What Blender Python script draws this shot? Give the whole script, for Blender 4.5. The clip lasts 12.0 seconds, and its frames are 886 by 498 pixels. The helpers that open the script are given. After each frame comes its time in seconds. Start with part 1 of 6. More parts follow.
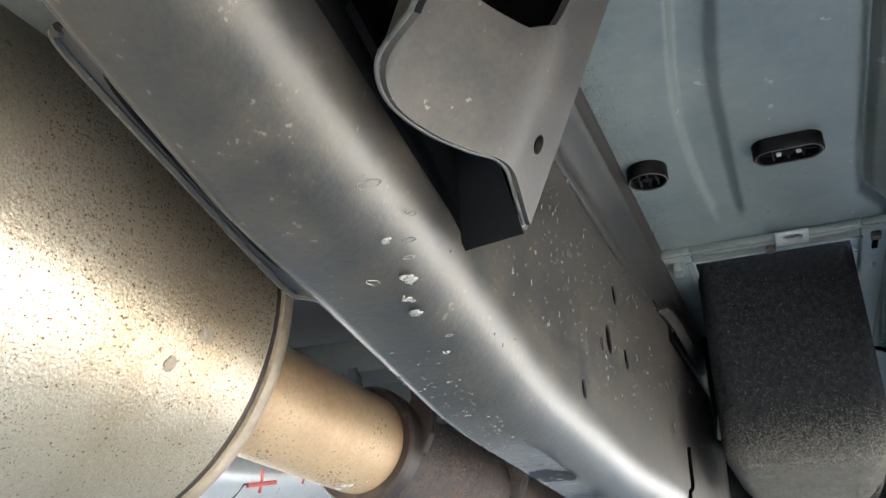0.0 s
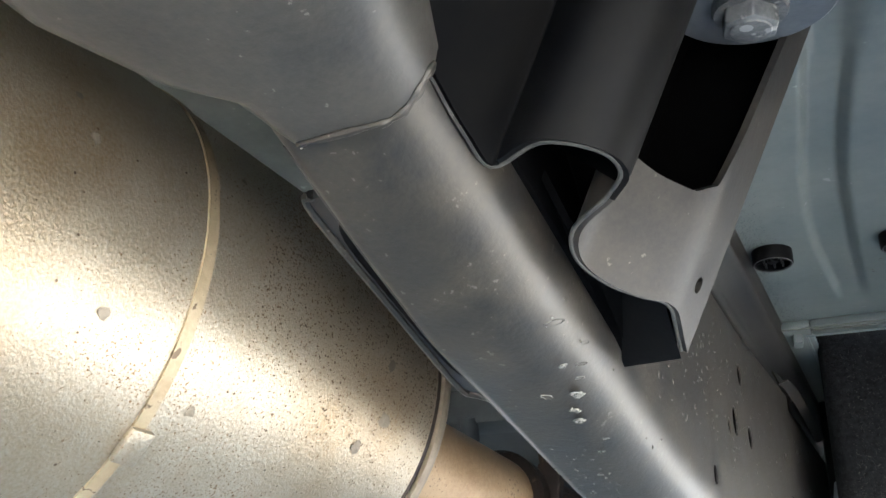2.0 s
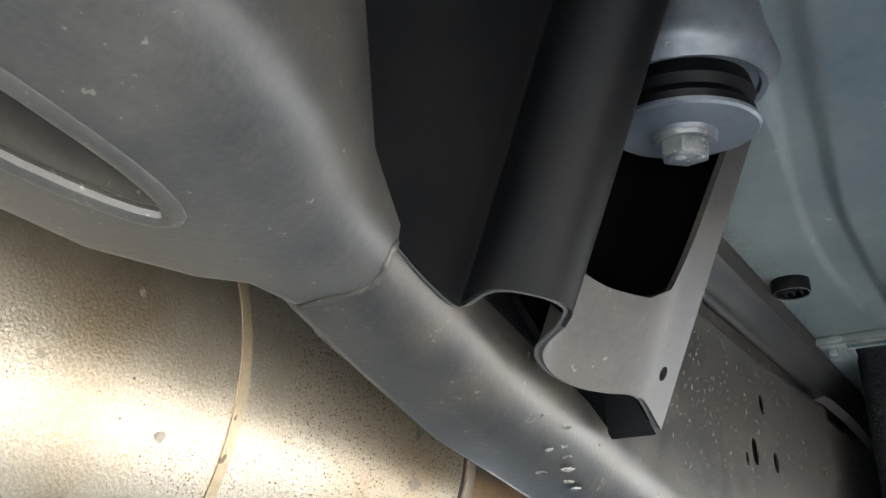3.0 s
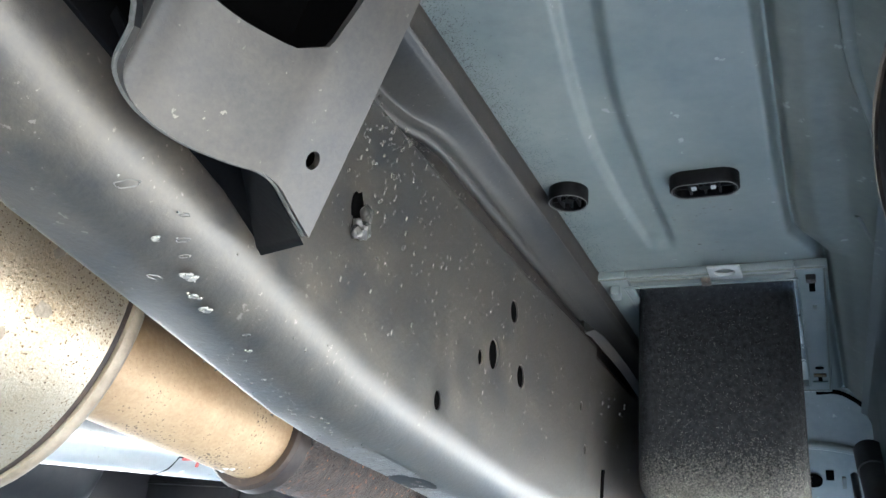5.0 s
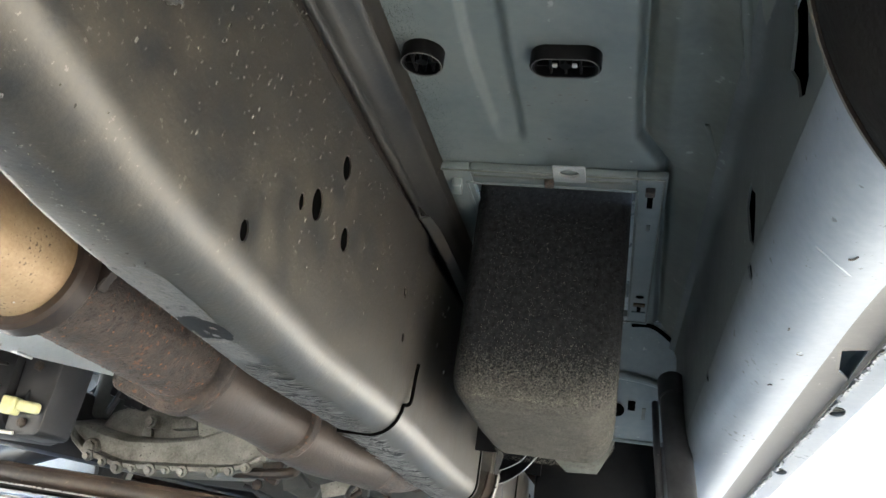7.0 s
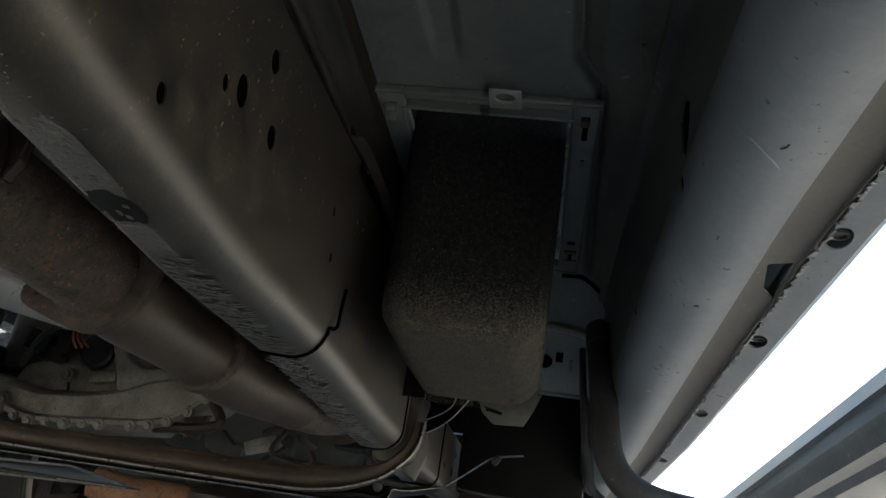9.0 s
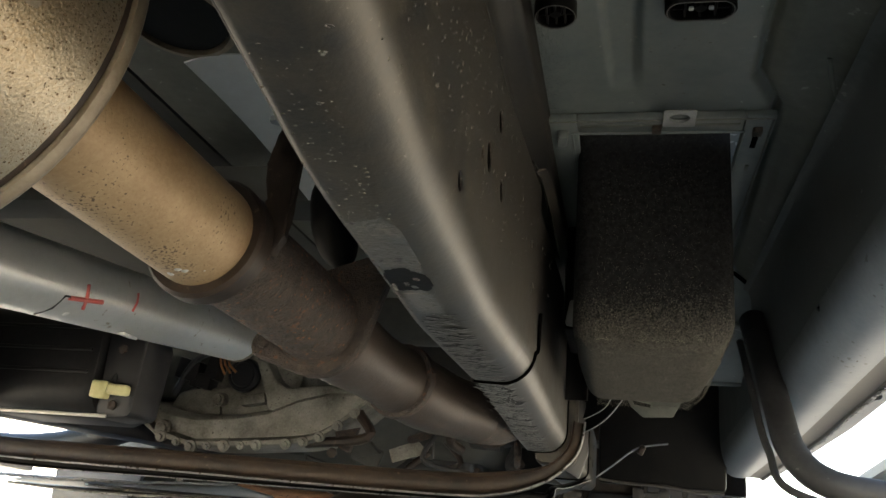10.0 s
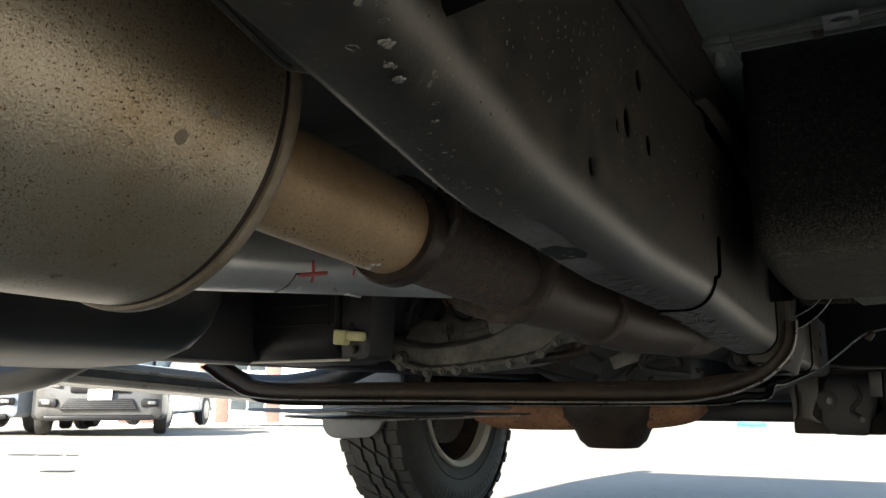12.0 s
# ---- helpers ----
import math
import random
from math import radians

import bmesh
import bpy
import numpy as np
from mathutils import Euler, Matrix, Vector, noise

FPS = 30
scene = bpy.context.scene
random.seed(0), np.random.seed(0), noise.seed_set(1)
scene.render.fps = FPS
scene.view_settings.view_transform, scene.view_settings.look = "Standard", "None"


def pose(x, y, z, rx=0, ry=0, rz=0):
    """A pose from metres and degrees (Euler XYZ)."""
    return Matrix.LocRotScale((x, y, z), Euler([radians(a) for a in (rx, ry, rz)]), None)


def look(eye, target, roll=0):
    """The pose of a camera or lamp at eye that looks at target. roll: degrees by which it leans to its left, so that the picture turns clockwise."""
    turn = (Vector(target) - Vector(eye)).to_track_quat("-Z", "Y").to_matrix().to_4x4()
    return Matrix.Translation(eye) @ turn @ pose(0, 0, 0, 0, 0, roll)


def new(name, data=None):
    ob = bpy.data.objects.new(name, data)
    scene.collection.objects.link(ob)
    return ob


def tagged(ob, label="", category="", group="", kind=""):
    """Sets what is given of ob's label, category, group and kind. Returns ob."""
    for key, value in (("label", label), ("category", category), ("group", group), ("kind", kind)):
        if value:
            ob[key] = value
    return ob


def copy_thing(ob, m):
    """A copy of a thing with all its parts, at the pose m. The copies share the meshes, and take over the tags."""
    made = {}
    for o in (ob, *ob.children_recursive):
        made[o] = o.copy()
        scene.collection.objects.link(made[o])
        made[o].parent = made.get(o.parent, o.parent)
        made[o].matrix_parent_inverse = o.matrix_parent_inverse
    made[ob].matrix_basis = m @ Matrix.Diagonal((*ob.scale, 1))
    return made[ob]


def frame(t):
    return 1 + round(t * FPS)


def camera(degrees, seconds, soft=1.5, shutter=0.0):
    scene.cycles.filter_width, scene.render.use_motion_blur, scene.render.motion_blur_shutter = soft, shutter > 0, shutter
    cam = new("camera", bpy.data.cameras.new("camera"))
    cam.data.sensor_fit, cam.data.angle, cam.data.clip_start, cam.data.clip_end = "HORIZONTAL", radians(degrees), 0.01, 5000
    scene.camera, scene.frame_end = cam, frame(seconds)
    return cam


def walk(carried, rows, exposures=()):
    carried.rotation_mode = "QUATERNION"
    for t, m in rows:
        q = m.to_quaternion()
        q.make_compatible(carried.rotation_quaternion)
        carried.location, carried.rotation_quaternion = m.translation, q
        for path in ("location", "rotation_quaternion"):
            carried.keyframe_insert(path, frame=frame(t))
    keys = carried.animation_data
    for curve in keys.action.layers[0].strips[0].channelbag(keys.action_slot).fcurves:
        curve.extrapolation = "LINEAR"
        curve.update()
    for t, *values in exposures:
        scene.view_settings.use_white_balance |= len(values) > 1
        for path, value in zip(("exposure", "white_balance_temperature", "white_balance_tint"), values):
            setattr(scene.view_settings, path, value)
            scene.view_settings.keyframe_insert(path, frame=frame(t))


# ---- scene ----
cam = camera(56.4, 12.0)
PATH = [
    (0, (0.0034, 0.0195, 0.3895), (-0.6103, 1.4578, 1.0576), -1.0),
    (0.5, (-0.0059, 0.0433, 0.3844), (-0.5695, 1.49, 1.0772), 0.9),
    (1, (-0.017, 0.017, 0.375), (-0.5882, 1.4425, 1.1043), 3.1),
    (1.5, (-0.0213, -0.0247, 0.3801), (-0.5907, 1.3948, 1.1222), 3.0),
    (2, (-0.0008, -0.0527, 0.4065), (-0.7761, 1.2835, 1.1179), 3.3),
    (2.5, (0.0331, -0.0875, 0.4269), (-0.8253, 1.1977, 1.1349), 1.6),
    (2.7, (0.0493, -0.1028, 0.4354), (-0.8407, 1.1653, 1.1358), 0.9),
    (4.3, (0.1054, 0.0, 0.4167), (-0.8338, 1.2623, 1.0618), 4.5),
    (4.5, (0.1045, 0.0179, 0.409), (-0.7446, 1.3421, 1.0551), 4.7),
    (5, (0.1011, 0.0493, 0.3963), (-0.5865, 1.4586, 1.0525), 5.9),
    (5.5, (0.1003, 0.0824, 0.3827), (-0.4896, 1.5325, 1.044), 7.3),
    (6, (0.0918, 0.1037, 0.3708), (-0.4199, 1.6005, 0.9947), 8.5),
    (6.5, (0.0875, 0.1156, 0.3674), (-0.351, 1.6456, 0.9649), 8.7),
    (7, (0.0884, 0.1241, 0.3631), (-0.2924, 1.6762, 0.9437), 9.1),
    (7.5, (0.1096, 0.1547, 0.3606), (-0.2125, 1.7238, 0.9301), 9.1),
    (7.7, (0.1258, 0.1666, 0.3606), (-0.1709, 1.7408, 0.9284), 9.2),
    (9.3, (0.0646, 0.1521, 0.3121), (-0.1615, 1.7366, 0.8859), 8.4),
    (9.5, (0.0306, 0.1309, 0.3223), (-0.1921, 1.7204, 0.8825), 7.2),
    (10, (-0.0213, 0.0875, 0.3283), (-0.3893, 1.6626, 0.8536), 5.0),
    (10.5, (-0.0289, 0.085, 0.3266), (-0.6213, 1.6057, 0.8026), 3.0),
    (11, (-0.0247, 0.0706, 0.341), (-0.7182, 1.5844, 0.6862), 1.4),
    (11.5, (-0.0179, 0.0519, 0.3555), (-0.7616, 1.5478, 0.6709), 0.5),
    (12, (0.0391, 0.0272, 0.3657), (-0.7514, 1.5011, 0.67), -0.0),
]
EXPOSURES = [(0.0, 5.57, 5800, 9), (1.5, 5.27, 5680, 9), (2.5, 5.22, 5680, 9), (4.5, 5.52, 5560, 8), (5.0, 5.96, 5400, 8), (5.5, 6.07, 5500, 8), (6.0, 5.92, 5850, 8), (6.5, 5.52, 6000, 8), (7.0, 5.27, 6150, 8), (7.7, 4.9, 6250, 8), (9.3, 2.73, 6500, 7), (9.9, 3.55, 7150, 8), (10.5, 4.7, 6800, 8), (11.0, 3.8, 7000, 9), (12.0, 2.41, 6500, 8)]
walk(cam, [(t, look(eye, target, roll)) for t, eye, target, roll in PATH], exposures=EXPOSURES)

# ---- light ----
world = bpy.data.worlds.new("world")
scene.world = world
world.use_nodes = True
wn = world.node_tree
sky = wn.nodes.new("ShaderNodeTexSky")
sky.sky_type = "NISHITA"
sky.sun_disc = False
SUN_EL, SUN_AZ = radians(30), radians(183)      # azimuth clockwise from +y: behind and to the left
sky.sun_elevation, sky.sun_rotation = SUN_EL, SUN_AZ
wn.nodes["Background"].inputs[1].default_value = 0.09
wn.links.new(sky.outputs[0], wn.nodes["Background"].inputs[0])
sun = new("sun", bpy.data.lights.new("sun", "SUN"))
sun.data.energy, sun.data.angle, sun.data.color = 5.0, radians(0.5), (1.0, 0.95, 0.87)
toward = Vector((math.sin(SUN_AZ) * math.cos(SUN_EL), math.cos(SUN_AZ) * math.cos(SUN_EL), math.sin(SUN_EL)))
sun.matrix_world = look(toward * 20, (0, 0, 0))


# ---- materials ----
def material(name, a, b, rough=0.5, metal=0.0, big=6.0, small=90.0, mix=0.5, bump=0.15, speck=None, speck_at=0.62, speck_size=60.0, rough_vary=0.12, sharp=0.15, stretch=(1, 1, 1), depth=0.002, spec=0.5, vary=0.0, ior=1.5):
    """Two colours mixed by noise at two scales, fine relief, and specks of a third colour."""
    m = bpy.data.materials.new(name)
    m.use_nodes = True
    t = m.node_tree
    p = t.nodes["Principled BSDF"]
    co = t.nodes.new("ShaderNodeTexCoord")
    mp = t.nodes.new("ShaderNodeMapping")
    mp.inputs["Scale"].default_value = stretch
    t.links.new(co.outputs["Object"], mp.inputs[0])

    def tex(scale, detail=6.0, roughness=0.6):
        n = t.nodes.new("ShaderNodeTexNoise")
        n.inputs["Scale"].default_value, n.inputs["Detail"].default_value, n.inputs["Roughness"].default_value = scale, detail, roughness
        t.links.new(mp.outputs[0], n.inputs["Vector"])
        return n

    def ramp(src, lo, hi):
        r = t.nodes.new("ShaderNodeMapRange")
        r.inputs[1].default_value, r.inputs[2].default_value = lo, hi
        t.links.new(src, r.inputs[0])
        return r.outputs[0]

    nb, ns = tex(big), tex(small, 4.0)
    add = t.nodes.new("ShaderNodeMath")
    add.operation = "MULTIPLY_ADD"
    add.inputs[1].default_value = 0.45
    t.links.new(ns.outputs[0], add.inputs[0])
    t.links.new(nb.outputs[0], add.inputs[2])
    f = ramp(add.outputs[0], 0.72 - sharp + (0.5 - mix) * 0.5, 0.72 + sharp + (0.5 - mix) * 0.5)
    mixc = t.nodes.new("ShaderNodeMix")
    mixc.data_type = "RGBA"
    mixc.inputs[6].default_value, mixc.inputs[7].default_value = (*a, 1), (*b, 1)
    t.links.new(f, mixc.inputs[0])
    out = mixc.outputs[2]
    if speck:
        sp = tex(speck_size, 3.0, 0.5)
        src = sp.outputs[0]
        if vary:
            dens = t.nodes.new("ShaderNodeMath")
            dens.operation = "MULTIPLY_ADD"
            dens.inputs[1].default_value = vary
            t.links.new(nb.outputs[0], dens.inputs[0])
            t.links.new(src, dens.inputs[2])
            src = dens.outputs[0]
        at = speck_at + vary * 0.5
        f2 = ramp(src, at, at + 0.05)
        m2 = t.nodes.new("ShaderNodeMix")
        m2.data_type = "RGBA"
        m2.inputs[7].default_value = (*speck, 1)
        t.links.new(f2, m2.inputs[0])
        t.links.new(out, m2.inputs[6])
        out = m2.outputs[2]
    t.links.new(out, p.inputs["Base Color"])
    p.inputs["Metallic"].default_value = metal
    p.inputs["Specular IOR Level"].default_value = spec
    p.inputs["IOR"].default_value = ior
    rr = t.nodes.new("ShaderNodeMapRange")
    rr.inputs[3].default_value, rr.inputs[4].default_value = rough - rough_vary, min(1.0, rough + rough_vary)
    t.links.new(add.outputs[0], rr.inputs[0])
    rr.inputs[1].default_value, rr.inputs[2].default_value = 0.45, 1.0
    t.links.new(rr.outputs[0], p.inputs["Roughness"])
    bn = t.nodes.new("ShaderNodeBump")
    bn.inputs["Strength"].default_value, bn.inputs["Distance"].default_value = bump, depth
    t.links.new(add.outputs[0], bn.inputs["Height"])
    t.links.new(bn.outputs[0], p.inputs["Normal"])
    return m


FRAME = material("frame_paint", (0.0072, 0.0080, 0.0095), (0.037, 0.0312, 0.0228), 0.43, 0.0, 38, 330, 0.44, 0.20, (0.095, 0.088, 0.075), 0.70, 330, rough_vary=0.05, sharp=0.24, spec=0.52, vary=0.5, ior=1.58)
FRAME.node_tree.nodes["Principled BSDF"].inputs["Specular Tint"].default_value = (1.0, 0.955, 0.88, 1)      # warm tint put into the highlights, as from warm surroundings
FRAME_DARK = material("frame_paint_clean", (0.010, 0.011, 0.014), (0.022, 0.021, 0.021), 0.45, 0.0, 9, 140, 0.4, 0.15, (0.14, 0.13, 0.12), 0.74, 90)
BRACKET = material("bracket_paint", (0.0062, 0.0062, 0.0066), (0.034, 0.029, 0.0225), 0.47, 0.0, 30, 380, 0.45, 0.14, (0.10, 0.09, 0.075), 0.715, 300, rough_vary=0.04, sharp=0.24, spec=0.38, vary=0.5)
EDGE = material("worn_pressed_edge", (0.022, 0.022, 0.021), (0.060, 0.058, 0.052), 0.5, 0.1, 90, 400, 0.5, 0.2)
FLECK = material("pale_fleck", (0.042, 0.040, 0.035), (0.15, 0.143, 0.128), 0.9, 0.0, 160, 500, 0.5, 0.3, sharp=0.12, spec=0.2)
SCRATCH = material("bare_scratch", (0.09, 0.09, 0.087), (0.27, 0.265, 0.25), 0.5, 0.2, 160, 400, 0.5, 0.2)
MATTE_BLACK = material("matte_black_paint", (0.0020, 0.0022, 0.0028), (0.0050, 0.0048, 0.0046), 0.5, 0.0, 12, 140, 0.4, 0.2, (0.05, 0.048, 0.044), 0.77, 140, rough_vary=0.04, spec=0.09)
# near-black, with the shade on the bracket plates put into the colour
PLATE_BLACK = material("shade_black_plate", (0.0020, 0.0022, 0.0028), (0.0045, 0.0044, 0.0044), 0.75, 0.0, 14, 160, 0.4, 0.2, (0.05, 0.048, 0.044), 0.77, 140, rough_vary=0.04, spec=0.03)
# lighter copy of frame_paint: light on the gusset is put into the colour
GUSSET = material("lightened_frame_paint", (0.016, 0.0165, 0.0175), (0.058, 0.053, 0.044), 0.42, 0.0, 24, 330, 0.5, 0.18, (0.13, 0.125, 0.11), 0.71, 260, rough_vary=0.04, sharp=0.28, spec=0.5, vary=0.5)
ARM_PAINT = material("chipped_black_paint", (0.0012, 0.0013, 0.0017), (0.0034, 0.0032, 0.0030), 0.55, 0.0, 22, 200, 0.45, 0.45, (0.045, 0.034, 0.022), 0.74, 50, rough_vary=0.05, spec=0.045, vary=0.5)
BAND = material("pale_clamp_steel", (0.22, 0.165, 0.095), (0.34, 0.275, 0.18), 0.45, 0.4, 20, 200, 0.5, 0.2, (0.10, 0.07, 0.04), 0.64, 200)
RIM = material("bright_rim_steel", (0.60, 0.57, 0.50), (0.74, 0.71, 0.65), 0.35, 0.25, 8, 100, 0.5, 0.1)
BAR = material("oily_brown_steel", (0.012, 0.009, 0.008), (0.036, 0.024, 0.017), 0.5, 0.0, 14, 120, 0.5, 0.3, (0.08, 0.055, 0.04), 0.68, 120, rough_vary=0.04, spec=0.3)
SCUFF = material("scuffed_paint", (0.030, 0.031, 0.031), (0.082, 0.080, 0.074), 0.46, 0.0, 60, 300, 0.5, 0.5, (0.012, 0.012, 0.013), 0.66, 160, sharp=0.24, vary=0.4)
GREYPIPE = material("dull_grey_pipe", (0.020, 0.0150, 0.0120), (0.068, 0.051, 0.040), 0.5, 0.25, 20, 300, 0.5, 0.5, (0.045, 0.026, 0.018), 0.68, 200, sharp=0.26, vary=0.5)
FLOOR = material("body_primer", (0.074, 0.093, 0.096), (0.132, 0.147, 0.141), 0.40, 0.0, 13, 90, 0.5, 0.08, (0.22, 0.235, 0.22), 0.72, 110, rough_vary=0.04, sharp=0.25, vary=0.4)
DUSTY = material("dusty_channel", (0.0085, 0.0097, 0.0112), (0.034, 0.0325, 0.029), 0.46, 0.0, 14, 300, 0.5, 0.14, (0.10, 0.096, 0.085), 0.72, 340, rough_vary=0.04, sharp=0.28, vary=0.4, spec=0.34)
FLOOR_OLIVE = material("sealer_olive", (0.055, 0.063, 0.052), (0.115, 0.120, 0.104), 0.5, 0.0, 13, 90, 0.5, 0.15, (0.2, 0.21, 0.19), 0.70, 90, rough_vary=0.04, sharp=0.22, vary=0.4)
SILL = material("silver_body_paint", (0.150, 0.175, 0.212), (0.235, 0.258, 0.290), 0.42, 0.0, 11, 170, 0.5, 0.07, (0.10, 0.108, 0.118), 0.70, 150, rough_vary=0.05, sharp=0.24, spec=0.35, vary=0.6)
# darker sill paint: shade of the inward-facing wall put into the colour
SILL_SHADED = material("shaded_sill_paint", (0.046, 0.054, 0.052), (0.105, 0.113, 0.111), 0.5, 0.0, 12, 160, 0.5, 0.12, (0.17, 0.175, 0.17), 0.70, 160, sharp=0.24, spec=0.32, vary=0.5)
FELT = material("felt", (0.0038, 0.0041, 0.0047), (0.0195, 0.020, 0.021), 0.98, 0.0, 200, 420, 0.45, 1.0, (0.058, 0.057, 0.054), 0.67, 620, 0.02, 0.28, (1, 1, 1), 0.004, 0.1, 0.1)
def lighten_low(m, high, low, colour):
    """Lightens the lower part for dust and ground light, thinning out unevenly upwards."""
    t = m.node_tree
    p = t.nodes["Principled BSDF"]
    src = p.inputs["Base Color"].links[0].from_socket
    co = t.nodes.new("ShaderNodeTexCoord")
    sep = t.nodes.new("ShaderNodeSeparateXYZ")
    t.links.new(co.outputs["Object"], sep.inputs[0])
    n1 = t.nodes.new("ShaderNodeTexNoise")
    n1.inputs["Scale"].default_value, n1.inputs["Detail"].default_value = 620.0, 8.0
    t.links.new(co.outputs["Object"], n1.inputs["Vector"])
    lift = t.nodes.new("ShaderNodeMath")
    lift.operation = "MULTIPLY_ADD"
    lift.inputs[1].default_value = -0.16
    t.links.new(n1.outputs[0], lift.inputs[0])
    t.links.new(sep.outputs["Z"], lift.inputs[2])
    r = t.nodes.new("ShaderNodeMapRange")
    r.inputs[1].default_value, r.inputs[2].default_value, r.inputs[3].default_value, r.inputs[4].default_value = high - 0.08, low - 0.08, 0.0, 0.85
    t.links.new(lift.outputs[0], r.inputs[0])
    mx = t.nodes.new("ShaderNodeMix")
    mx.data_type = "RGBA"
    mx.inputs[7].default_value = (*colour, 1)
    t.links.new(r.outputs[0], mx.inputs[0])
    t.links.new(src, mx.inputs[6])
    t.links.new(mx.outputs[2], p.inputs["Base Color"])


def shade_border(m, low, high, slope, colour):
    """Puts the wall's shade into the colour: darker upwards, with a soft uneven border."""
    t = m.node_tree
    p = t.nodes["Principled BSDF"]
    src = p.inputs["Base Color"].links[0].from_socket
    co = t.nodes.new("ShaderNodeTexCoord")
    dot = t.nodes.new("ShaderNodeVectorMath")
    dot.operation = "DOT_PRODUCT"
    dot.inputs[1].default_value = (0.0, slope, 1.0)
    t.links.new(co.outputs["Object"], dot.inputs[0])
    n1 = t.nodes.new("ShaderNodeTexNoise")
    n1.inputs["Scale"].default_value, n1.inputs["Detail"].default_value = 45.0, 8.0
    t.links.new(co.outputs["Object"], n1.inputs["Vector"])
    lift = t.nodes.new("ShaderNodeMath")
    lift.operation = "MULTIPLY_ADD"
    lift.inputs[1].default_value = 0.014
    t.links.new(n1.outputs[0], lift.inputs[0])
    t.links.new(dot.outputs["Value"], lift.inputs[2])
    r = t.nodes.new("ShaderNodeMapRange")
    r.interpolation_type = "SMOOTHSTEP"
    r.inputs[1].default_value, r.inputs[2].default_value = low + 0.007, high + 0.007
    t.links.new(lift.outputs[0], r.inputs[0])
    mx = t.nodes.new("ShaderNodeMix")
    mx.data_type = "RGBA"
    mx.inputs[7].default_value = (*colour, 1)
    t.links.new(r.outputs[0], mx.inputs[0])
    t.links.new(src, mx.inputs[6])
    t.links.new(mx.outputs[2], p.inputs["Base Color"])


shade_border(SILL, 0.556 + 0.051, 0.588 + 0.051, 0.0786, (0.074, 0.082, 0.080))
# felt box: ground light on its bottom put into the colour with the dust
lighten_low(FELT, 0.550, 0.455, (0.125, 0.117, 0.100))
MOUNT = material("mount_steel", (0.060, 0.070, 0.084), (0.115, 0.125, 0.138), 0.45, 0.35, 20, 140, 0.5, 0.2, (0.20, 0.20, 0.19), 0.72, 120)
BOLT = material("bolt_steel", (0.085, 0.090, 0.096), (0.17, 0.172, 0.17), 0.45, 0.5, 60, 240, 0.5, 0.4, (0.30, 0.30, 0.29), 0.64, 160)
FELT_HAIR = material("felt_fibre", (0.045, 0.043, 0.037), (0.14, 0.132, 0.112), 0.9, 0.0, 60, 400, 0.5, 0.1, spec=0.1)
ALUMINISED = material("aluminised_steel", (0.238, 0.176, 0.102), (0.438, 0.406, 0.340), 0.36, 0.80, 7, 640, 0.5, 0.9, (0.170, 0.100, 0.046), 0.63, 900, rough_vary=0.05, sharp=0.26, vary=0.7, depth=0.0008)
TAN = material("heat_tanned_steel", (0.202, 0.124, 0.062), (0.372, 0.272, 0.165), 0.5, 0.3, 14, 300, 0.5, 0.4, (0.095, 0.062, 0.036), 0.69, 480, vary=0.8, sharp=0.25)
TAN_DARK = material("stained_seam", (0.12, 0.095, 0.065), (0.22, 0.185, 0.14), 0.5, 0.25, 20, 200, 0.5, 0.3)
RUST = material("rusty_steel", (0.0105, 0.0080, 0.0069), (0.076, 0.055, 0.0435), 0.66, 0.1, 85, 520, 0.43, 1.0, (0.110, 0.050, 0.026), 0.65, 150, sharp=0.23, depth=0.005, vary=0.5)
RUST_ORANGE = material("orange_rust", (0.13, 0.06, 0.03), (0.24, 0.12, 0.06), 0.8, 0.0, 16, 120, 0.5, 0.6, (0.05, 0.03, 0.025), 0.62, 90)
SPECKLE = material("rust_speckle", (0.060, 0.038, 0.020), (0.140, 0.090, 0.046), 0.8, 0.1, 90, 400, 0.5, 0.2)
SCAB = material("flaked_tan_paint", (0.070, 0.048, 0.027), (0.170, 0.122, 0.072), 0.85, 0.0, 120, 500, 0.5, 0.6, (0.055, 0.035, 0.022), 0.62, 330, sharp=0.25)
SHAFT = material("bare_aluminium", (0.52, 0.52, 0.51), (0.66, 0.66, 0.65), 0.34, 0.6, 6, 140, 0.5, 0.1, (0.35, 0.31, 0.25), 0.68, 120, rough_vary=0.04, sharp=0.3, vary=0.4)
CAST = material("cast_aluminium", (0.085, 0.077, 0.060), (0.275, 0.262, 0.230), 0.55, 0.25, 20, 260, 0.55, 0.5, (0.05, 0.042, 0.032), 0.68, 190, sharp=0.2, vary=0.5)
BLACK = material("black_plastic", (0.008, 0.008, 0.009), (0.019, 0.018, 0.018), 0.45, 0.0, 6, 90, 0.4, 0.1, (0.06, 0.057, 0.053), 0.74, 90, rough_vary=0.04, spec=0.3)
RUBBER = material("rubber", (0.012, 0.0125, 0.014), (0.028, 0.0285, 0.030), 0.6, 0.0, 20, 140, 0.5, 0.25, (0.09, 0.088, 0.085), 0.72, 120, rough_vary=0.04)
TYRE = material("tyre_rubber", (0.012, 0.012, 0.012), (0.032, 0.030, 0.028), 0.75, 0.0, 12, 140, 0.5, 0.3)
CHROME = material("bare_steel", (0.22, 0.22, 0.22), (0.36, 0.35, 0.34), 0.42, 0.7, 30, 200, 0.5, 0.3, (0.05, 0.045, 0.04), 0.60, 160)
ZINC = material("zinc_plate", (0.14, 0.155, 0.18), (0.22, 0.235, 0.25), 0.45, 0.35, 12, 120, 0.5, 0.15, (0.34, 0.35, 0.35), 0.72, 90)
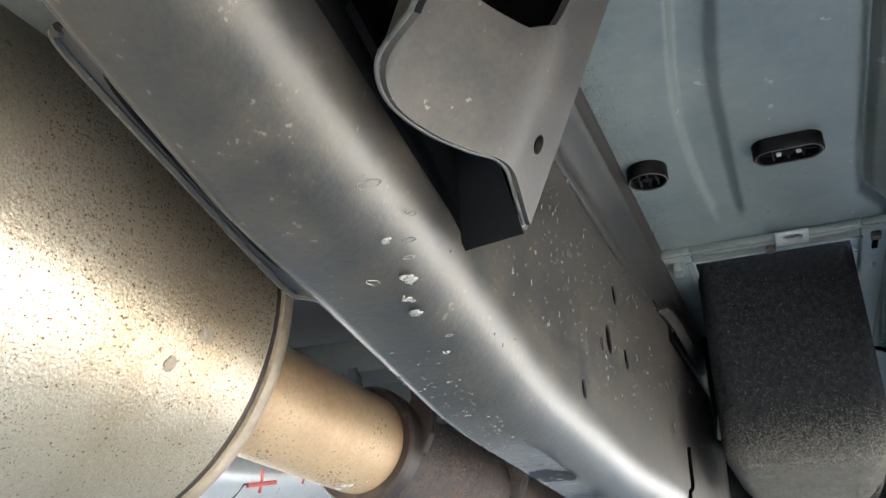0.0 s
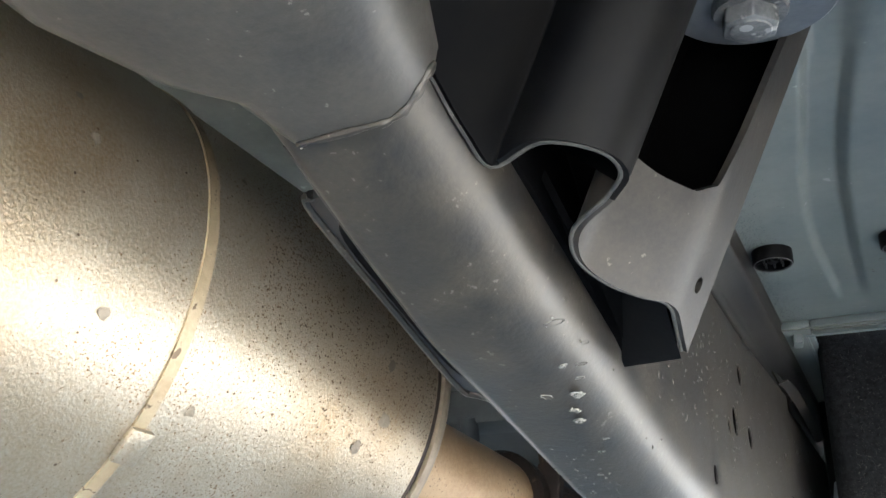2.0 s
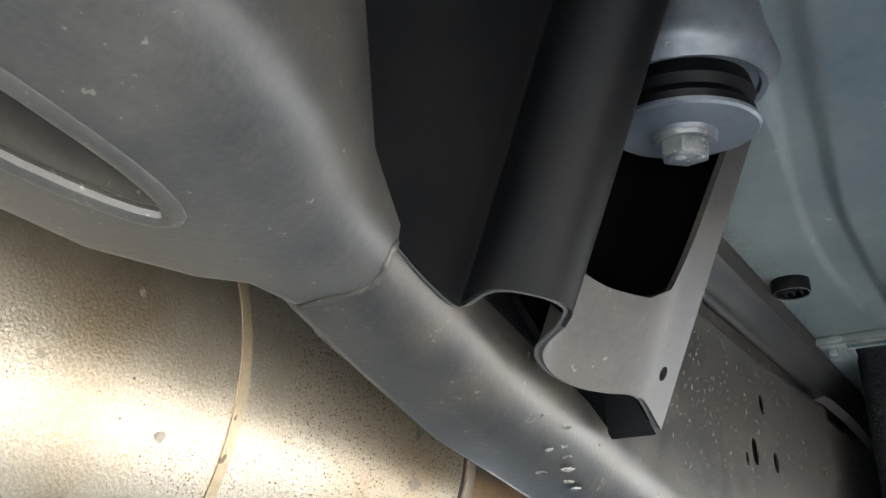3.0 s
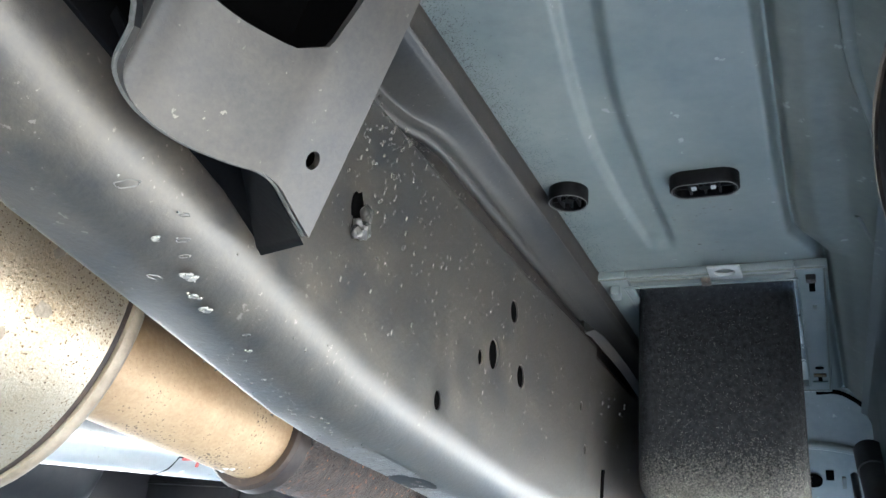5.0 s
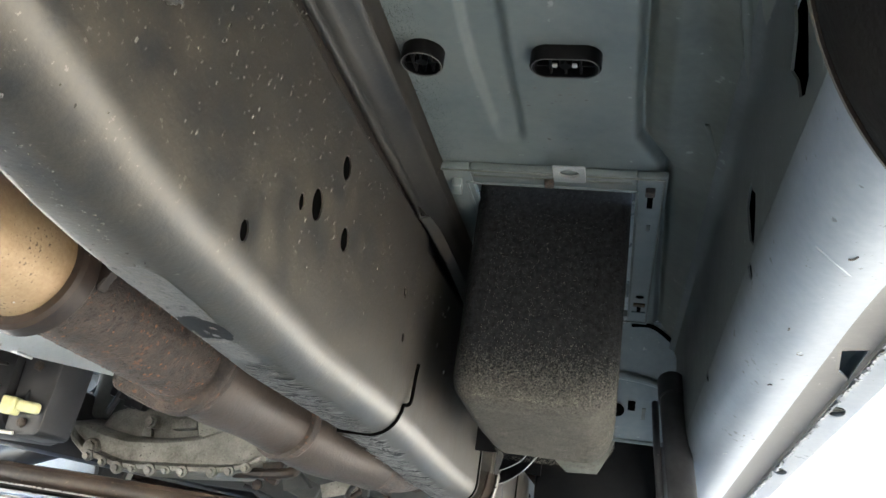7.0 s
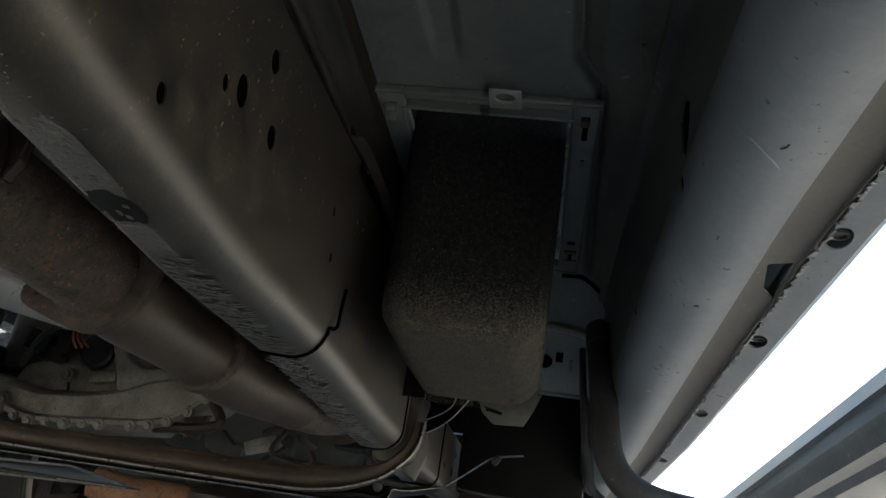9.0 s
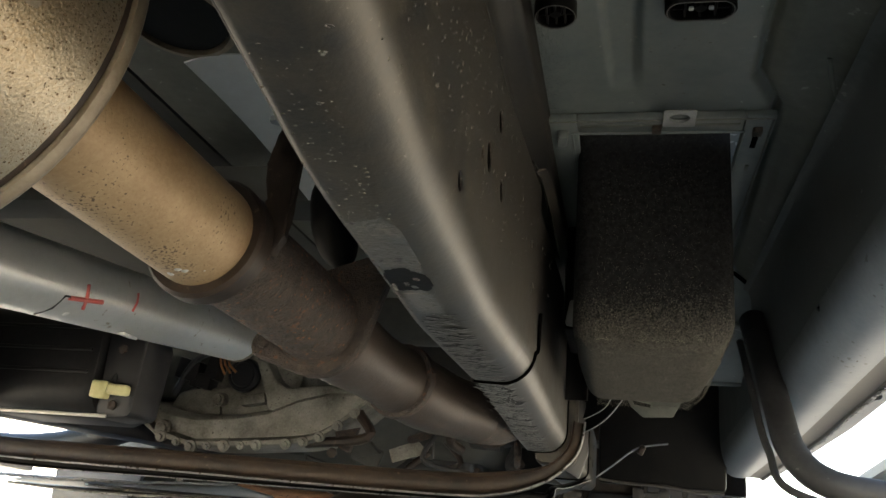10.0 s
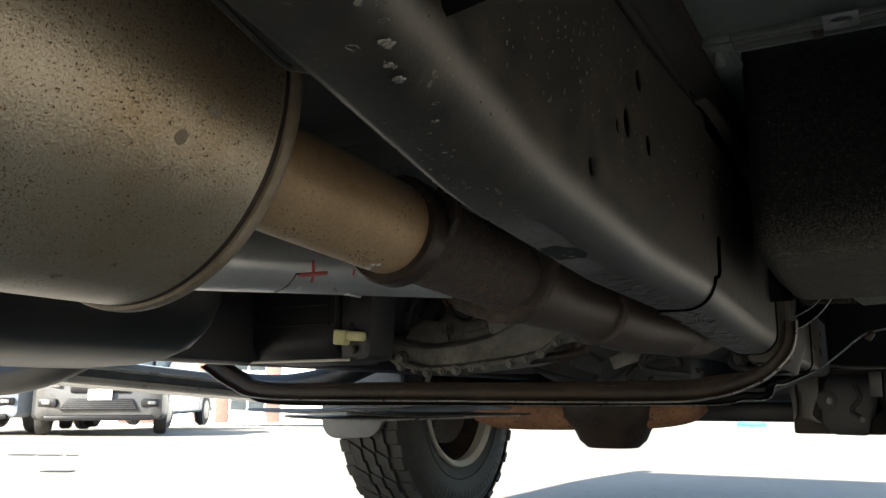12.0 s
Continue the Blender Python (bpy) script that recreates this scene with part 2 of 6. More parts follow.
# near-black: paints shade into holes and gaps, also colours the overspray specks
DARKHOLE = material("near_black", (0.001, 0.001, 0.001), (0.002, 0.002, 0.002), 0.95, spec=0.0)
WORN_TAN = material("worn_tan_rim", (0.006, 0.006, 0.006), (0.055, 0.044, 0.030), 0.8, 0.0, 40, 300, 0.5, 0.4, (0.15, 0.11, 0.065), 0.67, 90, sharp=0.22)
TAUPE = material("taupe_sill_paint", (0.075, 0.074, 0.074), (0.135, 0.132, 0.128), 0.6, 0.0, 14, 220, 0.5, 0.12, (0.20, 0.20, 0.195), 0.72, 180, sharp=0.25, spec=0.3, vary=0.4)
MUD = material("pale_mud", (0.11, 0.11, 0.10), (0.20, 0.195, 0.18), 0.9, 0.0, 60, 400, 0.5, 0.5, spec=0.2)
YELLOW = material("yellow_plastic", (0.62, 0.58, 0.28), (0.70, 0.66, 0.36), 0.5, 0.0, 30, 120)
RED = material("red_paint", (0.50, 0.08, 0.08), (0.60, 0.16, 0.14), 0.6, 0.0, 30, 120)
ASPHALT = material("pale_asphalt", (0.225, 0.200, 0.162), (0.285, 0.258, 0.212), 0.9, 0.0, 0.6, 40, 0.5, 0.6, (0.15, 0.14, 0.12), 0.66, 25, depth=0.01)
SUVGREY = material("grey_car_paint", (0.052, 0.051, 0.050), (0.066, 0.065, 0.063), 0.3, 0.1, 2, 60)
WHITEPAINT = material("white_paint", (0.78, 0.78, 0.77), (0.82, 0.82, 0.81), 0.4, 0.0, 3, 60)
BRICK = material("brick_red", (0.150, 0.085, 0.068), (0.21, 0.125, 0.10), 0.85, 0.0, 12, 90)
STUCCO = material("pale_render", (0.70, 0.69, 0.66), (0.78, 0.77, 0.74), 0.9, 0.0, 2, 40)
GLASS = material("dark_glass", (0.04, 0.05, 0.055), (0.06, 0.07, 0.075), 0.08, 0.0, 2, 20, bump=0.0, rough_vary=0.02)
GREEN = material("green_sign", (0.02, 0.30, 0.18), (0.03, 0.34, 0.21), 0.5, 0.0, 3, 40)
UNDERSEAL = material("dark_underseal", (0.03, 0.032, 0.03), (0.06, 0.06, 0.055), 0.8, 0.0, 6, 90, 0.5, 0.4)
SHIELD = material("heat_shield", (0.45, 0.46, 0.46), (0.55, 0.56, 0.56), 0.5, 0.3, 4, 60, 0.5, 0.1)
TABGREY = material("tab_steel", (0.24, 0.25, 0.25), (0.32, 0.33, 0.33), 0.5, 0.2, 20, 120, 0.5, 0.1)
FLAPGREY = material("grey_flap_plastic", (0.075, 0.078, 0.082), (0.115, 0.118, 0.12), 0.6, 0.0, 8, 120, 0.5, 0.15)
COPPER = material("copper_wire", (0.30, 0.13, 0.05), (0.42, 0.20, 0.09), 0.45, 0.5, 40, 200)
BLUEPAINT = material("truck_paint", (0.30, 0.35, 0.40), (0.33, 0.38, 0.43), 0.25, 0.4, 2, 60)


# ---- mesh helpers ----
def part(name, bm, mat, parent=None, label="", smooth=True, sharp=35):
    bmesh.ops.remove_doubles(bm, verts=bm.verts[:], dist=1e-5)
    bmesh.ops.recalc_face_normals(bm, faces=bm.faces[:])
    me = bpy.data.meshes.new(name)
    bm.to_mesh(me)
    bm.free()
    if smooth:
        me.polygons.foreach_set("use_smooth", [True] * len(me.polygons))
        me.set_sharp_from_angle(angle=radians(sharp))
    me.materials.append(mat)
    ob = new(name, me)
    if parent:
        ob.parent = parent
    if label:
        ob["label"] = label
    return ob


def thing(name, label, category, group="", kind="", at=(0, 0, 0)):
    e = new(name)
    e.empty_display_size = 0.05
    e.location = at
    return tagged(e, label, category, group, kind)


def loft(bm, rings, closed=True, caps=True):
    rows = [[bm.verts.new(p) for p in r] for r in rings]
    n = len(rows[0])
    for a, b in zip(rows, rows[1:]):
        for i in range(n if closed else n - 1):
            j = (i + 1) % n
            bm.faces.new((a[i], a[j], b[j], b[i]))
    if caps and closed:
        bm.faces.new(rows[0])
        bm.faces.new(rows[-1][::-1])
    return bm


def sheet(rings, thick):
    """An open lofted sheet with thickness."""
    bm = bmesh.new()
    loft(bm, rings, closed=False, caps=False)
    bmesh.ops.recalc_face_normals(bm, faces=bm.faces[:])
    bmesh.ops.solidify(bm, geom=bm.faces[:], thickness=thick)
    return bm


def smooth_path(pts, n=8):
    """Catmull-Rom through the points."""
    pts = [Vector(p) for p in pts]
    if len(pts) < 3:
        return pts
    q = [2 * pts[0] - pts[1], *pts, 2 * pts[-1] - pts[-2]]
    out = []
    for i in range(1, len(q) - 2):
        a, b, c, d = q[i - 1:i + 3]
        for k in range(n):
            t = k / n
            out.append(0.5 * (2 * b + (c - a) * t + (2 * a - 5 * b + 4 * c - d) * t * t + (3 * b - a - 3 * c + d) * t ** 3))
    return out + [pts[-1]]


def tube(pts, r, n=20, bm=None, flat=1.0, caps=True):
    """A round bar along a path; r one number or one for each point; flat squashes it upright."""
    bm = bm or bmesh.new()
    pts = [Vector(p) for p in pts]
    rs = r if isinstance(r, (list, tuple)) else [r] * len(pts)
    rings, up = [], Vector((0, 0, 1))
    for i, p in enumerate(pts):
        d = (pts[min(i + 1, len(pts) - 1)] - pts[max(i - 1, 0)]).normalized()
        if abs(d.dot(up)) > 0.95:
            up = Vector((1, 0, 0))
        s = d.cross(up).normalized()
        u = s.cross(d).normalized()
        up = u
        rings.append([p + rs[i] * (math.cos(a) * s + flat * math.sin(a) * u) for a in (2 * math.pi * k / n for k in range(n))])
    return loft(bm, rings, True, caps)


def box(c, s, bevel=0.003, rot=None, bm=None, seg=2):
    bm = bm or bmesh.new()
    m = Matrix.LocRotScale(c, Euler([radians(a) for a in rot]) if rot else None, s)
    v = bmesh.ops.create_cube(bm, size=1.0, matrix=m)["verts"]
    if bevel:
        es = list({e for x in v for e in x.link_edges})
        bmesh.ops.bevel(bm, geom=es, offset=bevel, segments=seg, affect="EDGES", profile=0.5)
    return bm


def slab(poly, direction, bevel=0.0, seg=2):
    """A prism: a polygon pushed along a direction."""
    bm = bmesh.new()
    d = Vector(direction)
    loft(bm, [[Vector(p) for p in poly], [Vector(p) + d for p in poly]])
    if bevel:
        bmesh.ops.recalc_face_normals(bm, faces=bm.faces[:])
        bmesh.ops.bevel(bm, geom=bm.edges[:], offset=bevel, segments=seg, affect="EDGES", profile=0.5)
    return bm


def lathe(profile, axis_at, axis, n=32):
    """Turned shape: (radius, height) pairs round an axis."""
    z = Vector(axis).normalized()
    x = z.orthogonal().normalized()
    y = z.cross(x)
    o = Vector(axis_at)
    bm = bmesh.new()
    hollow = profile[0][0] > 0.001 and profile[-1][0] > 0.001 and len(profile) > 2
    if hollow:
        profile = [*profile, profile[0]]
    loft(bm, [[o + z * h + max(r, 1e-4) * (math.cos(a) * x + math.sin(a) * y) for a in (2 * math.pi * k / n for k in range(n))] for r, h in profile], True, not hollow)
    return bm


def hexagon(at, axis, r, h, bevel=0.001):
    bm = lathe([(r, 0), (r, h)], at, axis, 6)
    bmesh.ops.recalc_face_normals(bm, faces=bm.faces[:])
    bmesh.ops.bevel(bm, geom=bm.edges[:], offset=bevel, segments=2, affect="EDGES", profile=0.5)
    return bm


def cut(ob, cutters):
    """Real openings: each bmesh in cutters is taken out of ob's mesh."""
    for bm in cutters:
        bmesh.ops.recalc_face_normals(bm, faces=bm.faces[:])
        me = bpy.data.meshes.new("cutter")
        bm.to_mesh(me)
        bm.free()
        c = new("cutter", me)
        mod = ob.modifiers.new("cut", "BOOLEAN")
        mod.operation, mod.solver, mod.object = "DIFFERENCE", "EXACT", c
        bpy.context.view_layer.update()
        done = bpy.data.meshes.new_from_object(ob.evaluated_get(bpy.context.evaluated_depsgraph_get()))
        ob.modifiers.remove(mod)
        old, ob.data = ob.data, done
        bpy.data.meshes.remove(old)
        bpy.data.objects.remove(c)
        bpy.data.meshes.remove(me)
    ob.data.set_sharp_from_angle(angle=radians(35))
    return ob


def curve_at(table, y):
    """Linear reading of a short table of (y, value)."""
    return float(np.interp(y, [a for a, _ in table], [b for _, b in table]))


def rounded(x0, x1, z0, z1, radii, n=6):
    """A rounded rectangle, from the corner (x0, z0) anticlockwise; radii for the four corners."""
    cs = [(x0, z0, 180), (x1, z0, 270), (x1, z1, 0), (x0, z1, 90)]
    out = []
    for (cx, cz, a0), r in zip(cs, radii):
        ox = cx + r if cx == x0 else cx - r
        oz = cz + r if cz == z0 else cz - r
        for k in range(n + 1):
            a = radians(a0 + 90 * k / n)
            out.append((ox + r * math.cos(a), oz + r * math.sin(a)))
    return out


# ---- the ground ----
def ground_z(x, y):
    """Slopes down ahead and left, fitted so distant things line up in the view."""
    return -0.033 - 0.024 * max(0.0, min(40.0, y) - 4.0) - 0.002 * max(0.0, min(40.0, -x) - 1.0)


span = [-300, -120, -60, *range(-40, 41, 2), 60, 120, 300]
bm = bmesh.new()
gv = [[bm.verts.new((x, y, ground_z(x, y))) for x in span] for y in span]
for i in range(len(span) - 1):
    for j in range(len(span) - 1):
        bm.faces.new((gv[i][j], gv[i][j + 1], gv[i + 1][j + 1], gv[i + 1][j]))
tagged(part("ground", bm, ASPHALT), "pale sunlit asphalt of a car park", "ground", kind="structure")

# ---- chassis rail ----
RAIL_Z = [(-0.7, 0.66), (-0.3, 0.62), (0.0, 0.585), (0.10, 0.557), (0.145, 0.54), (0.17, 0.531), (0.23, 0.511), (0.29, 0.50), (0.33, 0.492), (0.37, 0.484), (0.41, 0.476), (0.45, 0.471), (0.53, 0.466), (0.66, 0.457), (0.85, 0.452), (1.1, 0.447), (1.33, 0.444)]
RAIL_X = [(-0.7, -0.111), (0.65, -0.111), (0.85, -0.103), (1.33, -0.096), (1.9, -0.088)]
FRONT_Z = [(0.80, 0.4555), (0.92, 0.4495), (1.05, 0.4415), (1.16, 0.4355), (1.34, 0.430)]
rail = thing("chassis_rail", "dark grey painted steel chassis rail, dusty and scuffed underneath", "car frame")


def rail_ring(y, grow=0.0, width=0.0585):
    xo, zb = curve_at(RAIL_X, y) + grow, curve_at(RAIL_Z, y) - grow
    xi = curve_at(RAIL_X, y) - width
    return [Vector((x, y, z)) for x, z in rounded(xi, xo, zb, 0.650, (0.008, 0.029, 0.01, 0.01))]


ys = sorted({*np.linspace(0.02, 0.80, 53), 0.815, 0.83, 0.845})
bm = loft(bmesh.new(), [rail_ring(y) for y in ys])
main = part("rail_section", bm, FRAME, rail)
holes = [(0.498, 0.505, 0.0055, 0.007), (0.560, 0.550, 0.005, 0.0065), (0.584, 0.559, 0.010, 0.0122), (0.621, 0.604, 0.009, 0.010), (0.644, 0.559, 0.009, 0.010), (0.80, 0.572, 0.004, 0.005), (0.815, 0.535, 0.004, 0.005)]


def oval_cutter(x0, x1, y, z, a, b, n=20):
    return loft(bmesh.new(), [[Vector((x, y + a * math.cos(t), z + b * math.sin(t))) for t in (2 * math.pi * k / n for k in range(n))] for x in (x0, x1)])


def rail_core(y):
    xo, zb, xi = curve_at(RAIL_X, y) - 0.004, curve_at(RAIL_Z, y) + 0.004, curve_at(RAIL_X, y) - 0.053
    return [Vector((x, y, z)) for x, z in rounded(xi, xo, zb, 0.646, (0.006, 0.023, 0.006, 0.006))]


core = loft(bmesh.new(), [rail_core(y) for y in np.linspace(0.44, 0.835, 24)])
cut(main, [core] + [oval_cutter(-0.125, -0.08, y, z, a * 0.9, b * 0.9) for y, z, a, b in holes])
for y, z, a, b in holes:
    # black plug just below the surface, painting the hole's shade
    part("hole_shade", oval_cutter(curve_at(RAIL_X, y) - 0.0030, curve_at(RAIL_X, y) - 0.0012, y, z, a * 1.05, b * 1.05), DARKHOLE, rail, "black plug for the shade inside a drain hole")
def front_ring(y, grow=0.0):
    xo, zb = curve_at(RAIL_X, y) - 0.0045 + grow, curve_at(FRONT_Z, y) - grow
    return [Vector((x, y, z)) for x, z in rounded(-0.1605 - grow, xo, zb, 0.644, (0.008, 0.029, 0.01, 0.01))]


bm = loft(bmesh.new(), [front_ring(y) for y in sorted({*np.linspace(0.80, 1.305, 30), 0.92, 1.05, 1.16})])
inner_edge = [Vector((curve_at(RAIL_X, y) - 0.0556, y, curve_at(RAIL_Z, y) + 0.0029)) for y in np.linspace(0.125, 0.84, 30)]
# pale tube: wear and the bright reflection on the edge in one
part("worn_edge", tube(inner_edge, 0.0012, 8), EDGE, rail, "pale worn lower edge, its highlight painted in")
front = part("front_rail_section", bm, FRAME, rail, "scuffed front section of the rail")
part("end_ring", tube([p for p in front_ring(1.306, -0.0005)[2:17]], 0.0028, 8), DARKHOLE, rail, "dark gap before the end cuff")
part("end_cuff", loft(bmesh.new(), [front_ring(y, g) for y, g in ((1.306, -0.007), (1.309, -0.0025), (1.330, -0.001), (1.338, -0.002))]), SCUFF, rail, "dull scuffed end cuff")
# dark open seam where the two sections overlap, with a notch half way up the wall
seam = rail_ring(0.846, 0.0005)[7:16]
zz = [(0.476, 0.846), (0.481, 0.848), (0.484, 0.862), (0.489, 0.871), (0.497, 0.873), (0.512, 0.874), (0.526, 0.877)]
seam = [p for p in seam if p.z < 0.474] + [Vector((curve_at(RAIL_X, y) + 0.0006, y, z)) for z, y in zz]
part("seam", tube(smooth_path([Vector((-0.158, 0.842, 0.4515)), *seam], 3), 0.0018, 8), DARKHOLE, rail, "dark open overlap seam")

# rear end of the rail, wider, with a long oval opening
REAR = [(0.122, -0.166, -0.108, 0.546), (0.10, -0.172, -0.104, 0.549), (0.085, -0.19, -0.096, 0.550), (0.05, -0.205, -0.078, 0.552), (0.0, -0.207, -0.060, 0.556), (-0.08, -0.215, -0.052, 0.565), (-0.2, -0.23, -0.05, 0.585), (-0.6, -0.24, -0.05, 0.64)]
rings = []
for y, x0, x1, zb in REAR:
    r = min(0.034, (x1 - x0) * 0.4)
    rings.append([Vector((x, y, z)) for x, z in rounded(x0, x1, zb, 0.68, (r * 0.5, r, 0.01, 0.01))])
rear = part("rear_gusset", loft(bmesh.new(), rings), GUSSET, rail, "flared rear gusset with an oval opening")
bead = [p + Vector((0, 0.001 * math.sin(5 * i), 0)) for i, p in enumerate(rings[0][5:13])]
part("weld_bead", tube(smooth_path(bead, 3), [0.0013 + 0.0004 * math.sin(i * 1.7) for i in range(len(smooth_path(bead, 3)))], 8), FRAME, rail, "lumpy weld bead")
slot = []
for k in range(28):
    a = 2 * math.pi * k / 28
    y = -0.03 + 0.078 * math.cos(a)
    slot.append(Vector((-0.147 - 0.02 * (y - 0.05) + 0.017 * math.sin(a), y, 0.5)))
rear_z = [(y, zb) for y, _, _, zb in REAR[::-1]]
lip_ring = [Vector((-0.147 - 0.02 * (p.y - 0.05) + (p.x + 0.147 + 0.02 * (p.y - 0.05)) * 1.16, -0.03 + (p.y + 0.03) * 1.03, curve_at(rear_z, p.y) + 0.0012)) for p in slot]
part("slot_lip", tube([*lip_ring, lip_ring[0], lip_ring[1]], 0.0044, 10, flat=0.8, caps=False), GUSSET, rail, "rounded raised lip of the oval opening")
cut(rear, [loft(bmesh.new(), [slot, [p + Vector((0, 0, 0.13)) for p in slot]])])

# ---- body mount bracket ----
E = Vector((0.455, -0.18, 0.87))
bracket = thing("body_mount_bracket", "pressed steel body mount bracket welded to the chassis rail", "bracket")
left_plate = smooth_path([(-0.150, 0.02, 0.60), (-0.118, 0.10, 0.575), (-0.1125, 0.145, 0.556), (-0.1105, 0.166, 0.551), (-0.09, 0.160, 0.552), (-0.0725, 0.166, 0.548), (-0.0697, 0.180, 0.5467), (-0.078, 0.190, 0.544)], 5)
trough = smooth_path([(-0.078, 0.190, 0.544), (-0.0945, 0.2014, 0.5399), (-0.0985, 0.216, 0.535), (-0.0926, 0.2312, 0.5306), (-0.0845, 0.247, 0.530), (-0.0787, 0.2575, 0.5309), (-0.0768, 0.2655, 0.5302), (-0.0777, 0.2745, 0.5279), (-0.0793, 0.285, 0.525), (-0.0808, 0.2958, 0.5221)], 6)
FOLD = 36      # from here on the pressing is its flat flange


def ruled(line, lens):
    return [[p + E * l * k / 8 for p, l in zip(line, lens)] for k in range(9)]


# both plates are blackened to carry the deep shade beside the rail
part("left_plate", sheet(ruled(left_plate[:17], [0.2] * 17), 0.003), PLATE_BLACK, bracket, "side plate against the rail, painted black for its deep shade")
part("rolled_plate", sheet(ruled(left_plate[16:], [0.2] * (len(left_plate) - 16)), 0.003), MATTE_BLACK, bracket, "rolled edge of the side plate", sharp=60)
tl = [curve_at([(0.0, 0.16), (0.03, 0.055), (0.12, 0.047), (0.5, 0.046), (0.62, 0.052), (0.68, 0.075), (0.73, 0.115), (0.78, 0.15), (0.84, 0.158), (1.0, 0.158)], i / (len(trough) - 1)) for i in range(len(trough))]
pressing = part("trough", sheet(ruled(trough, tl), 0.003), BRACKET, bracket, sharp=60)
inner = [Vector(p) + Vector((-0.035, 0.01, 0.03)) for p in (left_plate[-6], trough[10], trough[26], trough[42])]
# sheet behind the opening, near-black in place of the shade in there
part("inner_wall", sheet(ruled([left_plate[-4], *inner, trough[-3]], [0.17] * 6), 0.002), DARKHOLE, bracket, "inner wall of the bracket, its shade painted black")
for nm, line in (("plate_edge", left_plate), ("trough_edge", trough[:FOLD + 1]), ("flange_edge", trough[FOLD:])):
    part(nm, tube(line, 0.0009, 8), EDGE, bracket, "pale worn pressed edge")
part("flange_side_edge", tube([Vector(trough[-1]) + E * 0.155 * k / 6 for k in range(7)], 0.001, 8), EDGE, bracket, "pale worn pressed edge")
c = Vector((-0.0688, 0.2746, 0.5433))
nrm = (Vector(trough[-1]) - Vector(trough[-9])).cross(E).normalized()
cut(pressing, [lathe([(0.0037, -0.03), (0.0037, 0.03)], c, nrm, 16)])
# end, web and rail plate: shade under the bracket painted as black sheets
part("end_plate", slab([(-0.0815, 0.298, 0.519), (-0.110, 0.3085, 0.521), (-0.098, 0.27, 0.546), (-0.0785, 0.262, 0.533)], (0, -0.004, 0.002)), MATTE_BLACK, bracket, "closed end of the bracket, its shade painted dark")
part("side_web", slab([(-0.1085, 0.306, 0.523), (-0.098, 0.272, 0.544), (-0.0985, 0.222, 0.538), (-0.1085, 0.205, 0.566)], (0.0015, 0.0, 0.004)), PLATE_BLACK, bracket, "web closing the bracket, black for the shade inside")
part("weld_plate", slab([(-0.1085, -0.02, 0.60), (-0.1085, 0.13, 0.575), (-0.1085, 0.30, 0.532), (-0.1085, 0.315, 0.545), (-0.1085, 0.30, 0.645), (-0.1085, -0.02, 0.66)], (-0.0035, 0, 0), 0.001), PLATE_BLACK, bracket, "black plate against the rail, dark for the shade beside the bracket")

mount = thing("body_mount", "zinc plated bolt and washer under a black rubber body mount", "car mount")
ax = Vector((0.10, -0.12, 1)).normalized()
b0 = Vector((-0.0286, 0.2207, 0.6216))
part("bolt_head", hexagon(b0, ax, 0.0112, 0.0085), BOLT, mount, "hexagonal bolt head with white paint")
part("bolt_flange", lathe([(0.0, 0.0068), (0.0135, 0.0068), (0.0142, 0.0082), (0.0142, 0.0092), (0.0, 0.0094)], b0, ax), BOLT, mount)
part("bolt_face", lathe([(0.0, -0.0006), (0.0075, -0.0006), (0.0085, 0.0006), (0.0, 0.0006)], b0, ax, 24), BOLT, mount, "dished worn bolt face")
part("paint_dab", lathe([(0.0, -0.0009), (0.0026, -0.0009), (0.0031, -0.0004), (0.0, -0.0003)], b0 + Vector((-0.001, -0.003, 0)), ax, 9), TABGREY, mount, "dab of white paint")
part("washer", lathe([(0.0, 0.009), (0.0135, 0.009), (0.0145, 0.0112), (0.0315, 0.0122), (0.0327, 0.0132), (0.0327, 0.0148), (0.0, 0.0152)], b0, ax, 48), MOUNT, mount, "large flat steel washer")
part("rubber_bush", lathe([(0.0, 0.015), (0.0295, 0.015), (0.031, 0.019), (0.0285, 0.023), (0.031, 0.027), (0.029, 0.034), (0.0, 0.034)], b0, ax, 40), MATTE_BLACK, mount, "ribbed black rubber bush")
part("upper_cup", lathe([(0.0, 0.034), (0.0325, 0.034), (0.0335, 0.0318), (0.0362, 0.0312), (0.0375, 0.0335), (0.0405, 0.0365), (0.042, 0.041), (0.0405, 0.047), (0.037, 0.058), (0.03, 0.10), (0.0, 0.10)], b0, ax, 48), MOUNT, mount, "upper steel cup of the mount with a rolled lip")

# ---- body floor ----
FZ = 0.7151
floor = tagged(thing("floor_panel", "blue-grey painted pressed steel floor of the cab", "car floor"), kind="")
CREASE = [(-0.6, 0.083), (0.70, 0.088), (0.76, 0.090), (0.81, 0.112), (1.30, 0.130)]
BEAD_LEFT = [(0.10, 0.010), (0.30, -0.008), (0.40, -0.0215), (0.456, -0.0290), (0.49, -0.0338), (0.52, -0.0374), (0.55, -0.0402), (0.58, -0.0420), (0.61, -0.0429), (0.645, -0.0428), (0.67, -0.0418), (0.70, -0.0400), (0.765, -0.036)]
BEAD_RIGHT = [(0.10, 0.036), (0.30, 0.018), (0.40, 0.0045), (0.456, -0.0030), (0.49, -0.0072), (0.52, -0.0098), (0.55, -0.0112), (0.60, -0.0117), (0.66, -0.0129), (0.75, -0.0122)]
HX0, HX1, HY0, HY1 = -0.076, 0.088, 0.849, 1.252


def step01(t):
    t = min(1.0, max(0.0, t))
    return t * t * (3 - 2 * t)


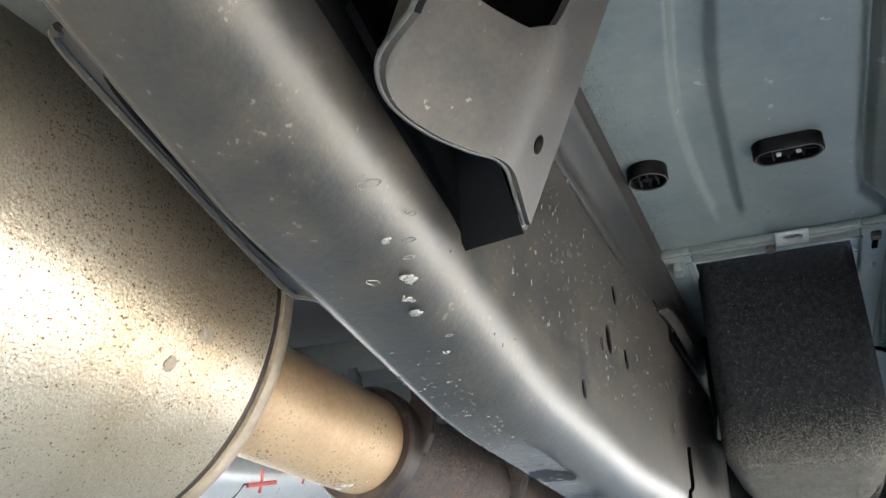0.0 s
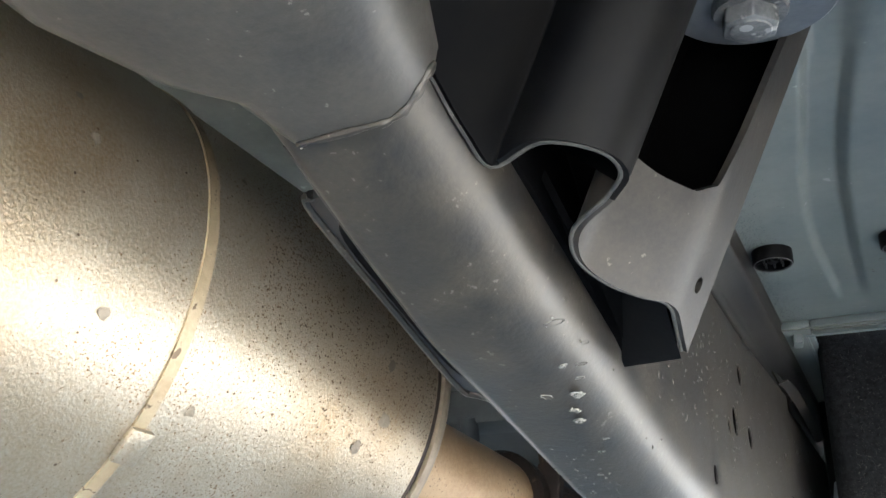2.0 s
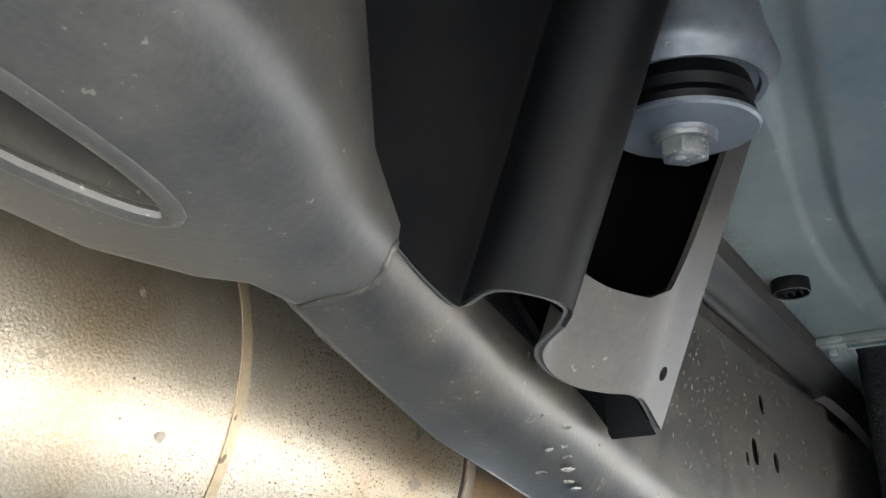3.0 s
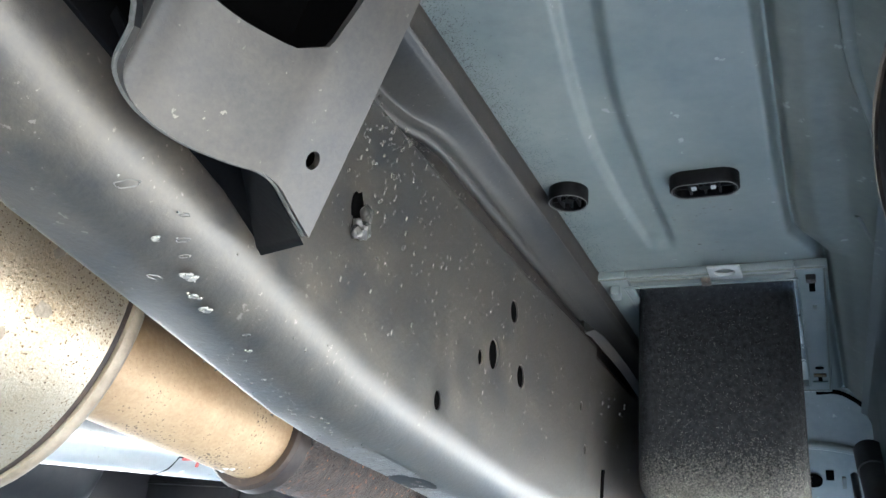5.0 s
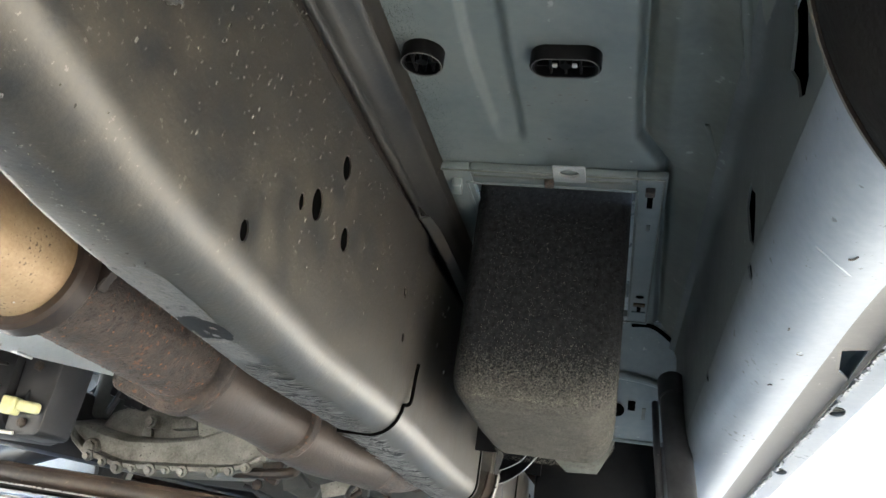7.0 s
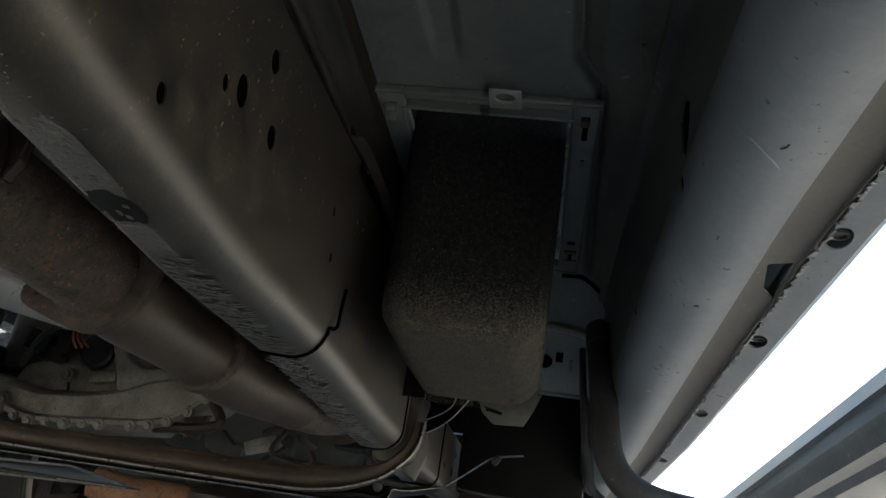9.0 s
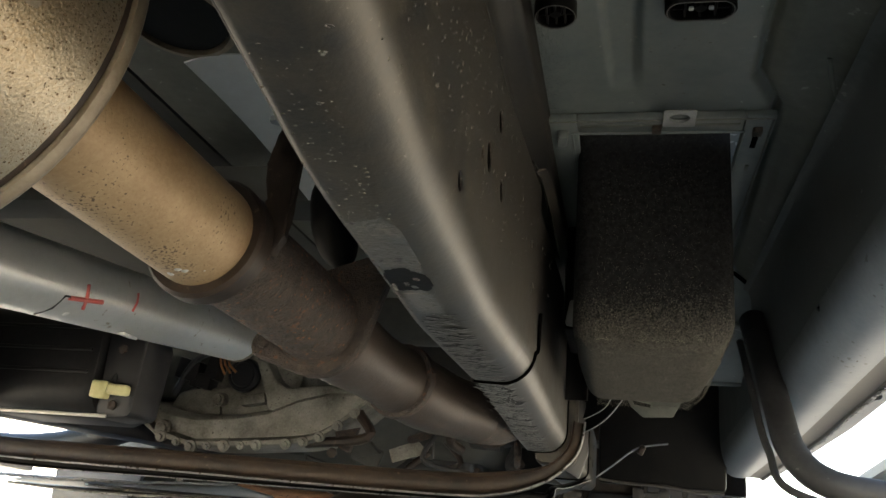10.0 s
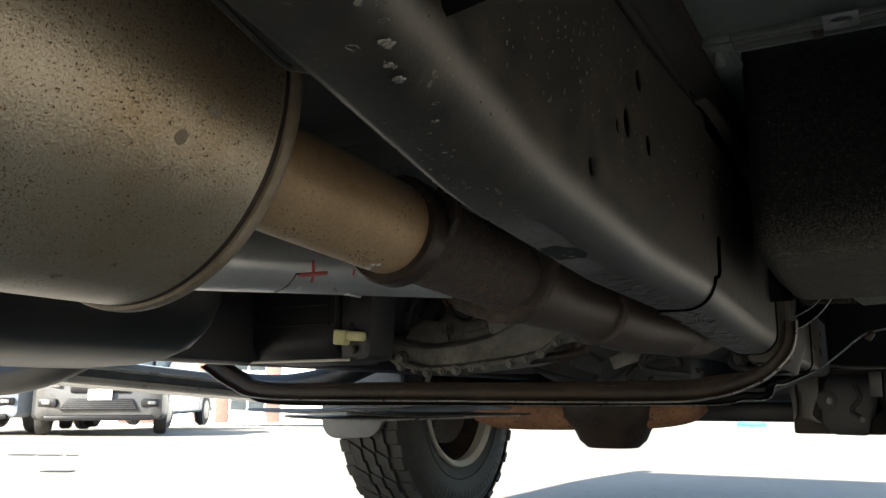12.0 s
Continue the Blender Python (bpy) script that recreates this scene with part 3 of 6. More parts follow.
def floor_z(x, y):
    z = FZ
    fade = step01((0.785 - y) / 0.04)
    left, right = curve_at(BEAD_LEFT, y), curve_at(BEAD_RIGHT, y)
    z += 0.0060 * step01((x - left + 0.0035) / 0.0075) * step01((right + 0.004 - x) / 0.011) * fade
    c = curve_at(CREASE, y)
    z += 0.0095 * math.exp(-((x - c) / 0.0042) ** 2)
    z -= 0.0045 * step01((x - c - 0.006) / 0.016) + 0.024 * step01((x - 0.113 - 0.016 * step01((y - 0.5) / 0.22)) / 0.050)
    return z


xs = sorted({*np.linspace(-0.098, 0.17, 200), HX0, HX1})
yy = sorted({*np.linspace(-0.6, 0.38, 30), *np.linspace(0.39, 0.68, 60), *np.linspace(0.69, 0.86, 50), *np.linspace(0.87, 1.32, 30), HY0, HY1})
bm = bmesh.new()
vs = [[bm.verts.new((x, y, floor_z(x, y))) for x in xs] for y in yy]
for i in range(len(yy) - 1):
    for j in range(len(xs) - 1):
        if HX0 - 1e-6 <= xs[j] and xs[j + 1] <= HX1 + 1e-6 and HY0 - 1e-6 <= yy[i] and yy[i + 1] <= HY1 + 1e-6:
            continue
        f = bm.faces.new((vs[i][j], vs[i + 1][j], vs[i + 1][j + 1], vs[i][j + 1]))
        f.material_index = 1 if xs[j] > curve_at(CREASE, yy[i]) else 0
panel = part("panel", bm, FLOOR, floor, sharp=70)
panel.data.materials.append(FLOOR_OLIVE)      # beyond the groove the pressing is dusty

# body channel between floor and rail
PINCH = [(-0.6, 0.017), (0.435, 0.017), (0.46, 0.012), (0.478, 0.003), (0.50, 0.0), (0.60, -0.001), (1.33, -0.005)]
web, band = [], []
for y in np.linspace(-0.6, 1.33, 220):
    k = curve_at(PINCH, y)
    line = smooth_path([(-0.0972, y, FZ - 0.0012), (-0.0984, y, FZ - 0.005), (-0.0995, y, 0.7035), (-0.1012, y, 0.698), (-0.1045, y, 0.6955), (-0.1085, y, 0.6938), (-0.115 - k * 0.6, y, 0.6905), (-0.1195 - k, y, 0.6872), (-0.1222 - k, y, 0.683), (-0.1235 - k, y, 0.679), (-0.1262 - k, y, 0.6765), (-0.131 - k, y, 0.680), (-0.138 - k, y, 0.692)], 4)
    web.append(line[:13])
    band.append(line[12:])
part("channel_web", sheet(web, 0.0012), BRACKET, floor, "dark speckled web of the channel", sharp=70)
part("side_channel", sheet(band, 0.0015), DUSTY, floor, "dusty longitudinal channel beside the rail", sharp=70)
part("seam_edge", tube([(-0.0974, y, FZ - 0.0022 + 0.0005 * math.sin(40 * y)) for y in np.linspace(-0.6, 0.84, 60)], 0.0008, 6), TABGREY, floor, "thin pale sheet edge")
# dark sheet added where the gap above the rail lies in shade
part("gap_shade", sheet([[Vector((x, y, z)) for z in (0.650, 0.69)] for x, y in ((-0.152, -0.6), (-0.152, 0.44), (-0.131, 0.50), (-0.131, 1.33))], 0.002), BRACKET, floor, "dark sheet standing in for the shade above the rail")
rngo = random.Random(77)
bm = bmesh.new()
for k in range(6500):
    y = rngo.uniform(0.30, 0.82)
    x = -0.0968 + abs(rngo.gauss(0, 0.011))
    if x > -0.045:
        continue
    r = rngo.choice((0.00014, 0.0002, 0.0002, 0.0003))
    z = floor_z(x, y) - 0.0004
    bm.faces.new([bm.verts.new((x + r * math.cos(1.2566 * j), y + r * math.sin(1.2566 * j), z)) for j in range(5)])
spray = part("underseal_overspray", bm, DARKHOLE, floor, "fine black overspray beside the channel")
spray["kind"] = "stuff"

rngo2 = random.Random(78)
bm = bmesh.new()
for k in range(46):
    x, y = rngo2.gauss(0.012, 0.020), rngo2.gauss(0.722, 0.032)
    r = rngo2.choice((0.0005, 0.0008, 0.0012, 0.0018))
    if y < 0.80:
        bm.faces.new([bm.verts.new((x + r * math.cos(1.0472 * j) * rngo2.uniform(0.6, 1.2), y + r * 0.6 * math.sin(1.0472 * j), floor_z(x, y) - 0.0005)) for j in range(6)])
specks = part("dust_speckle", bm, MUD, floor, "small pale dust specks")
specks["kind"] = "stuff"

# plugs
def plug(at, a, b, label):
    p = thing("floor_plug", label, "plug", "plugs in the floor", at=at)
    n = 28

    def ring(sx, sy, z):
        if a == b:
            return [Vector((sx * math.cos(t), sy * math.sin(t), z)) for t in (2 * math.pi * k / n for k in range(n))]
        s = a - b
        return [Vector(((s if math.cos(t) >= 0 else -s) + sy * math.cos(t) * (sx / a), sy * math.sin(t), z)) for t in (2 * math.pi * (k + 0.5) / n for k in range(n))]
    part("rim", loft(bmesh.new(), [ring(a, b, 0.0), ring(a, b, -0.011), ring(a * 0.96, b * 0.96, -0.012), ring(a * 0.86, b * 0.86, -0.0115), ring(a * 0.84, b * 0.84, -0.002)]), MATTE_BLACK, p)
    lipline = ring(a * 0.93, b * 0.93, -0.0121)
    part("rim_edge", tube([*lipline, lipline[0], lipline[1]], 0.00045, 6, caps=False), SCUFF, p, "thin worn edge of the rim")
    part("hub", lathe([(0.0, -0.010), (0.0042, -0.010), (0.005, -0.004), (0.0, -0.004)], (0, 0, 0), (0, 0, 1), 14), MATTE_BLACK, p)
    for k in (-1, 0, 1):
        part("web", box((k * a * 0.42, 0, -0.006), (0.0016, b * 1.62, 0.008), 0.0004), MATTE_BLACK, p)
    part("bar", box((0, b * 0.1, -0.0055), (a * 1.6, 0.0016, 0.007), 0.0004), MATTE_BLACK, p)
    return p


plug((-0.0775, 0.640, FZ), 0.0165, 0.0165, "round black plastic plug in the floor")
po = plug((0.0305, 0.641, FZ), 0.0262, 0.0128, "oval black plastic plug in the floor")
for k in (-1, 1):
    part("latch", box((k * 0.0072, -0.0045, -0.0122), (0.0036, 0.0036, 0.002), 0.0005), TABGREY, po, "pale plastic latch")

# hatch frame
hatch = thing("hatch_frame", "grey rectangular steel frame riveted round the floor opening", "frame")
fr = [(-0.098, -0.070, 0.820, 1.29), (0.087, 0.115, 0.820, 1.29), (-0.070, 0.087, 0.820, 0.850), (-0.070, 0.087, 1.252, 1.29)]
for x0, x1, y0, y1 in fr:
    bm = box(((x0 + x1) / 2, (y0 + y1) / 2, FZ - 0.004), (x1 - x0, y1 - y0, 0.008), 0.002)
    part("frame_bar", bm, FLOOR, hatch)
lip = [(HX0, HY0), (HX1, HY0), (HX1, HY1), (HX0, HY1)]
for k in range(4):
    (x0, y0), (x1, y1) = lip[k], lip[(k + 1) % 4]
    part("inner_lip", tube([(x0, y0, FZ - 0.0085), (x1, y1, FZ - 0.0085)], 0.0013, 8), FLOOR, hatch, "thin inner edge")
    part("outer_lip", tube([(x0 + math.copysign(0.024, x0 - 0.006), y0 + math.copysign(0.026, y0 - 1.05), FZ - 0.0085), (x1 + math.copysign(0.024, x1 - 0.006), y1 + math.copysign(0.026, y1 - 1.05), FZ - 0.0085)], 0.0011, 8), FLOOR_OLIVE, hatch)
part("groove", box((0.008, 0.8335, FZ - 0.0082), (0.15, 0.004, 0.001), 0.0004), FLOOR_OLIVE, hatch, "shallow pressed groove")
part("groove", box((0.0095, 0.824, FZ - 0.0082), (0.19, 0.0022, 0.001), 0.0004), DUSTY, hatch)
tab = thing("tab_plate", "small pale steel tab with a hole on the hatch frame", "tab")
tabm = part("tab", box((0.026, 0.815, FZ - 0.011), (0.030, 0.031, 0.003), 0.0014), TABGREY, tab)
cut(tabm, [loft(bmesh.new(), [[Vector((0.026 + 0.0098 * math.cos(t), 0.812 + 0.0085 * math.sin(t), FZ + z)) for t in (2 * math.pi * k / 16 for k in range(16))] for z in (-0.02, 0.0)])])
for x, y in ((0.006, 0.838), (0.100, 0.846)):
    part("clip", box((x, y, FZ - 0.0105), (0.009, 0.012, 0.006), 0.0015), RUST, hatch, "rusty clip")
part("clip_slot", box((0.1005, 0.870, FZ - 0.0085), (0.0055, 0.030, 0.002), 0.0008), DARKHOLE, hatch, "dark slot under the clip")
part("clip_slot", box((0.1015, 0.935, FZ - 0.0085), (0.004, 0.014, 0.002), 0.0008), FLOOR_OLIVE, hatch)
part("latch_eye", lathe([(0.0, -0.0005), (0.0052, -0.0005), (0.0052, 0.001), (0.0, 0.001)], (0.101, 1.165, FZ - 0.0085), (0, 0, 1), 16), DARKHOLE, hatch, "dark round hole")
part("latch_plate", box((0.101, 1.196, FZ - 0.0095), (0.015, 0.009, 0.003), 0.001), SCAB, hatch, "small tan latch")
part("latch_slot", box((0.101, 1.216, FZ - 0.0085), (0.005, 0.026, 0.002), 0.0008), DARKHOLE, hatch)
part("latch_bar", box((0.101, 1.228, FZ - 0.0095), (0.018, 0.003, 0.002), 0.0006), FLOOR, hatch)
part("corner_lug", box((-0.086, 0.852, FZ - 0.012), (0.010, 0.022, 0.010), 0.002, (0, 0, 8)), FLOOR, hatch, "small bent lug")

# felt box
rings = []
for y, i, zb in ((0.886, 0.020, 0.498), (0.8875, 0.013, 0.498), (0.892, 0.006, 0.498), (0.899, 0.0015, 0.498), (0.910, 0.0, 0.498), (1.06, 0.0, 0.492), (1.17, 0.003, 0.487), (1.205, 0.011, 0.486), (1.217, 0.022, 0.487)):
    rings.append([Vector((x, y, z)) for x, z in rounded(-0.073 + i, 0.083 - i, zb + i, 0.75 - i, (0.026, 0.036, 0.008, 0.008), 8)])
felt = thing("felt_box", "dark charcoal felt covered box hanging below the floor", "box")
cover = part("cover", loft(bmesh.new(), rings), FELT, felt)
rngf = random.Random(8)
bm = bmesh.new()
for k in range(15000):
    if k % 5 in (0, 1, 4):
        p, n = Vector((rngf.uniform(-0.055, 0.062), rngf.uniform(0.90, 1.20), 0)), Vector((0, 0, -1))
        p.z = curve_at([(0.89, 0.498), (1.06, 0.492), (1.17, 0.487), (1.21, 0.487)], p.y)
    elif k % 10 == 2:
        p, n = Vector((rngf.uniform(-0.05, 0.05), 0.8862, 0.505 + 0.19 * rngf.random() ** 2.2)), Vector((0, -1, 0))
    else:
        y = rngf.uniform(0.90, 1.19)
        a = radians(rngf.uniform(-90, 0))
        zb = curve_at([(0.89, 0.498), (1.06, 0.492), (1.17, 0.487), (1.21, 0.487)], y)
        n = Vector((math.cos(a), 0, math.sin(a)))
        p = Vector((0.083 - 0.036, y, zb + 0.036)) + n * 0.036
        if a > radians(-8):
            p.z = rngf.uniform(zb + 0.03, 0.68)
    t = Vector((rngf.uniform(-1, 1), rngf.uniform(-1, 1), rngf.uniform(-1, 1)))
    t = (t - n * t.dot(n) + n * rngf.uniform(0.05, 0.6)).normalized() * rngf.uniform(0.0015, 0.0042)
    side = t.cross(n).normalized() * 0.0002
    bm.faces.new([bm.verts.new(q) for q in (p - side, p + side, p + t)])
fz = part("fuzz", bm, FELT_HAIR, felt, "loose pale fibres")
fz["kind"] = "stuff"

# ---- rocker sill ----
DROP = [(-0.6, 0.03), (0.65, 0.0), (1.35, -0.055), (1.9, -0.08)]
sill = thing("rocker_sill", "silver-blue painted rocker sill with a pinch weld flange", "car sill")


def sill_ring(y, pts):
    d = curve_at(DROP, y)
    return [Vector((x, y, z + d * min(1.0, max(0.0, (0.70 - z) / 0.12)))) for x, z in pts]


ys = np.linspace(-0.6, 1.9, 60)
SECTION = [(0.150, 0.693), (0.158, 0.690), (0.163, 0.683), (0.165, 0.66), (0.166, 0.63), (0.1668, 0.605), (0.1686, 0.585), (0.1722, 0.568), (0.1778, 0.554), (0.1852, 0.5445), (0.194, 0.539), (0.204, 0.5368), (0.216, 0.5368), (0.226, 0.5380), (0.236, 0.5384), (0.246, 0.5376), (0.2505, 0.5365), (0.2515, 0.533)]
inwall = part("inner_wall", sheet([sill_ring(y, SECTION[:7]) for y in ys], 0.0015), SILL_SHADED, sill, "dusty inner sill wall, darkened for its shade", sharp=60)
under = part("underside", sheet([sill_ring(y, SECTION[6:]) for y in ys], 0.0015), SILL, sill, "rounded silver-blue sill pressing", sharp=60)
under.data.materials.append(TAUPE)      # the outer strip of the pressing is taupe
for f in under.data.polygons:
    f.material_index = 1 if f.center.x > 0.230 else 0
part("pinch_flange", sheet([sill_ring(y, [(0.2515, 0.5525), (0.2525, 0.532), (0.2545, 0.532), (0.2555, 0.5525)]) for y in ys], 0.001), ZINC, sill, "pale scuffed pinch weld flange")
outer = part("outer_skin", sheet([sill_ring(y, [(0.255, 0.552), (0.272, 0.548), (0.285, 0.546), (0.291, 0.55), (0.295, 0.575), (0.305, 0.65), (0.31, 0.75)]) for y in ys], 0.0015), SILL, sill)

def ragged(y, z0, z1, w, seed):
    r = random.Random(seed)
    c = (z0 + z1) / 2
    ring = [(y + w * math.cos(a) * r.uniform(0.6, 1.2), c + (z1 - z0) / 2 * math.sin(a) * r.uniform(0.8, 1.1)) for a in (2 * math.pi * k / 11 for k in range(11))]
    return loft(bmesh.new(), [[Vector((x, p, q)) for p, q in ring] for x in (0.15, 0.175)])


cut(inwall, [ragged(0.672, 0.588, 0.634, 0.019, 1), ragged(0.508, 0.60, 0.668, 0.021, 2)])
cut(under, [ragged(0.949, 0.556, 0.580, 0.009, 3), ragged(0.692, 0.570, 0.583, 0.006, 5)])
# added black sheets that paint the shade seen through the sill's holes
part("cavity_wall", sheet([[Vector((x, y, z)) for x, z in ((0.190, 0.548), (0.180, 0.572), (0.1765, 0.60), (0.1765, 0.70))] for y in (-0.6, 0.6, 1.9)], 0.002), DARKHOLE, sill, "near-black sheet inside the sill, shade for its holes")
part("cavity_roof", box((0.241, 0.738, 0.572), (0.026, 0.10, 0.003), 0.001), DARKHOLE, sill, "near-black sheet painting the shade in the drain slot")
cut(under, [loft(bmesh.new(), [[Vector((x, y, z)) for x, y in ((0.232, 0.715), (0.247, 0.707), (0.2495, 0.770), (0.240, 0.757))] for z in (0.50, 0.57)])])
for y in (0.69, 0.90, 1.16, 1.46):
    z = 0.549 + curve_at(DROP, y) + 0.0
    cut(outer, [loft(bmesh.new(), [[Vector((0.271 + 0.0075 * math.cos(a), y + 0.016 * math.sin(a), z + h)) for a in (2 * math.pi * k / 20 for k in range(20))] for h in (-0.03, 0.03)])])
    part("grommet", lathe([(0.0, 0.003), (0.0045, 0.003), (0.005, 0.001), (0.0072, 0.001), (0.0074, 0.004)], (0.271, y, z), (0, 0, 1), 20), UNDERSEAL, sill, "dark round grommet")
for line, r in (([(0.128, 0.44), (0.133, 0.50), (0.144, 0.555), (0.156, 0.621), (0.162, 0.684), (0.164, 0.775)], 0.0045), ([(0.138, 0.722), (0.146, 0.75), (0.153, 0.768), (0.164, 0.783)], 0.0022)):
    part("sealer_bead", tube(smooth_path([(x, y, floor_z(x, y)) for x, y in line], 5), r, 10, flat=0.7), FLOOR_OLIVE, sill, "pressed ridge dusted with pale wear")
part("sealer_bead", tube(smooth_path([(0.1655, 0.83, 0.682), (0.1655, 0.90, 0.672), (0.1655, 0.98, 0.650)], 5), 0.0013, 8), FLOOR_OLIVE, sill, "uneven bead of dusty seam sealer")

for pts in ([(0.1835, 0.566, 0.5460), (0.190, 0.569, 0.5415), (0.197, 0.575, 0.5385), (0.204, 0.583, 0.5370)], [(0.1815, 0.6265, 0.5488), (0.187, 0.6255, 0.5430), (0.193, 0.624, 0.5395), (0.200, 0.623, 0.5373)], [(0.214, 0.634, 0.5370), (0.219, 0.642, 0.5378), (0.222, 0.70, 0.5345), (0.223, 0.80, 0.5270)]):
    part("pressed_edge", tube(smooth_path(pts, 6), 0.0012, 8, flat=0.6), SILL, sill, "raised edge of the pressed sill panel")
rngw = random.Random(9)
bm = bmesh.new()
for k in range(240):
    y = 0.30 + 1.3 * k / 239
    d = curve_at(DROP, y)
    p = Vector((0.2525 + rngw.uniform(-0.0012, 0.0012), y, 0.5322 + d * 1.0 + rngw.uniform(-0.002, 0.0008)))
    bmesh.ops.create_cube(bm, size=1.0, matrix=Matrix.LocRotScale(p, Euler((rngw.uniform(-0.4, 0.4), 0, rngw.uniform(-0.3, 0.3))), (rngw.uniform(0.0012, 0.003), rngw.uniform(0.002, 0.010), rngw.uniform(0.0006, 0.0018))))
hem = part("ragged_hem", bm, ZINC, sill, "pale scuffed ragged hem of the flange", smooth=False)
hem["kind"] = "stuff"
rngs = random.Random(52)
for x, y in ((0.206, 0.721), (0.207, 0.727), (0.213, 0.708), (0.214, 0.895), (0.200, 0.80), (0.212, 0.835), (0.205, 0.966), (0.192, 0.68), (0.198, 1.05), (0.210, 1.12), (0.201, 0.56)):
    z = curve_at([(0.176, 0.5418), (0.184, 0.5375), (0.194, 0.536), (0.206, 0.536), (0.216, 0.538)], x) + curve_at(DROP, y)
    a, r = rngs.uniform(0, 6.28), rngs.uniform(0.0018, 0.0045)
    pts = [(x + r * k * math.cos(a + 0.5 * k) * 0.6, y + r * k * math.sin(a + 0.5 * k), z - 0.0007) for k in (-1, -0.4, 0.3, 1)]
    part("scrape", tube(smooth_path(pts, 4), 0.0005, 6), rngs.choice((BAR, GREYPIPE, TABGREY)), sill, "short scrape in the paint")

# rounded step bracket close to the camera
arm = thing("step_bracket", "black painted rounded steel step bracket with rusty scuffs under the sill", "bracket")
DC = Vector((0.227, 0.270, 0.518))
prof = [(0.107 * math.cos(radians(a)), 0.107 * math.sin(radians(a))) for a in range(-90, 61, 6)]
part("dome", lathe(prof, DC, (0.25, -0.1, 1), 64), ARM_PAINT, arm)
# unseen box out to the board, added to block light from the right
part("arm", loft(bmesh.new(), [[Vector((x, y, z)) for y, z in rounded(0.02, 0.27, 0.445 - 0.02 * k, 0.66, (0.05, 0.05, 0.03, 0.03))] for k, x in enumerate((0.24, 0.33, 0.45, 0.56))]), MATTE_BLACK, arm)
rngd = random.Random(14)
for p, r in (((0.1455, 0.2748, 0.4488), 0.0036), ((0.1438, 0.2795, 0.4512), 0.0013), ((0.147, 0.280, 0.4475), 0.001)):
    d = (Vector(p) - DC).normalized()
    x = d.orthogonal().normalized()
    y = d.cross(x)
    bm = bmesh.new()
    ring = []
    ph = rngd.uniform(0, 6.28)
    for j in range(30):
        b = 2 * math.pi * j / 30
        f = r * (0.92 + 0.14 * math.sin(2 * b + ph) + 0.10 * math.sin(5 * b + 2 * ph)) * rngd.uniform(0.95, 1.05)
        q = DC + d * 0.107 + (x * math.cos(b) + y * math.sin(b)) * f
        ring.append(bm.verts.new(DC + (q - DC).normalized() * 0.1072))
    top = bm.verts.new(DC + d * 0.1074)
    for j in range(30):
        bm.faces.new((ring[j], ring[(j + 1) % 30], top))
    part("rust_scab", bm, SCAB, arm, "tan flaked scab")
# ring turned to the camera at 7.5 s, placed along the dome's visible outline
toward_camera = (Vector((0.110, 0.155, 0.361)) - DC).normalized()
part("worn_rim", lathe([(0.0925, 0.0015), (0.0944, -0.0018), (0.0953, -0.0008), (0.0946, 0.0022), (0.0930, 0.0042)], DC + toward_camera * 0.0505, toward_camera, 96), WORN_TAN, arm, "worn tan rim along the outline seen by the camera")

board = thing("running_board", "grey aluminium running board with long grooves", "running board")
part("deck", sheet([[Vector((x, y, z - 0.1 * (y - 1.19))) for x, z in [(0.47, 0.565), (0.445, 0.556), (0.442, 0.535), (0.447, 0.530), (0.447, 0.512), (0.455, 0.506), (0.462, 0.490), (0.478, 0.486), (0.486, 0.476), (0.52, 0.468), (0.57, 0.470), (0.595, 0.49), (0.60, 0.53), (0.59, 0.56), (0.57, 0.57)]] for y in np.linspace(-0.8, 1.95, 16)], 0.002), ZINC, board)

# ---- exhaust ----
muffler = thing("muffler", "round aluminised steel muffler with tan stains and a clamp band", "muffler")
MC = Vector((-0.3655, 0.384, 0.5425))
prof = [(0.0, -0.002), (0.085, -0.001), (0.112, -0.006), (0.121, -0.010), (0.121, -0.016), (0.120, -0.3), (0.120, -0.52), (0.112, -0.53), (0.0, -0.53)]
part("shell", lathe(prof, MC, (0.0, 1, 0.0), 80), ALUMINISED, muffler)
part("end_seam", lathe([(0.115, -0.007), (0.120, -0.0095), (0.1235, -0.009), (0.1245, -0.0065), (0.1245, -0.003), (0.123, -0.0005), (0.120, 0.001), (0.115, 0.0)], MC, (0, 1, 0), 80), TAN_DARK, muffler, "rolled tan end seam")
part("seam_groove", lathe([(0.1195, -0.0135), (0.1212, -0.0132), (0.1212, -0.0098), (0.1195, -0.0095)], MC, (0, 1, 0), 80), BAR, muffler, "dark grimy groove")
part("lock_seam", tube([(MC.x - 0.055, y, MC.z - 0.1075) for y in (-0.14, 0.1, 0.364)], 0.0045, 10, flat=0.5), ALUMINISED, muffler, "folded lock seam along the bottom")
rngm = random.Random(31)


def skin(y):
    return 0.1215 - 0.001 * min(1.0, max(0.0, (MC.y - 0.016 - y) / 0.284))


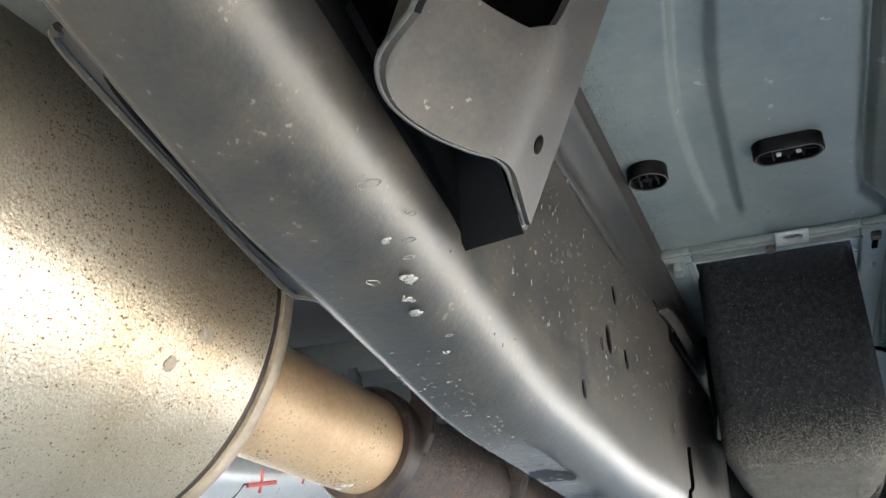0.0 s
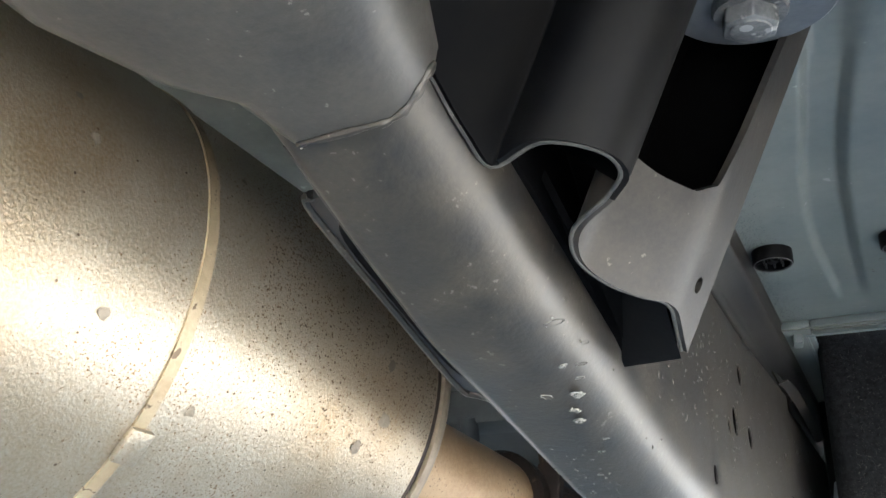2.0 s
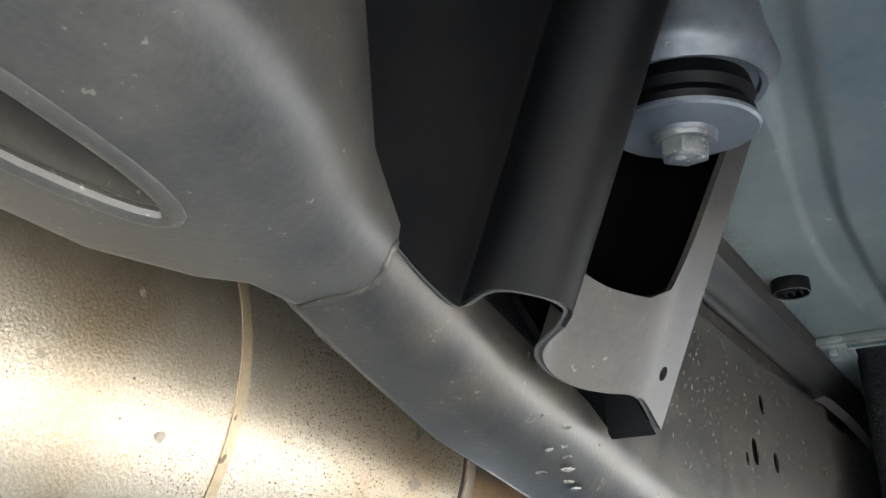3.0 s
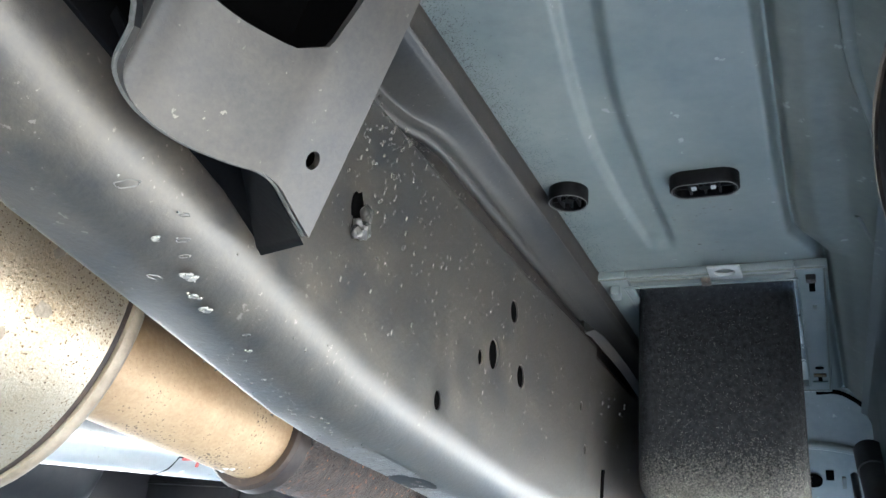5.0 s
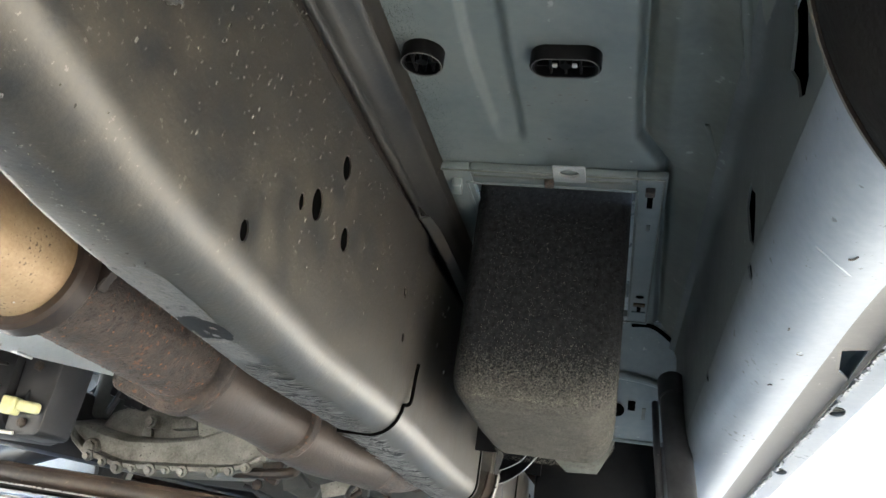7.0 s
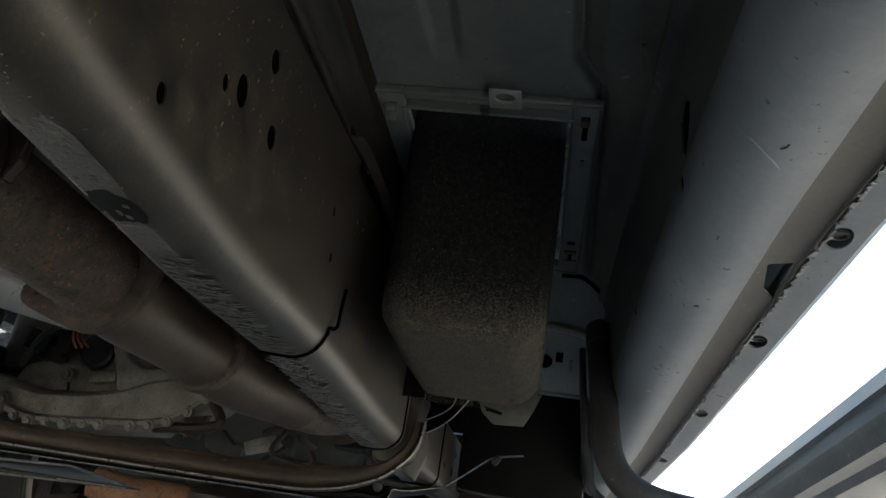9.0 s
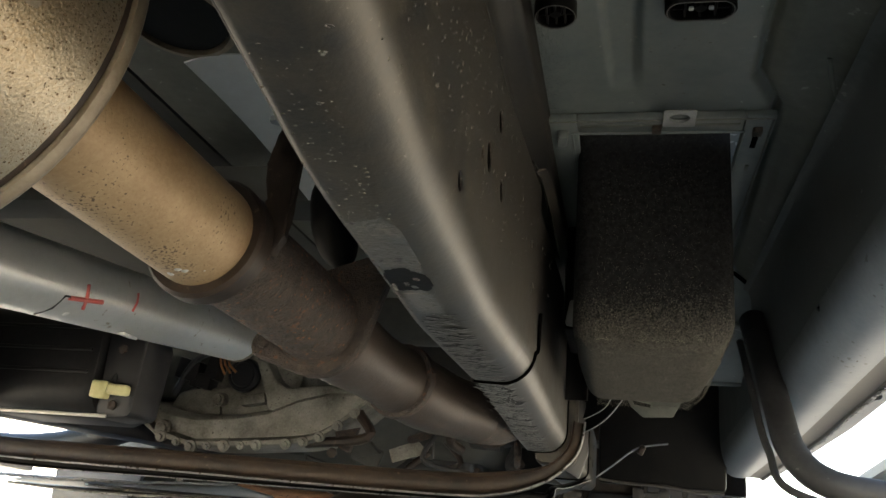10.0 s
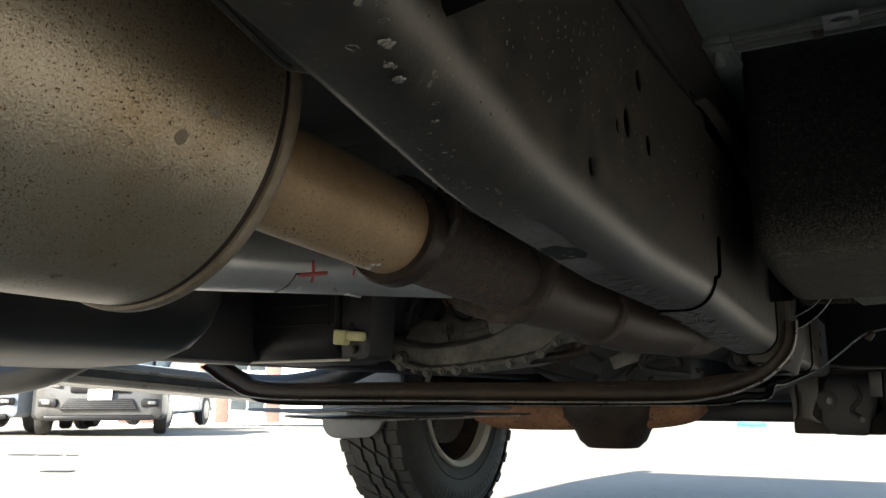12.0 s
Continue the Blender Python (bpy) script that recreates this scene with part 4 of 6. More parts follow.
for k in range(16):
    y, a = rngm.uniform(0.0, 0.36), radians(rngm.uniform(-75, 30))
    n = Vector((math.cos(a), 0, math.sin(a)))
    r = rngm.choice((0.0015, 0.002, 0.003, 0.004, 0.0055))
    bm = bmesh.new()
    rim = []
    for j in range(11):
        b = 2 * math.pi * j / 11
        f = r * rngm.uniform(0.6, 1.1)
        aa = a + f * math.sin(b) / 0.1203
        rim.append(bm.verts.new((MC.x + skin(y) * math.cos(aa), y + f * math.cos(b), MC.z + skin(y) * math.sin(aa))))
    cv = bm.verts.new(Vector((MC.x, y, MC.z)) + n * (skin(y) + 0.0001))
    for j in range(11):
        bm.faces.new((rim[j], rim[(j + 1) % 11], cv))
    part("stain", bm, TAN_DARK, muffler, "round dark stain")
bm = bmesh.new()
for k in range(4600):
    y = 0.368 - (0.16 if k % 14 else 0.28) * rngm.random() ** 1.3
    a = radians(rngm.gauss(4, 20) if k % 5 else rngm.uniform(-65, 40))
    r = rngm.choice((0.0002, 0.00025, 0.0003, 0.0004, 0.0005, 0.0007))
    turn, squash = rngm.uniform(0, 3.1), rngm.uniform(0.5, 1.0)
    ring = []
    for j in range(6):
        b = 1.0472 * j
        u, v = r * math.cos(b) * rngm.uniform(0.8, 1.1), r * squash * math.sin(b)
        aa = a + (u * math.sin(turn) + v * math.cos(turn)) / 0.12
        ring.append(bm.verts.new((MC.x + skin(y) * math.cos(aa), y + u * math.cos(turn) - v * math.sin(turn), MC.z + skin(y) * math.sin(aa))))
    bm.faces.new(ring)
sp = part("rust_speckle", bm, SPECKLE, muffler, "fine dark brown rust speckle")
sp["kind"] = "stuff"
part("clamp_band", lathe([(0.1198, -0.0032), (0.1214, -0.003), (0.1214, 0.003), (0.1198, 0.0032)], (MC.x, 0.177, MC.z), (0.03, 1, 0), 80), BAND, muffler, "thin pale clamp band")
part("band_buckle", box((-0.2705, 0.176, 0.4660), (0.004, 0.012, 0.016), 0.0015, (0, 38, 0)), ALUMINISED, muffler)

pipe = thing("exhaust_pipe", "tan and rusty exhaust pipe with bolted flanges", "exhaust")
AX = [(-0.3269, 0.372, 0.5222), (-0.3165, 0.53, 0.509), (-0.312, 0.60, 0.503)]
part("tan_pipe", tube(AX, 0.0385, 36), TAN, pipe, "tan heat-coloured front pipe")
AX2 = smooth_path([(-0.312, 0.60, 0.505), (-0.3045, 0.71, 0.498), (-0.299, 0.815, 0.4915)], 6)
part("rusty_pipe", tube(AX2, 0.0395, 40), RUST, pipe, "rusty brown pipe")
AXF = smooth_path([(-0.300, 0.805, 0.4885), (-0.291, 0.89, 0.4815), (-0.273, 0.98, 0.473), (-0.243, 1.065, 0.462), (-0.205, 1.14, 0.458)], 6)
part("front_pipe", tube(AXF, [0.0385 + 0.002 * math.sin(0.5 * i) for i in range(len(AXF))], 36), GREYPIPE, pipe, "dull grey-brown front pipe")
part("pipe_collar", lathe([(0.036, 0), (0.0425, 0.002), (0.0435, 0.010), (0.0405, 0.016), (0.036, 0.017)], (-0.2705, 0.985, 0.4725), (0.28, 1, -0.11), 32), RUST, pipe)
d1 = (Vector(AX[2]) - Vector(AX[0])).normalized()
part("flange_ring", lathe([(0.034, 0), (0.044, 0.0), (0.0465, 0.003), (0.0465, 0.016), (0.044, 0.019), (0.034, 0.019)], (-0.3125, 0.590, 0.5035), d1, 40), BAR, pipe, "dark crusted flange ring")


def hull(circles, n=20):
    """Outline round several circles (x, z, r), counter-clockwise."""
    pts = sorted((x + r * math.cos(2 * math.pi * k / n), z + r * math.sin(2 * math.pi * k / n)) for x, z, r in circles for k in range(n))

    def half(seq):
        out = []
        for p in seq:
            while len(out) > 1 and (out[-1][0] - out[-2][0]) * (p[1] - out[-2][1]) - (out[-1][1] - out[-2][1]) * (p[0] - out[-2][0]) <= 1e-9:
                out.pop()
            out.append(p)
        return out[:-1]
    return half(pts) + half(pts[::-1])


def crusty(bm, amount, seed):
    """Subdivide and roughen a part that has rusted through its edges."""
    r = random.Random(seed)
    bmesh.ops.triangulate(bm, faces=bm.faces[:])
    bmesh.ops.subdivide_edges(bm, edges=[e for e in bm.edges if e.calc_length() > 0.006], cuts=1)
    for v in bm.verts:
        v.co += Vector((r.uniform(-1, 1), r.uniform(-1, 1), r.uniform(-1, 1))) * amount
    return bm


fl2 = part("bolted_flange", crusty(slab([(x, 0.794, z) for x, z in hull([(-0.3005, 0.489, 0.0480), (-0.350, 0.468, 0.0125), (-0.246, 0.545, 0.014)])], (0.0008, 0.010, -0.001), 0.003), 0.0006, 2), RUST, pipe, "thick rusty two-bolt flange")
part("bolted_flange", crusty(slab([(x, 0.8055, z) for x, z in hull([(-0.3005, 0.488, 0.0465), (-0.347, 0.468, 0.011), (-0.248, 0.543, 0.0125)])], (0.0008, 0.009, -0.001), 0.003), 0.0006, 3), RUST, pipe)
part("flange_weld", lathe([(0.034, -0.010), (0.0375, -0.006), (0.0395, 0.0), (0.034, 0.0)], (-0.3008, 0.795, 0.4893), (0.045, 1, -0.06), 36), RUST, pipe, "rough rusty weld ring")
for x, z in ((-0.349, 0.470), (-0.2465, 0.544)):
    part("flange_bolt", hexagon((x, 0.796, z), (0, -1, 0.1), 0.0065, 0.005), RUST, fl2)
for y, a, w, l in ((0.832, 236, 0.005, 0.006), (0.862, 240, 0.004, 0.013), (0.884, 243, 0.003, 0.010)):
    base = Vector((-0.2965, y, 0.486))
    bm = bmesh.new()
    ring = []
    for k in range(14):
        b = 2 * math.pi * k / 14
        f = 1 + 0.22 * math.sin(3.3 * k + y * 90)
        aa = radians(a) + w * f * math.sin(b) / 0.0395
        ring.append(bm.verts.new(base + Vector((-0.105 * l * f * math.cos(b), l * f * math.cos(b), -0.08 * l * f * math.cos(b))) + 0.0407 * Vector((math.cos(aa), 0, math.sin(aa)))))
    mid = bm.verts.new(base + 0.0413 * Vector((math.cos(radians(a)), 0, math.sin(radians(a)))))
    for k in range(14):
        bm.faces.new((ring[k], ring[(k + 1) % 14], mid))
    part("peeled_flake", bm, SHIELD, pipe, "pale peeled flake on the pipe")
rngp = random.Random(21)
for k in range(9):
    a = radians(rngp.uniform(225, 300))
    y = rngp.choice((rngp.uniform(0.555, 0.588), rngp.uniform(0.84, 0.90)))
    c = (Vector((-0.3145, y, 0.5055)), 0.0385) if y < 0.7 else (Vector((-0.2945, y, 0.484)), 0.0362)
    part("paint_chip", lathe([(0.0, -0.001), (0.004 * rngp.uniform(0.4, 1.0), -0.0006), (0.0, 0.0007)], c[0] + Vector((math.cos(a), 0, math.sin(a))) * c[1], (math.cos(a), 0, math.sin(a)), 7), SHIELD, pipe, "pale flake on the pipe")
AX3 = smooth_path([(-0.208, 1.135, 0.458), (-0.19, 1.2, 0.462), (-0.185, 1.33, 0.485), (-0.21, 1.5, 0.52)], 5)
part("catalyst_pipe", tube(AX3, 0.036, 28), RUST, pipe)

# ---- drive shaft ----
shaft = thing("drive_shaft", "bare aluminium drive shaft with red paint marks", "drive shaft")
S0, S1 = Vector((-0.636, -0.5, 0.507 - 0.092 * 1.1)), Vector((-0.637, 1.312, 0.507 + 0.092 * 0.712))
part("shaft_tube", tube([S0 + Vector((0, 0, 0.010)), S1 + Vector((0, 0, 0.010))], 0.041, 40), SHAFT, shaft)
d = (S1 - S0).normalized()


def on_shaft(along, deg, r=0.0415):
    side, up = Vector((1, 0, 0)), Vector((1, 0, 0)).cross(d).normalized()
    if up.z < 0:
        up = -up
    return S0 + Vector((0, 0, 0.010)) + d * along + r * (math.cos(radians(deg)) * side + math.sin(radians(deg)) * up)


for name, mat, pts, r in (("paint_mark", RED, [(1.366, -3), (1.370, -20), (1.377, -42)], 0.0022), ("paint_mark", RED, [(1.345, -30), (1.370, -27), (1.399, -23)], 0.0028), ("pencil_line", RUBBER, [(1.333, -82), (1.336, -55), (1.338, -29), (1.37, -25), (1.40, -22)], 0.0012), ("paint_mark", RED, [(1.462, 8), (1.462, -8), (1.460, -24)], 0.0016)):
    part(name, tube([on_shaft(a, g) for a, g in pts], r, 8), mat, shaft, "hand painted red mark" if mat is RED else "")
part("weld_patch", lathe([(0.0, 0), (0.004, 0), (0.003, 0.0008), (0.0, 0.001)], on_shaft(1.364, -60, 0.041), on_shaft(1.364, -60, 1) - on_shaft(1.364, -60, 0), 10), WHITEPAINT, shaft)
part("weld_ring", lathe([(0.038, -0.006), (0.0425, -0.003), (0.0428, 0.001), (0.040, 0.005), (0.034, 0.007)], S1 + Vector((0, 0, 0.010)), d, 40), TAN_DARK, shaft, "discoloured weld ring")
part("end_yoke", lathe([(0.0, 0.0), (0.034, 0.0), (0.030, 0.012), (0.026, 0.03), (0.027, 0.05), (0.022, 0.07), (0.0, 0.07)], S1 + Vector((0, 0, 0.010)), d, 28), CAST, shaft, "grimy cast end yoke")
part("balance_weight", box(on_shaft(1.50, -78, 0.0425), (0.012, 0.030, 0.004), 0.0012, (0, 10, 0)), SHAFT, shaft, "small welded balance weight")

# ---- fuel tank, canister ----
tank = thing("fuel_tank", "black moulded plastic fuel tank", "fuel tank")
rings = []
for x, i in ((-0.775, 0.105), (-0.779, 0.078), (-0.79, 0.055), (-0.81, 0.034), (-0.84, 0.017), (-0.88, 0.006), (-0.94, 0.0), (-1.05, -0.003), (-1.15, 0.0), (-1.2, 0.03)):
    rings.append([Vector((x, y, z)) for y, z in rounded(0.2 + i * 0.4, 0.93 - i * 0.4, 0.415 + i, 0.62, (0.045, 0.045, 0.02, 0.02))])
part("tank_shell", loft(bmesh.new(), rings), BLACK, tank)
part("moulded_panel", box((-0.823, 0.50, 0.470), (0.004, 0.16, 0.05), 0.0015, (0, -28, 0)), BLACK, tank, "shallow rectangular moulded panel")
part("strap", tube(smooth_path([(-0.90, 0.45, 0.60), (-0.83, 0.45, 0.44), (-0.90, 0.45, 0.407), (-1.18, 0.45, 0.405)], 5), 0.006, 8, flat=0.5), FRAME_DARK, tank, "black steel strap")
part("moulded_step", box((-0.93, 0.905, 0.475), (0.11, 0.03, 0.06), 0.008), BLACK, tank)
can = thing("charcoal_canister", "black ribbed plastic charcoal canister", "canister")
rings = []
for x, i in ((-1.085, 0.02), (-1.078, 0.006), (-1.06, 0.0), (-0.85, 0.0), (-0.832, 0.006), (-0.825, 0.02)):
    rings.append([Vector((x, y, z)) for y, z in rounded(1.235 + i, 1.42 - i, 0.432 + i, 0.60 - i, (0.045, 0.02, 0.02, 0.02), 8)])
part("case", loft(bmesh.new(), rings), BLACK, can)
for z in (0.50, 0.535, 0.57):
    part("rib", box((-0.955, 1.234, z), (0.23, 0.005, 0.005), 0.0015), BLACK, can)
part("base_strip", tube([(-1.07, 1.243, 0.4335), (-0.80, 1.243, 0.4345)], 0.0028, 8), RIM, can, "bright bare steel strip")
part("end_bracket", slab([(x, 1.25, z) for x, z in hull([(-0.81, 0.445, 0.014), (-0.775, 0.447, 0.012), (-0.775, 0.55, 0.02), (-0.81, 0.56, 0.015)])], (0, 0.08, 0), 0.004), FRAME_DARK, can)
for z in (0.452, 0.540):
    part("bracket_bolt", hexagon((-0.795, 1.25, z), (0, -1, 0), 0.008, 0.006), RUST, can)
con = thing("wire_connector", "pale yellow plastic wire connector by the canister", "connector")
part("housing", box((-0.812, 1.235, 0.4735), (0.026, 0.02, 0.027), 0.004, (0, 4, 0), seg=3), YELLOW, con)
part("plug", box((-0.782, 1.236, 0.4745), (0.036, 0.016, 0.017), 0.005, (0, 3, 0), seg=3), YELLOW, con)
part("lead", tube(smooth_path([(-0.80, 1.245, 0.482), (-0.80, 1.26, 0.51), (-0.785, 1.30, 0.55), (-0.76, 1.36, 0.60)], 5), 0.0045, 8), RUBBER, con)

# ---- transmission ----
trans = thing("transmission", "grey cast aluminium transmission with a bolted scalloped pan", "transmission")
part("housing", tube(smooth_path([(-0.80, 1.72, 0.60), (-0.78, 1.9, 0.60), (-0.76, 2.2, 0.62)], 5), [0.13, 0.13, 0.135, 0.14, 0.14, 0.14, 0.14, 0.14, 0.14, 0.14, 0.14], 28), CAST, trans)
LOW = [(-1.012, 0.497), (-0.985, 0.462), (-0.954, 0.441), (-0.872, 0.4225), (-0.794, 0.4275), (-0.719, 0.4345), (-0.658, 0.4405), (-0.6115, 0.4505), (-0.5826, 0.467), (-0.542, 0.498), (-0.512, 0.526)]
TOP = [(-1.012, 0.503), (-0.978, 0.505), (-0.928, 0.4925), (-0.875, 0.486), (-0.796, 0.492), (-0.72, 0.507), (-0.66, 0.534), (-0.60, 0.550), (-0.512, 0.556)]
rings = []
for x in np.linspace(-1.008, -0.512, 64):
    lo, hi = curve_at(LOW, x), curve_at(TOP, x)
    md = (lo + hi) / 2 + 0.004 * math.sin(21 * x)
    rings.append([Vector((x, y, z)) for y, z in ((1.80, hi + 0.03), (1.70, hi + 0.006), (1.676, hi + 0.001), (1.667, hi - 0.004), (1.663, hi - 0.010), (1.6635, md), (1.666, lo + 0.018), (1.662, lo + 0.0135), (1.650, lo + 0.012), (1.648, lo + 0.010), (1.648, lo + 0.003), (1.652, lo), (1.80, lo))])
part("pan", loft(bmesh.new(), rings), CAST, trans, "long cast pan rail with a bolted lip")
part("rib", slab([(-0.768, 1.668, 0.6115), (-0.742, 1.668, 0.6056), (-0.715, 1.668, 0.566), (-0.690, 1.668, 0.553), (-0.60, 1.668, 0.563), (-0.52, 1.668, 0.552), (-0.62, 1.668, 0.53), (-0.70, 1.668, 0.498), (-0.728, 1.668, 0.508), (-0.733, 1.668, 0.530)], (0, 0.10, 0.01), 0.006, 3), CAST, trans, "slanting cast rib")
part("case_wall", slab([(-0.965, 1.70, 0.498), (-0.945, 1.70, 0.535), (-0.90, 1.70, 0.552), (-0.862, 1.70, 0.548), (-0.835, 1.70, 0.556), (-0.795, 1.70, 0.537), (-0.745, 1.70, 0.537), (-0.722, 1.70, 0.505), (-0.80, 1.70, 0.488), (-0.89, 1.70, 0.484)], (0, 0.12, 0.02), 0.008, 3), CAST, trans, "uneven cast wall behind the rail")
part("gusset", slab([(-0.862, 1.69, 0.494), (-0.856, 1.69, 0.540), (-0.846, 1.69, 0.540), (-0.838, 1.69, 0.494)], (0, 0.03, 0), 0.003), CAST, trans)
part("shelf", box((-0.765, 1.69, 0.528), (0.055, 0.03, 0.022), 0.004, (0, -10, 0)), CAST, trans)
part("round_cover", lathe([(0.0, 0.016), (0.024, 0.016), (0.026, 0.013), (0.030, 0.014), (0.0345, 0.010), (0.036, 0.0), (0.0, 0.0)], (-0.797, 1.695, 0.578), (0, -1, -0.05), 32), FRAME_DARK, trans, "dark round cover")
part("dark_case", box((-0.86, 1.78, 0.60), (0.34, 0.10, 0.16), 0.02, seg=3), UNDERSEAL, trans, "dark oily upper case")
for x, z, sx, sz in ((-0.925, 0.583, 0.05, 0.045), (-0.885, 0.560, 0.035, 0.03), (-0.868, 0.590, 0.03, 0.05), (-0.905, 0.555, 0.02, 0.018)):
    part("connector_block", box((x, 1.70, z), (sx, 0.04, sz), 0.005, (0, 12, 0)), BLACK, trans)
for k in range(3):
    part("wire", tube(smooth_path([(-0.842 + 0.008 * k, 1.66, 0.612), (-0.836 + 0.010 * k, 1.655, 0.592), (-0.826 + 0.012 * k, 1.66, 0.572 + 0.003 * k)], 5), 0.0026, 8), COPPER, trans, "bare copper wire")
part("harness", tube(smooth_path([(-0.95, 1.69, 0.53), (-0.91, 1.68, 0.60), (-0.85, 1.67, 0.625), (-0.78, 1.68, 0.64)], 5), 0.007, 10), RUBBER, trans)
for x, r in ((-0.9385, 0.011), (-0.902, 0.009), (-0.8695, 0.0125), (-0.834, 0.008), (-0.798, 0.012), (-0.762, 0.008), (-0.729, 0.011), (-0.668, 0.011), (-0.632, 0.010), (-0.6007, 0.010), (-0.565, 0.010), (-0.533, 0.010)):
    z = curve_at(LOW, x) + 0.004
    part("pan_bolt", lathe([(r, 0), (r * 1.05, 0.006), (r, 0.011), (r * 0.62, 0.012), (r * 0.58, 0.018), (0.0, 0.0185)], (x, 1.656, z), (0, -1, -0.30), 14), CAST, trans)
for x, z, r in ((-0.9436, 0.4565, 0.018), (-0.843, 0.5245, 0.014), (-0.60, 0.535, 0.013)):
    part("bolt_boss", lathe([(r * 1.15, -0.02), (r, 0.004), (r * 0.9, 0.007), (r * 0.62, 0.007), (r * 0.62, 0.015), (0.0, 0.0155)], (x, 1.662 if z < 0.5 else 1.69, z), (0, -1, -0.1), 18), CAST, trans)
tg = thing("metal_tag", "small grey metal heat shield tag", "tag")
part("tag_plate", slab([(-0.500, 1.8, 0.455), (-0.440, 1.8, 0.478), (-0.418, 1.8, 0.458), (-0.428, 1.8, 0.449), (-0.490, 1.8, 0.429)], (0, 0.004, 0), 0.001), CAST, tg)

# ---- cross bars ----
bars = thing("cross_member", "rust-edged black tubular cross member below the chassis", "cross member")


def channel(path, h, w, mat, label):
    """A pressed channel: rounded top, hollow face and a turned lower lip."""
    sec = [(-0.5, 0.30), (-0.42, 0.46), (-0.2, 0.5), (0.5, 0.5), (0.5, -0.5), (-0.1, -0.5), (-0.62, -0.52), (-0.66, -0.46), (-0.60, -0.40), (-0.34, -0.34), (-0.26, -0.2), (-0.30, 0.12)]
    rings = []
    for i, p in enumerate(path):
        t = (path[min(i + 1, len(path) - 1)] - path[max(i - 1, 0)]).normalized()
        back = Vector((0, 1, 0))
        back = (back - t * back.dot(t)).normalized()
        up = t.cross(back).normalized()
        up = up if up.z > 0 or abs(up.z) < 0.3 and up.x < 0 else -up
        k = 1.0 - 0.45 * step01((p.x + 0.20) / 0.10)
        rings.append([p + back * w * k * a + up * h * k * b for a, b in sec])
    bar = part("bar", loft(bmesh.new(), rings), mat, bars, label, sharp=50)
    edge = [r[7] for r in rings]
    part("lower_lip", tube(edge, h * 0.045, 8), CHROME, bar, "worn bright lower lip")
    return bar


bar_path = smooth_path([(-1.24, 1.36, 0.447), (-1.15, 1.35, 0.405), (-1.05, 1.34, 0.383), (-0.7, 1.33, 0.379), (-0.30, 1.33, 0.377), (-0.20, 1.33, 0.383), (-0.135, 1.335, 0.400), (-0.104, 1.345, 0.424), (-0.090, 1.352, 0.448), (-0.0855, 1.356, 0.480)], 8)
channel(bar_path, 0.034, 0.03, BAR, "rust-brown pressed channel")
low_path = smooth_path([(-1.24, 1.41, 0.421), (-1.15, 1.40, 0.379), (-1.05, 1.39, 0.363), (-0.7, 1.385, 0.3625), (-0.30, 1.385, 0.364), (-0.20, 1.39, 0.365), (-0.165, 1.395, 0.3705), (-0.138, 1.41, 0.371), (-0.128, 1.45, 0.383), (-0.111, 1.56, 0.396), (-0.090, 1.70, 0.414)], 8)
channel(low_path, 0.017, 0.03, MATTE_BLACK, "black lower channel")
part("end_plate", slab([(-0.094, 1.372, 0.52), (-0.078, 1.38, 0.515), (-0.072, 1.39, 0.44), (-0.085, 1.38, 0.40), (-0.105, 1.372, 0.41)], (0, 0.012, 0), 0.003), FRAME_DARK, bars)

# front rail
fr_rail = thing("front_chassis_rail", "grey front chassis rail with bolt holes", "car frame")
m = part("rail_section", loft(bmesh.new(), [[Vector((x, y, z)) for x, z in rounded(-0.15, xo, zb, 0.535, (0.012, 0.016, 0.012, 0.012))] for y, xo, zb in ((1.365, -0.092, 0.421), (1.37, -0.088, 0.417), (1.63, -0.084, 0.416), (1.64, -0.081, 0.412), (2.08, -0.081, 0.416), (2.09, -0.084, 0.42))]), FRAME, fr_rail, sharp=30)
cut(m, [oval_cutter(-0.13, -0.06, y, z, a, b) for y, z, a, b in ((1.884, 0.496, 0.016, 0.0065), (1.845, 0.459, 0.020, 0.010), (1.70, 0.459, 0.017, 0.0065))])
part("sleeve_seam", tube([Vector((x, 1.636, z)) for x, z in rounded(-0.15, -0.0825, 0.4140, 0.535, (0.012, 0.016, 0.012, 0.012))[4:15]], 0.0022, 8), DARKHOLE, fr_rail, "dark edge of the inner sleeve")
part("arm_bracket", slab([(-0.172, 2.26, 0.42), (-0.119, 2.26, 0.42), (-0.122, 2.26, 0.375), (-0.132, 2.26, 0.350), (-0.137, 2.26, 0.328), (-0.118, 2.26, 0.310), (-0.126, 2.26, 0.309), (-0.162, 2.26, 0.320), (-0.160, 2.26, 0.375)], (0, 0.03, 0), 0.003), GUSSET, fr_rail, "light grey arm bracket")
part("bracket_web", slab([(-0.190, 2.25, 0.42), (-0.172, 2.25, 0.42), (-0.170, 2.25, 0.33), (-0.176, 2.25, 0.318)], (0, 0.05, 0), 0.002), FRAME_DARK, fr_rail)

# front axle
axle = thing("front_axle", "rust-brown front axle housing with a black differential", "axle")
part("skid_beam", tube(smooth_path([(-1.05, 2.3, 0.345), (-0.95, 2.3, 0.325), (-0.6, 2.3, 0.33), (-0.46, 2.3, 0.345), (-0.42, 2.3, 0.37)], 5), 0.045, 20), RUST_ORANGE, axle, "orange rusty beam")
part("differential", lathe([(0.0, 0.0), (0.07, 0.003), (0.092, 0.022), (0.105, 0.05), (0.135, 0.085), (0.14, 0.12), (0.08, 0.16), (0.0, 0.16)], (-0.655, 2.32, 0.232), (0, 0, 1), 28), BAR, axle)
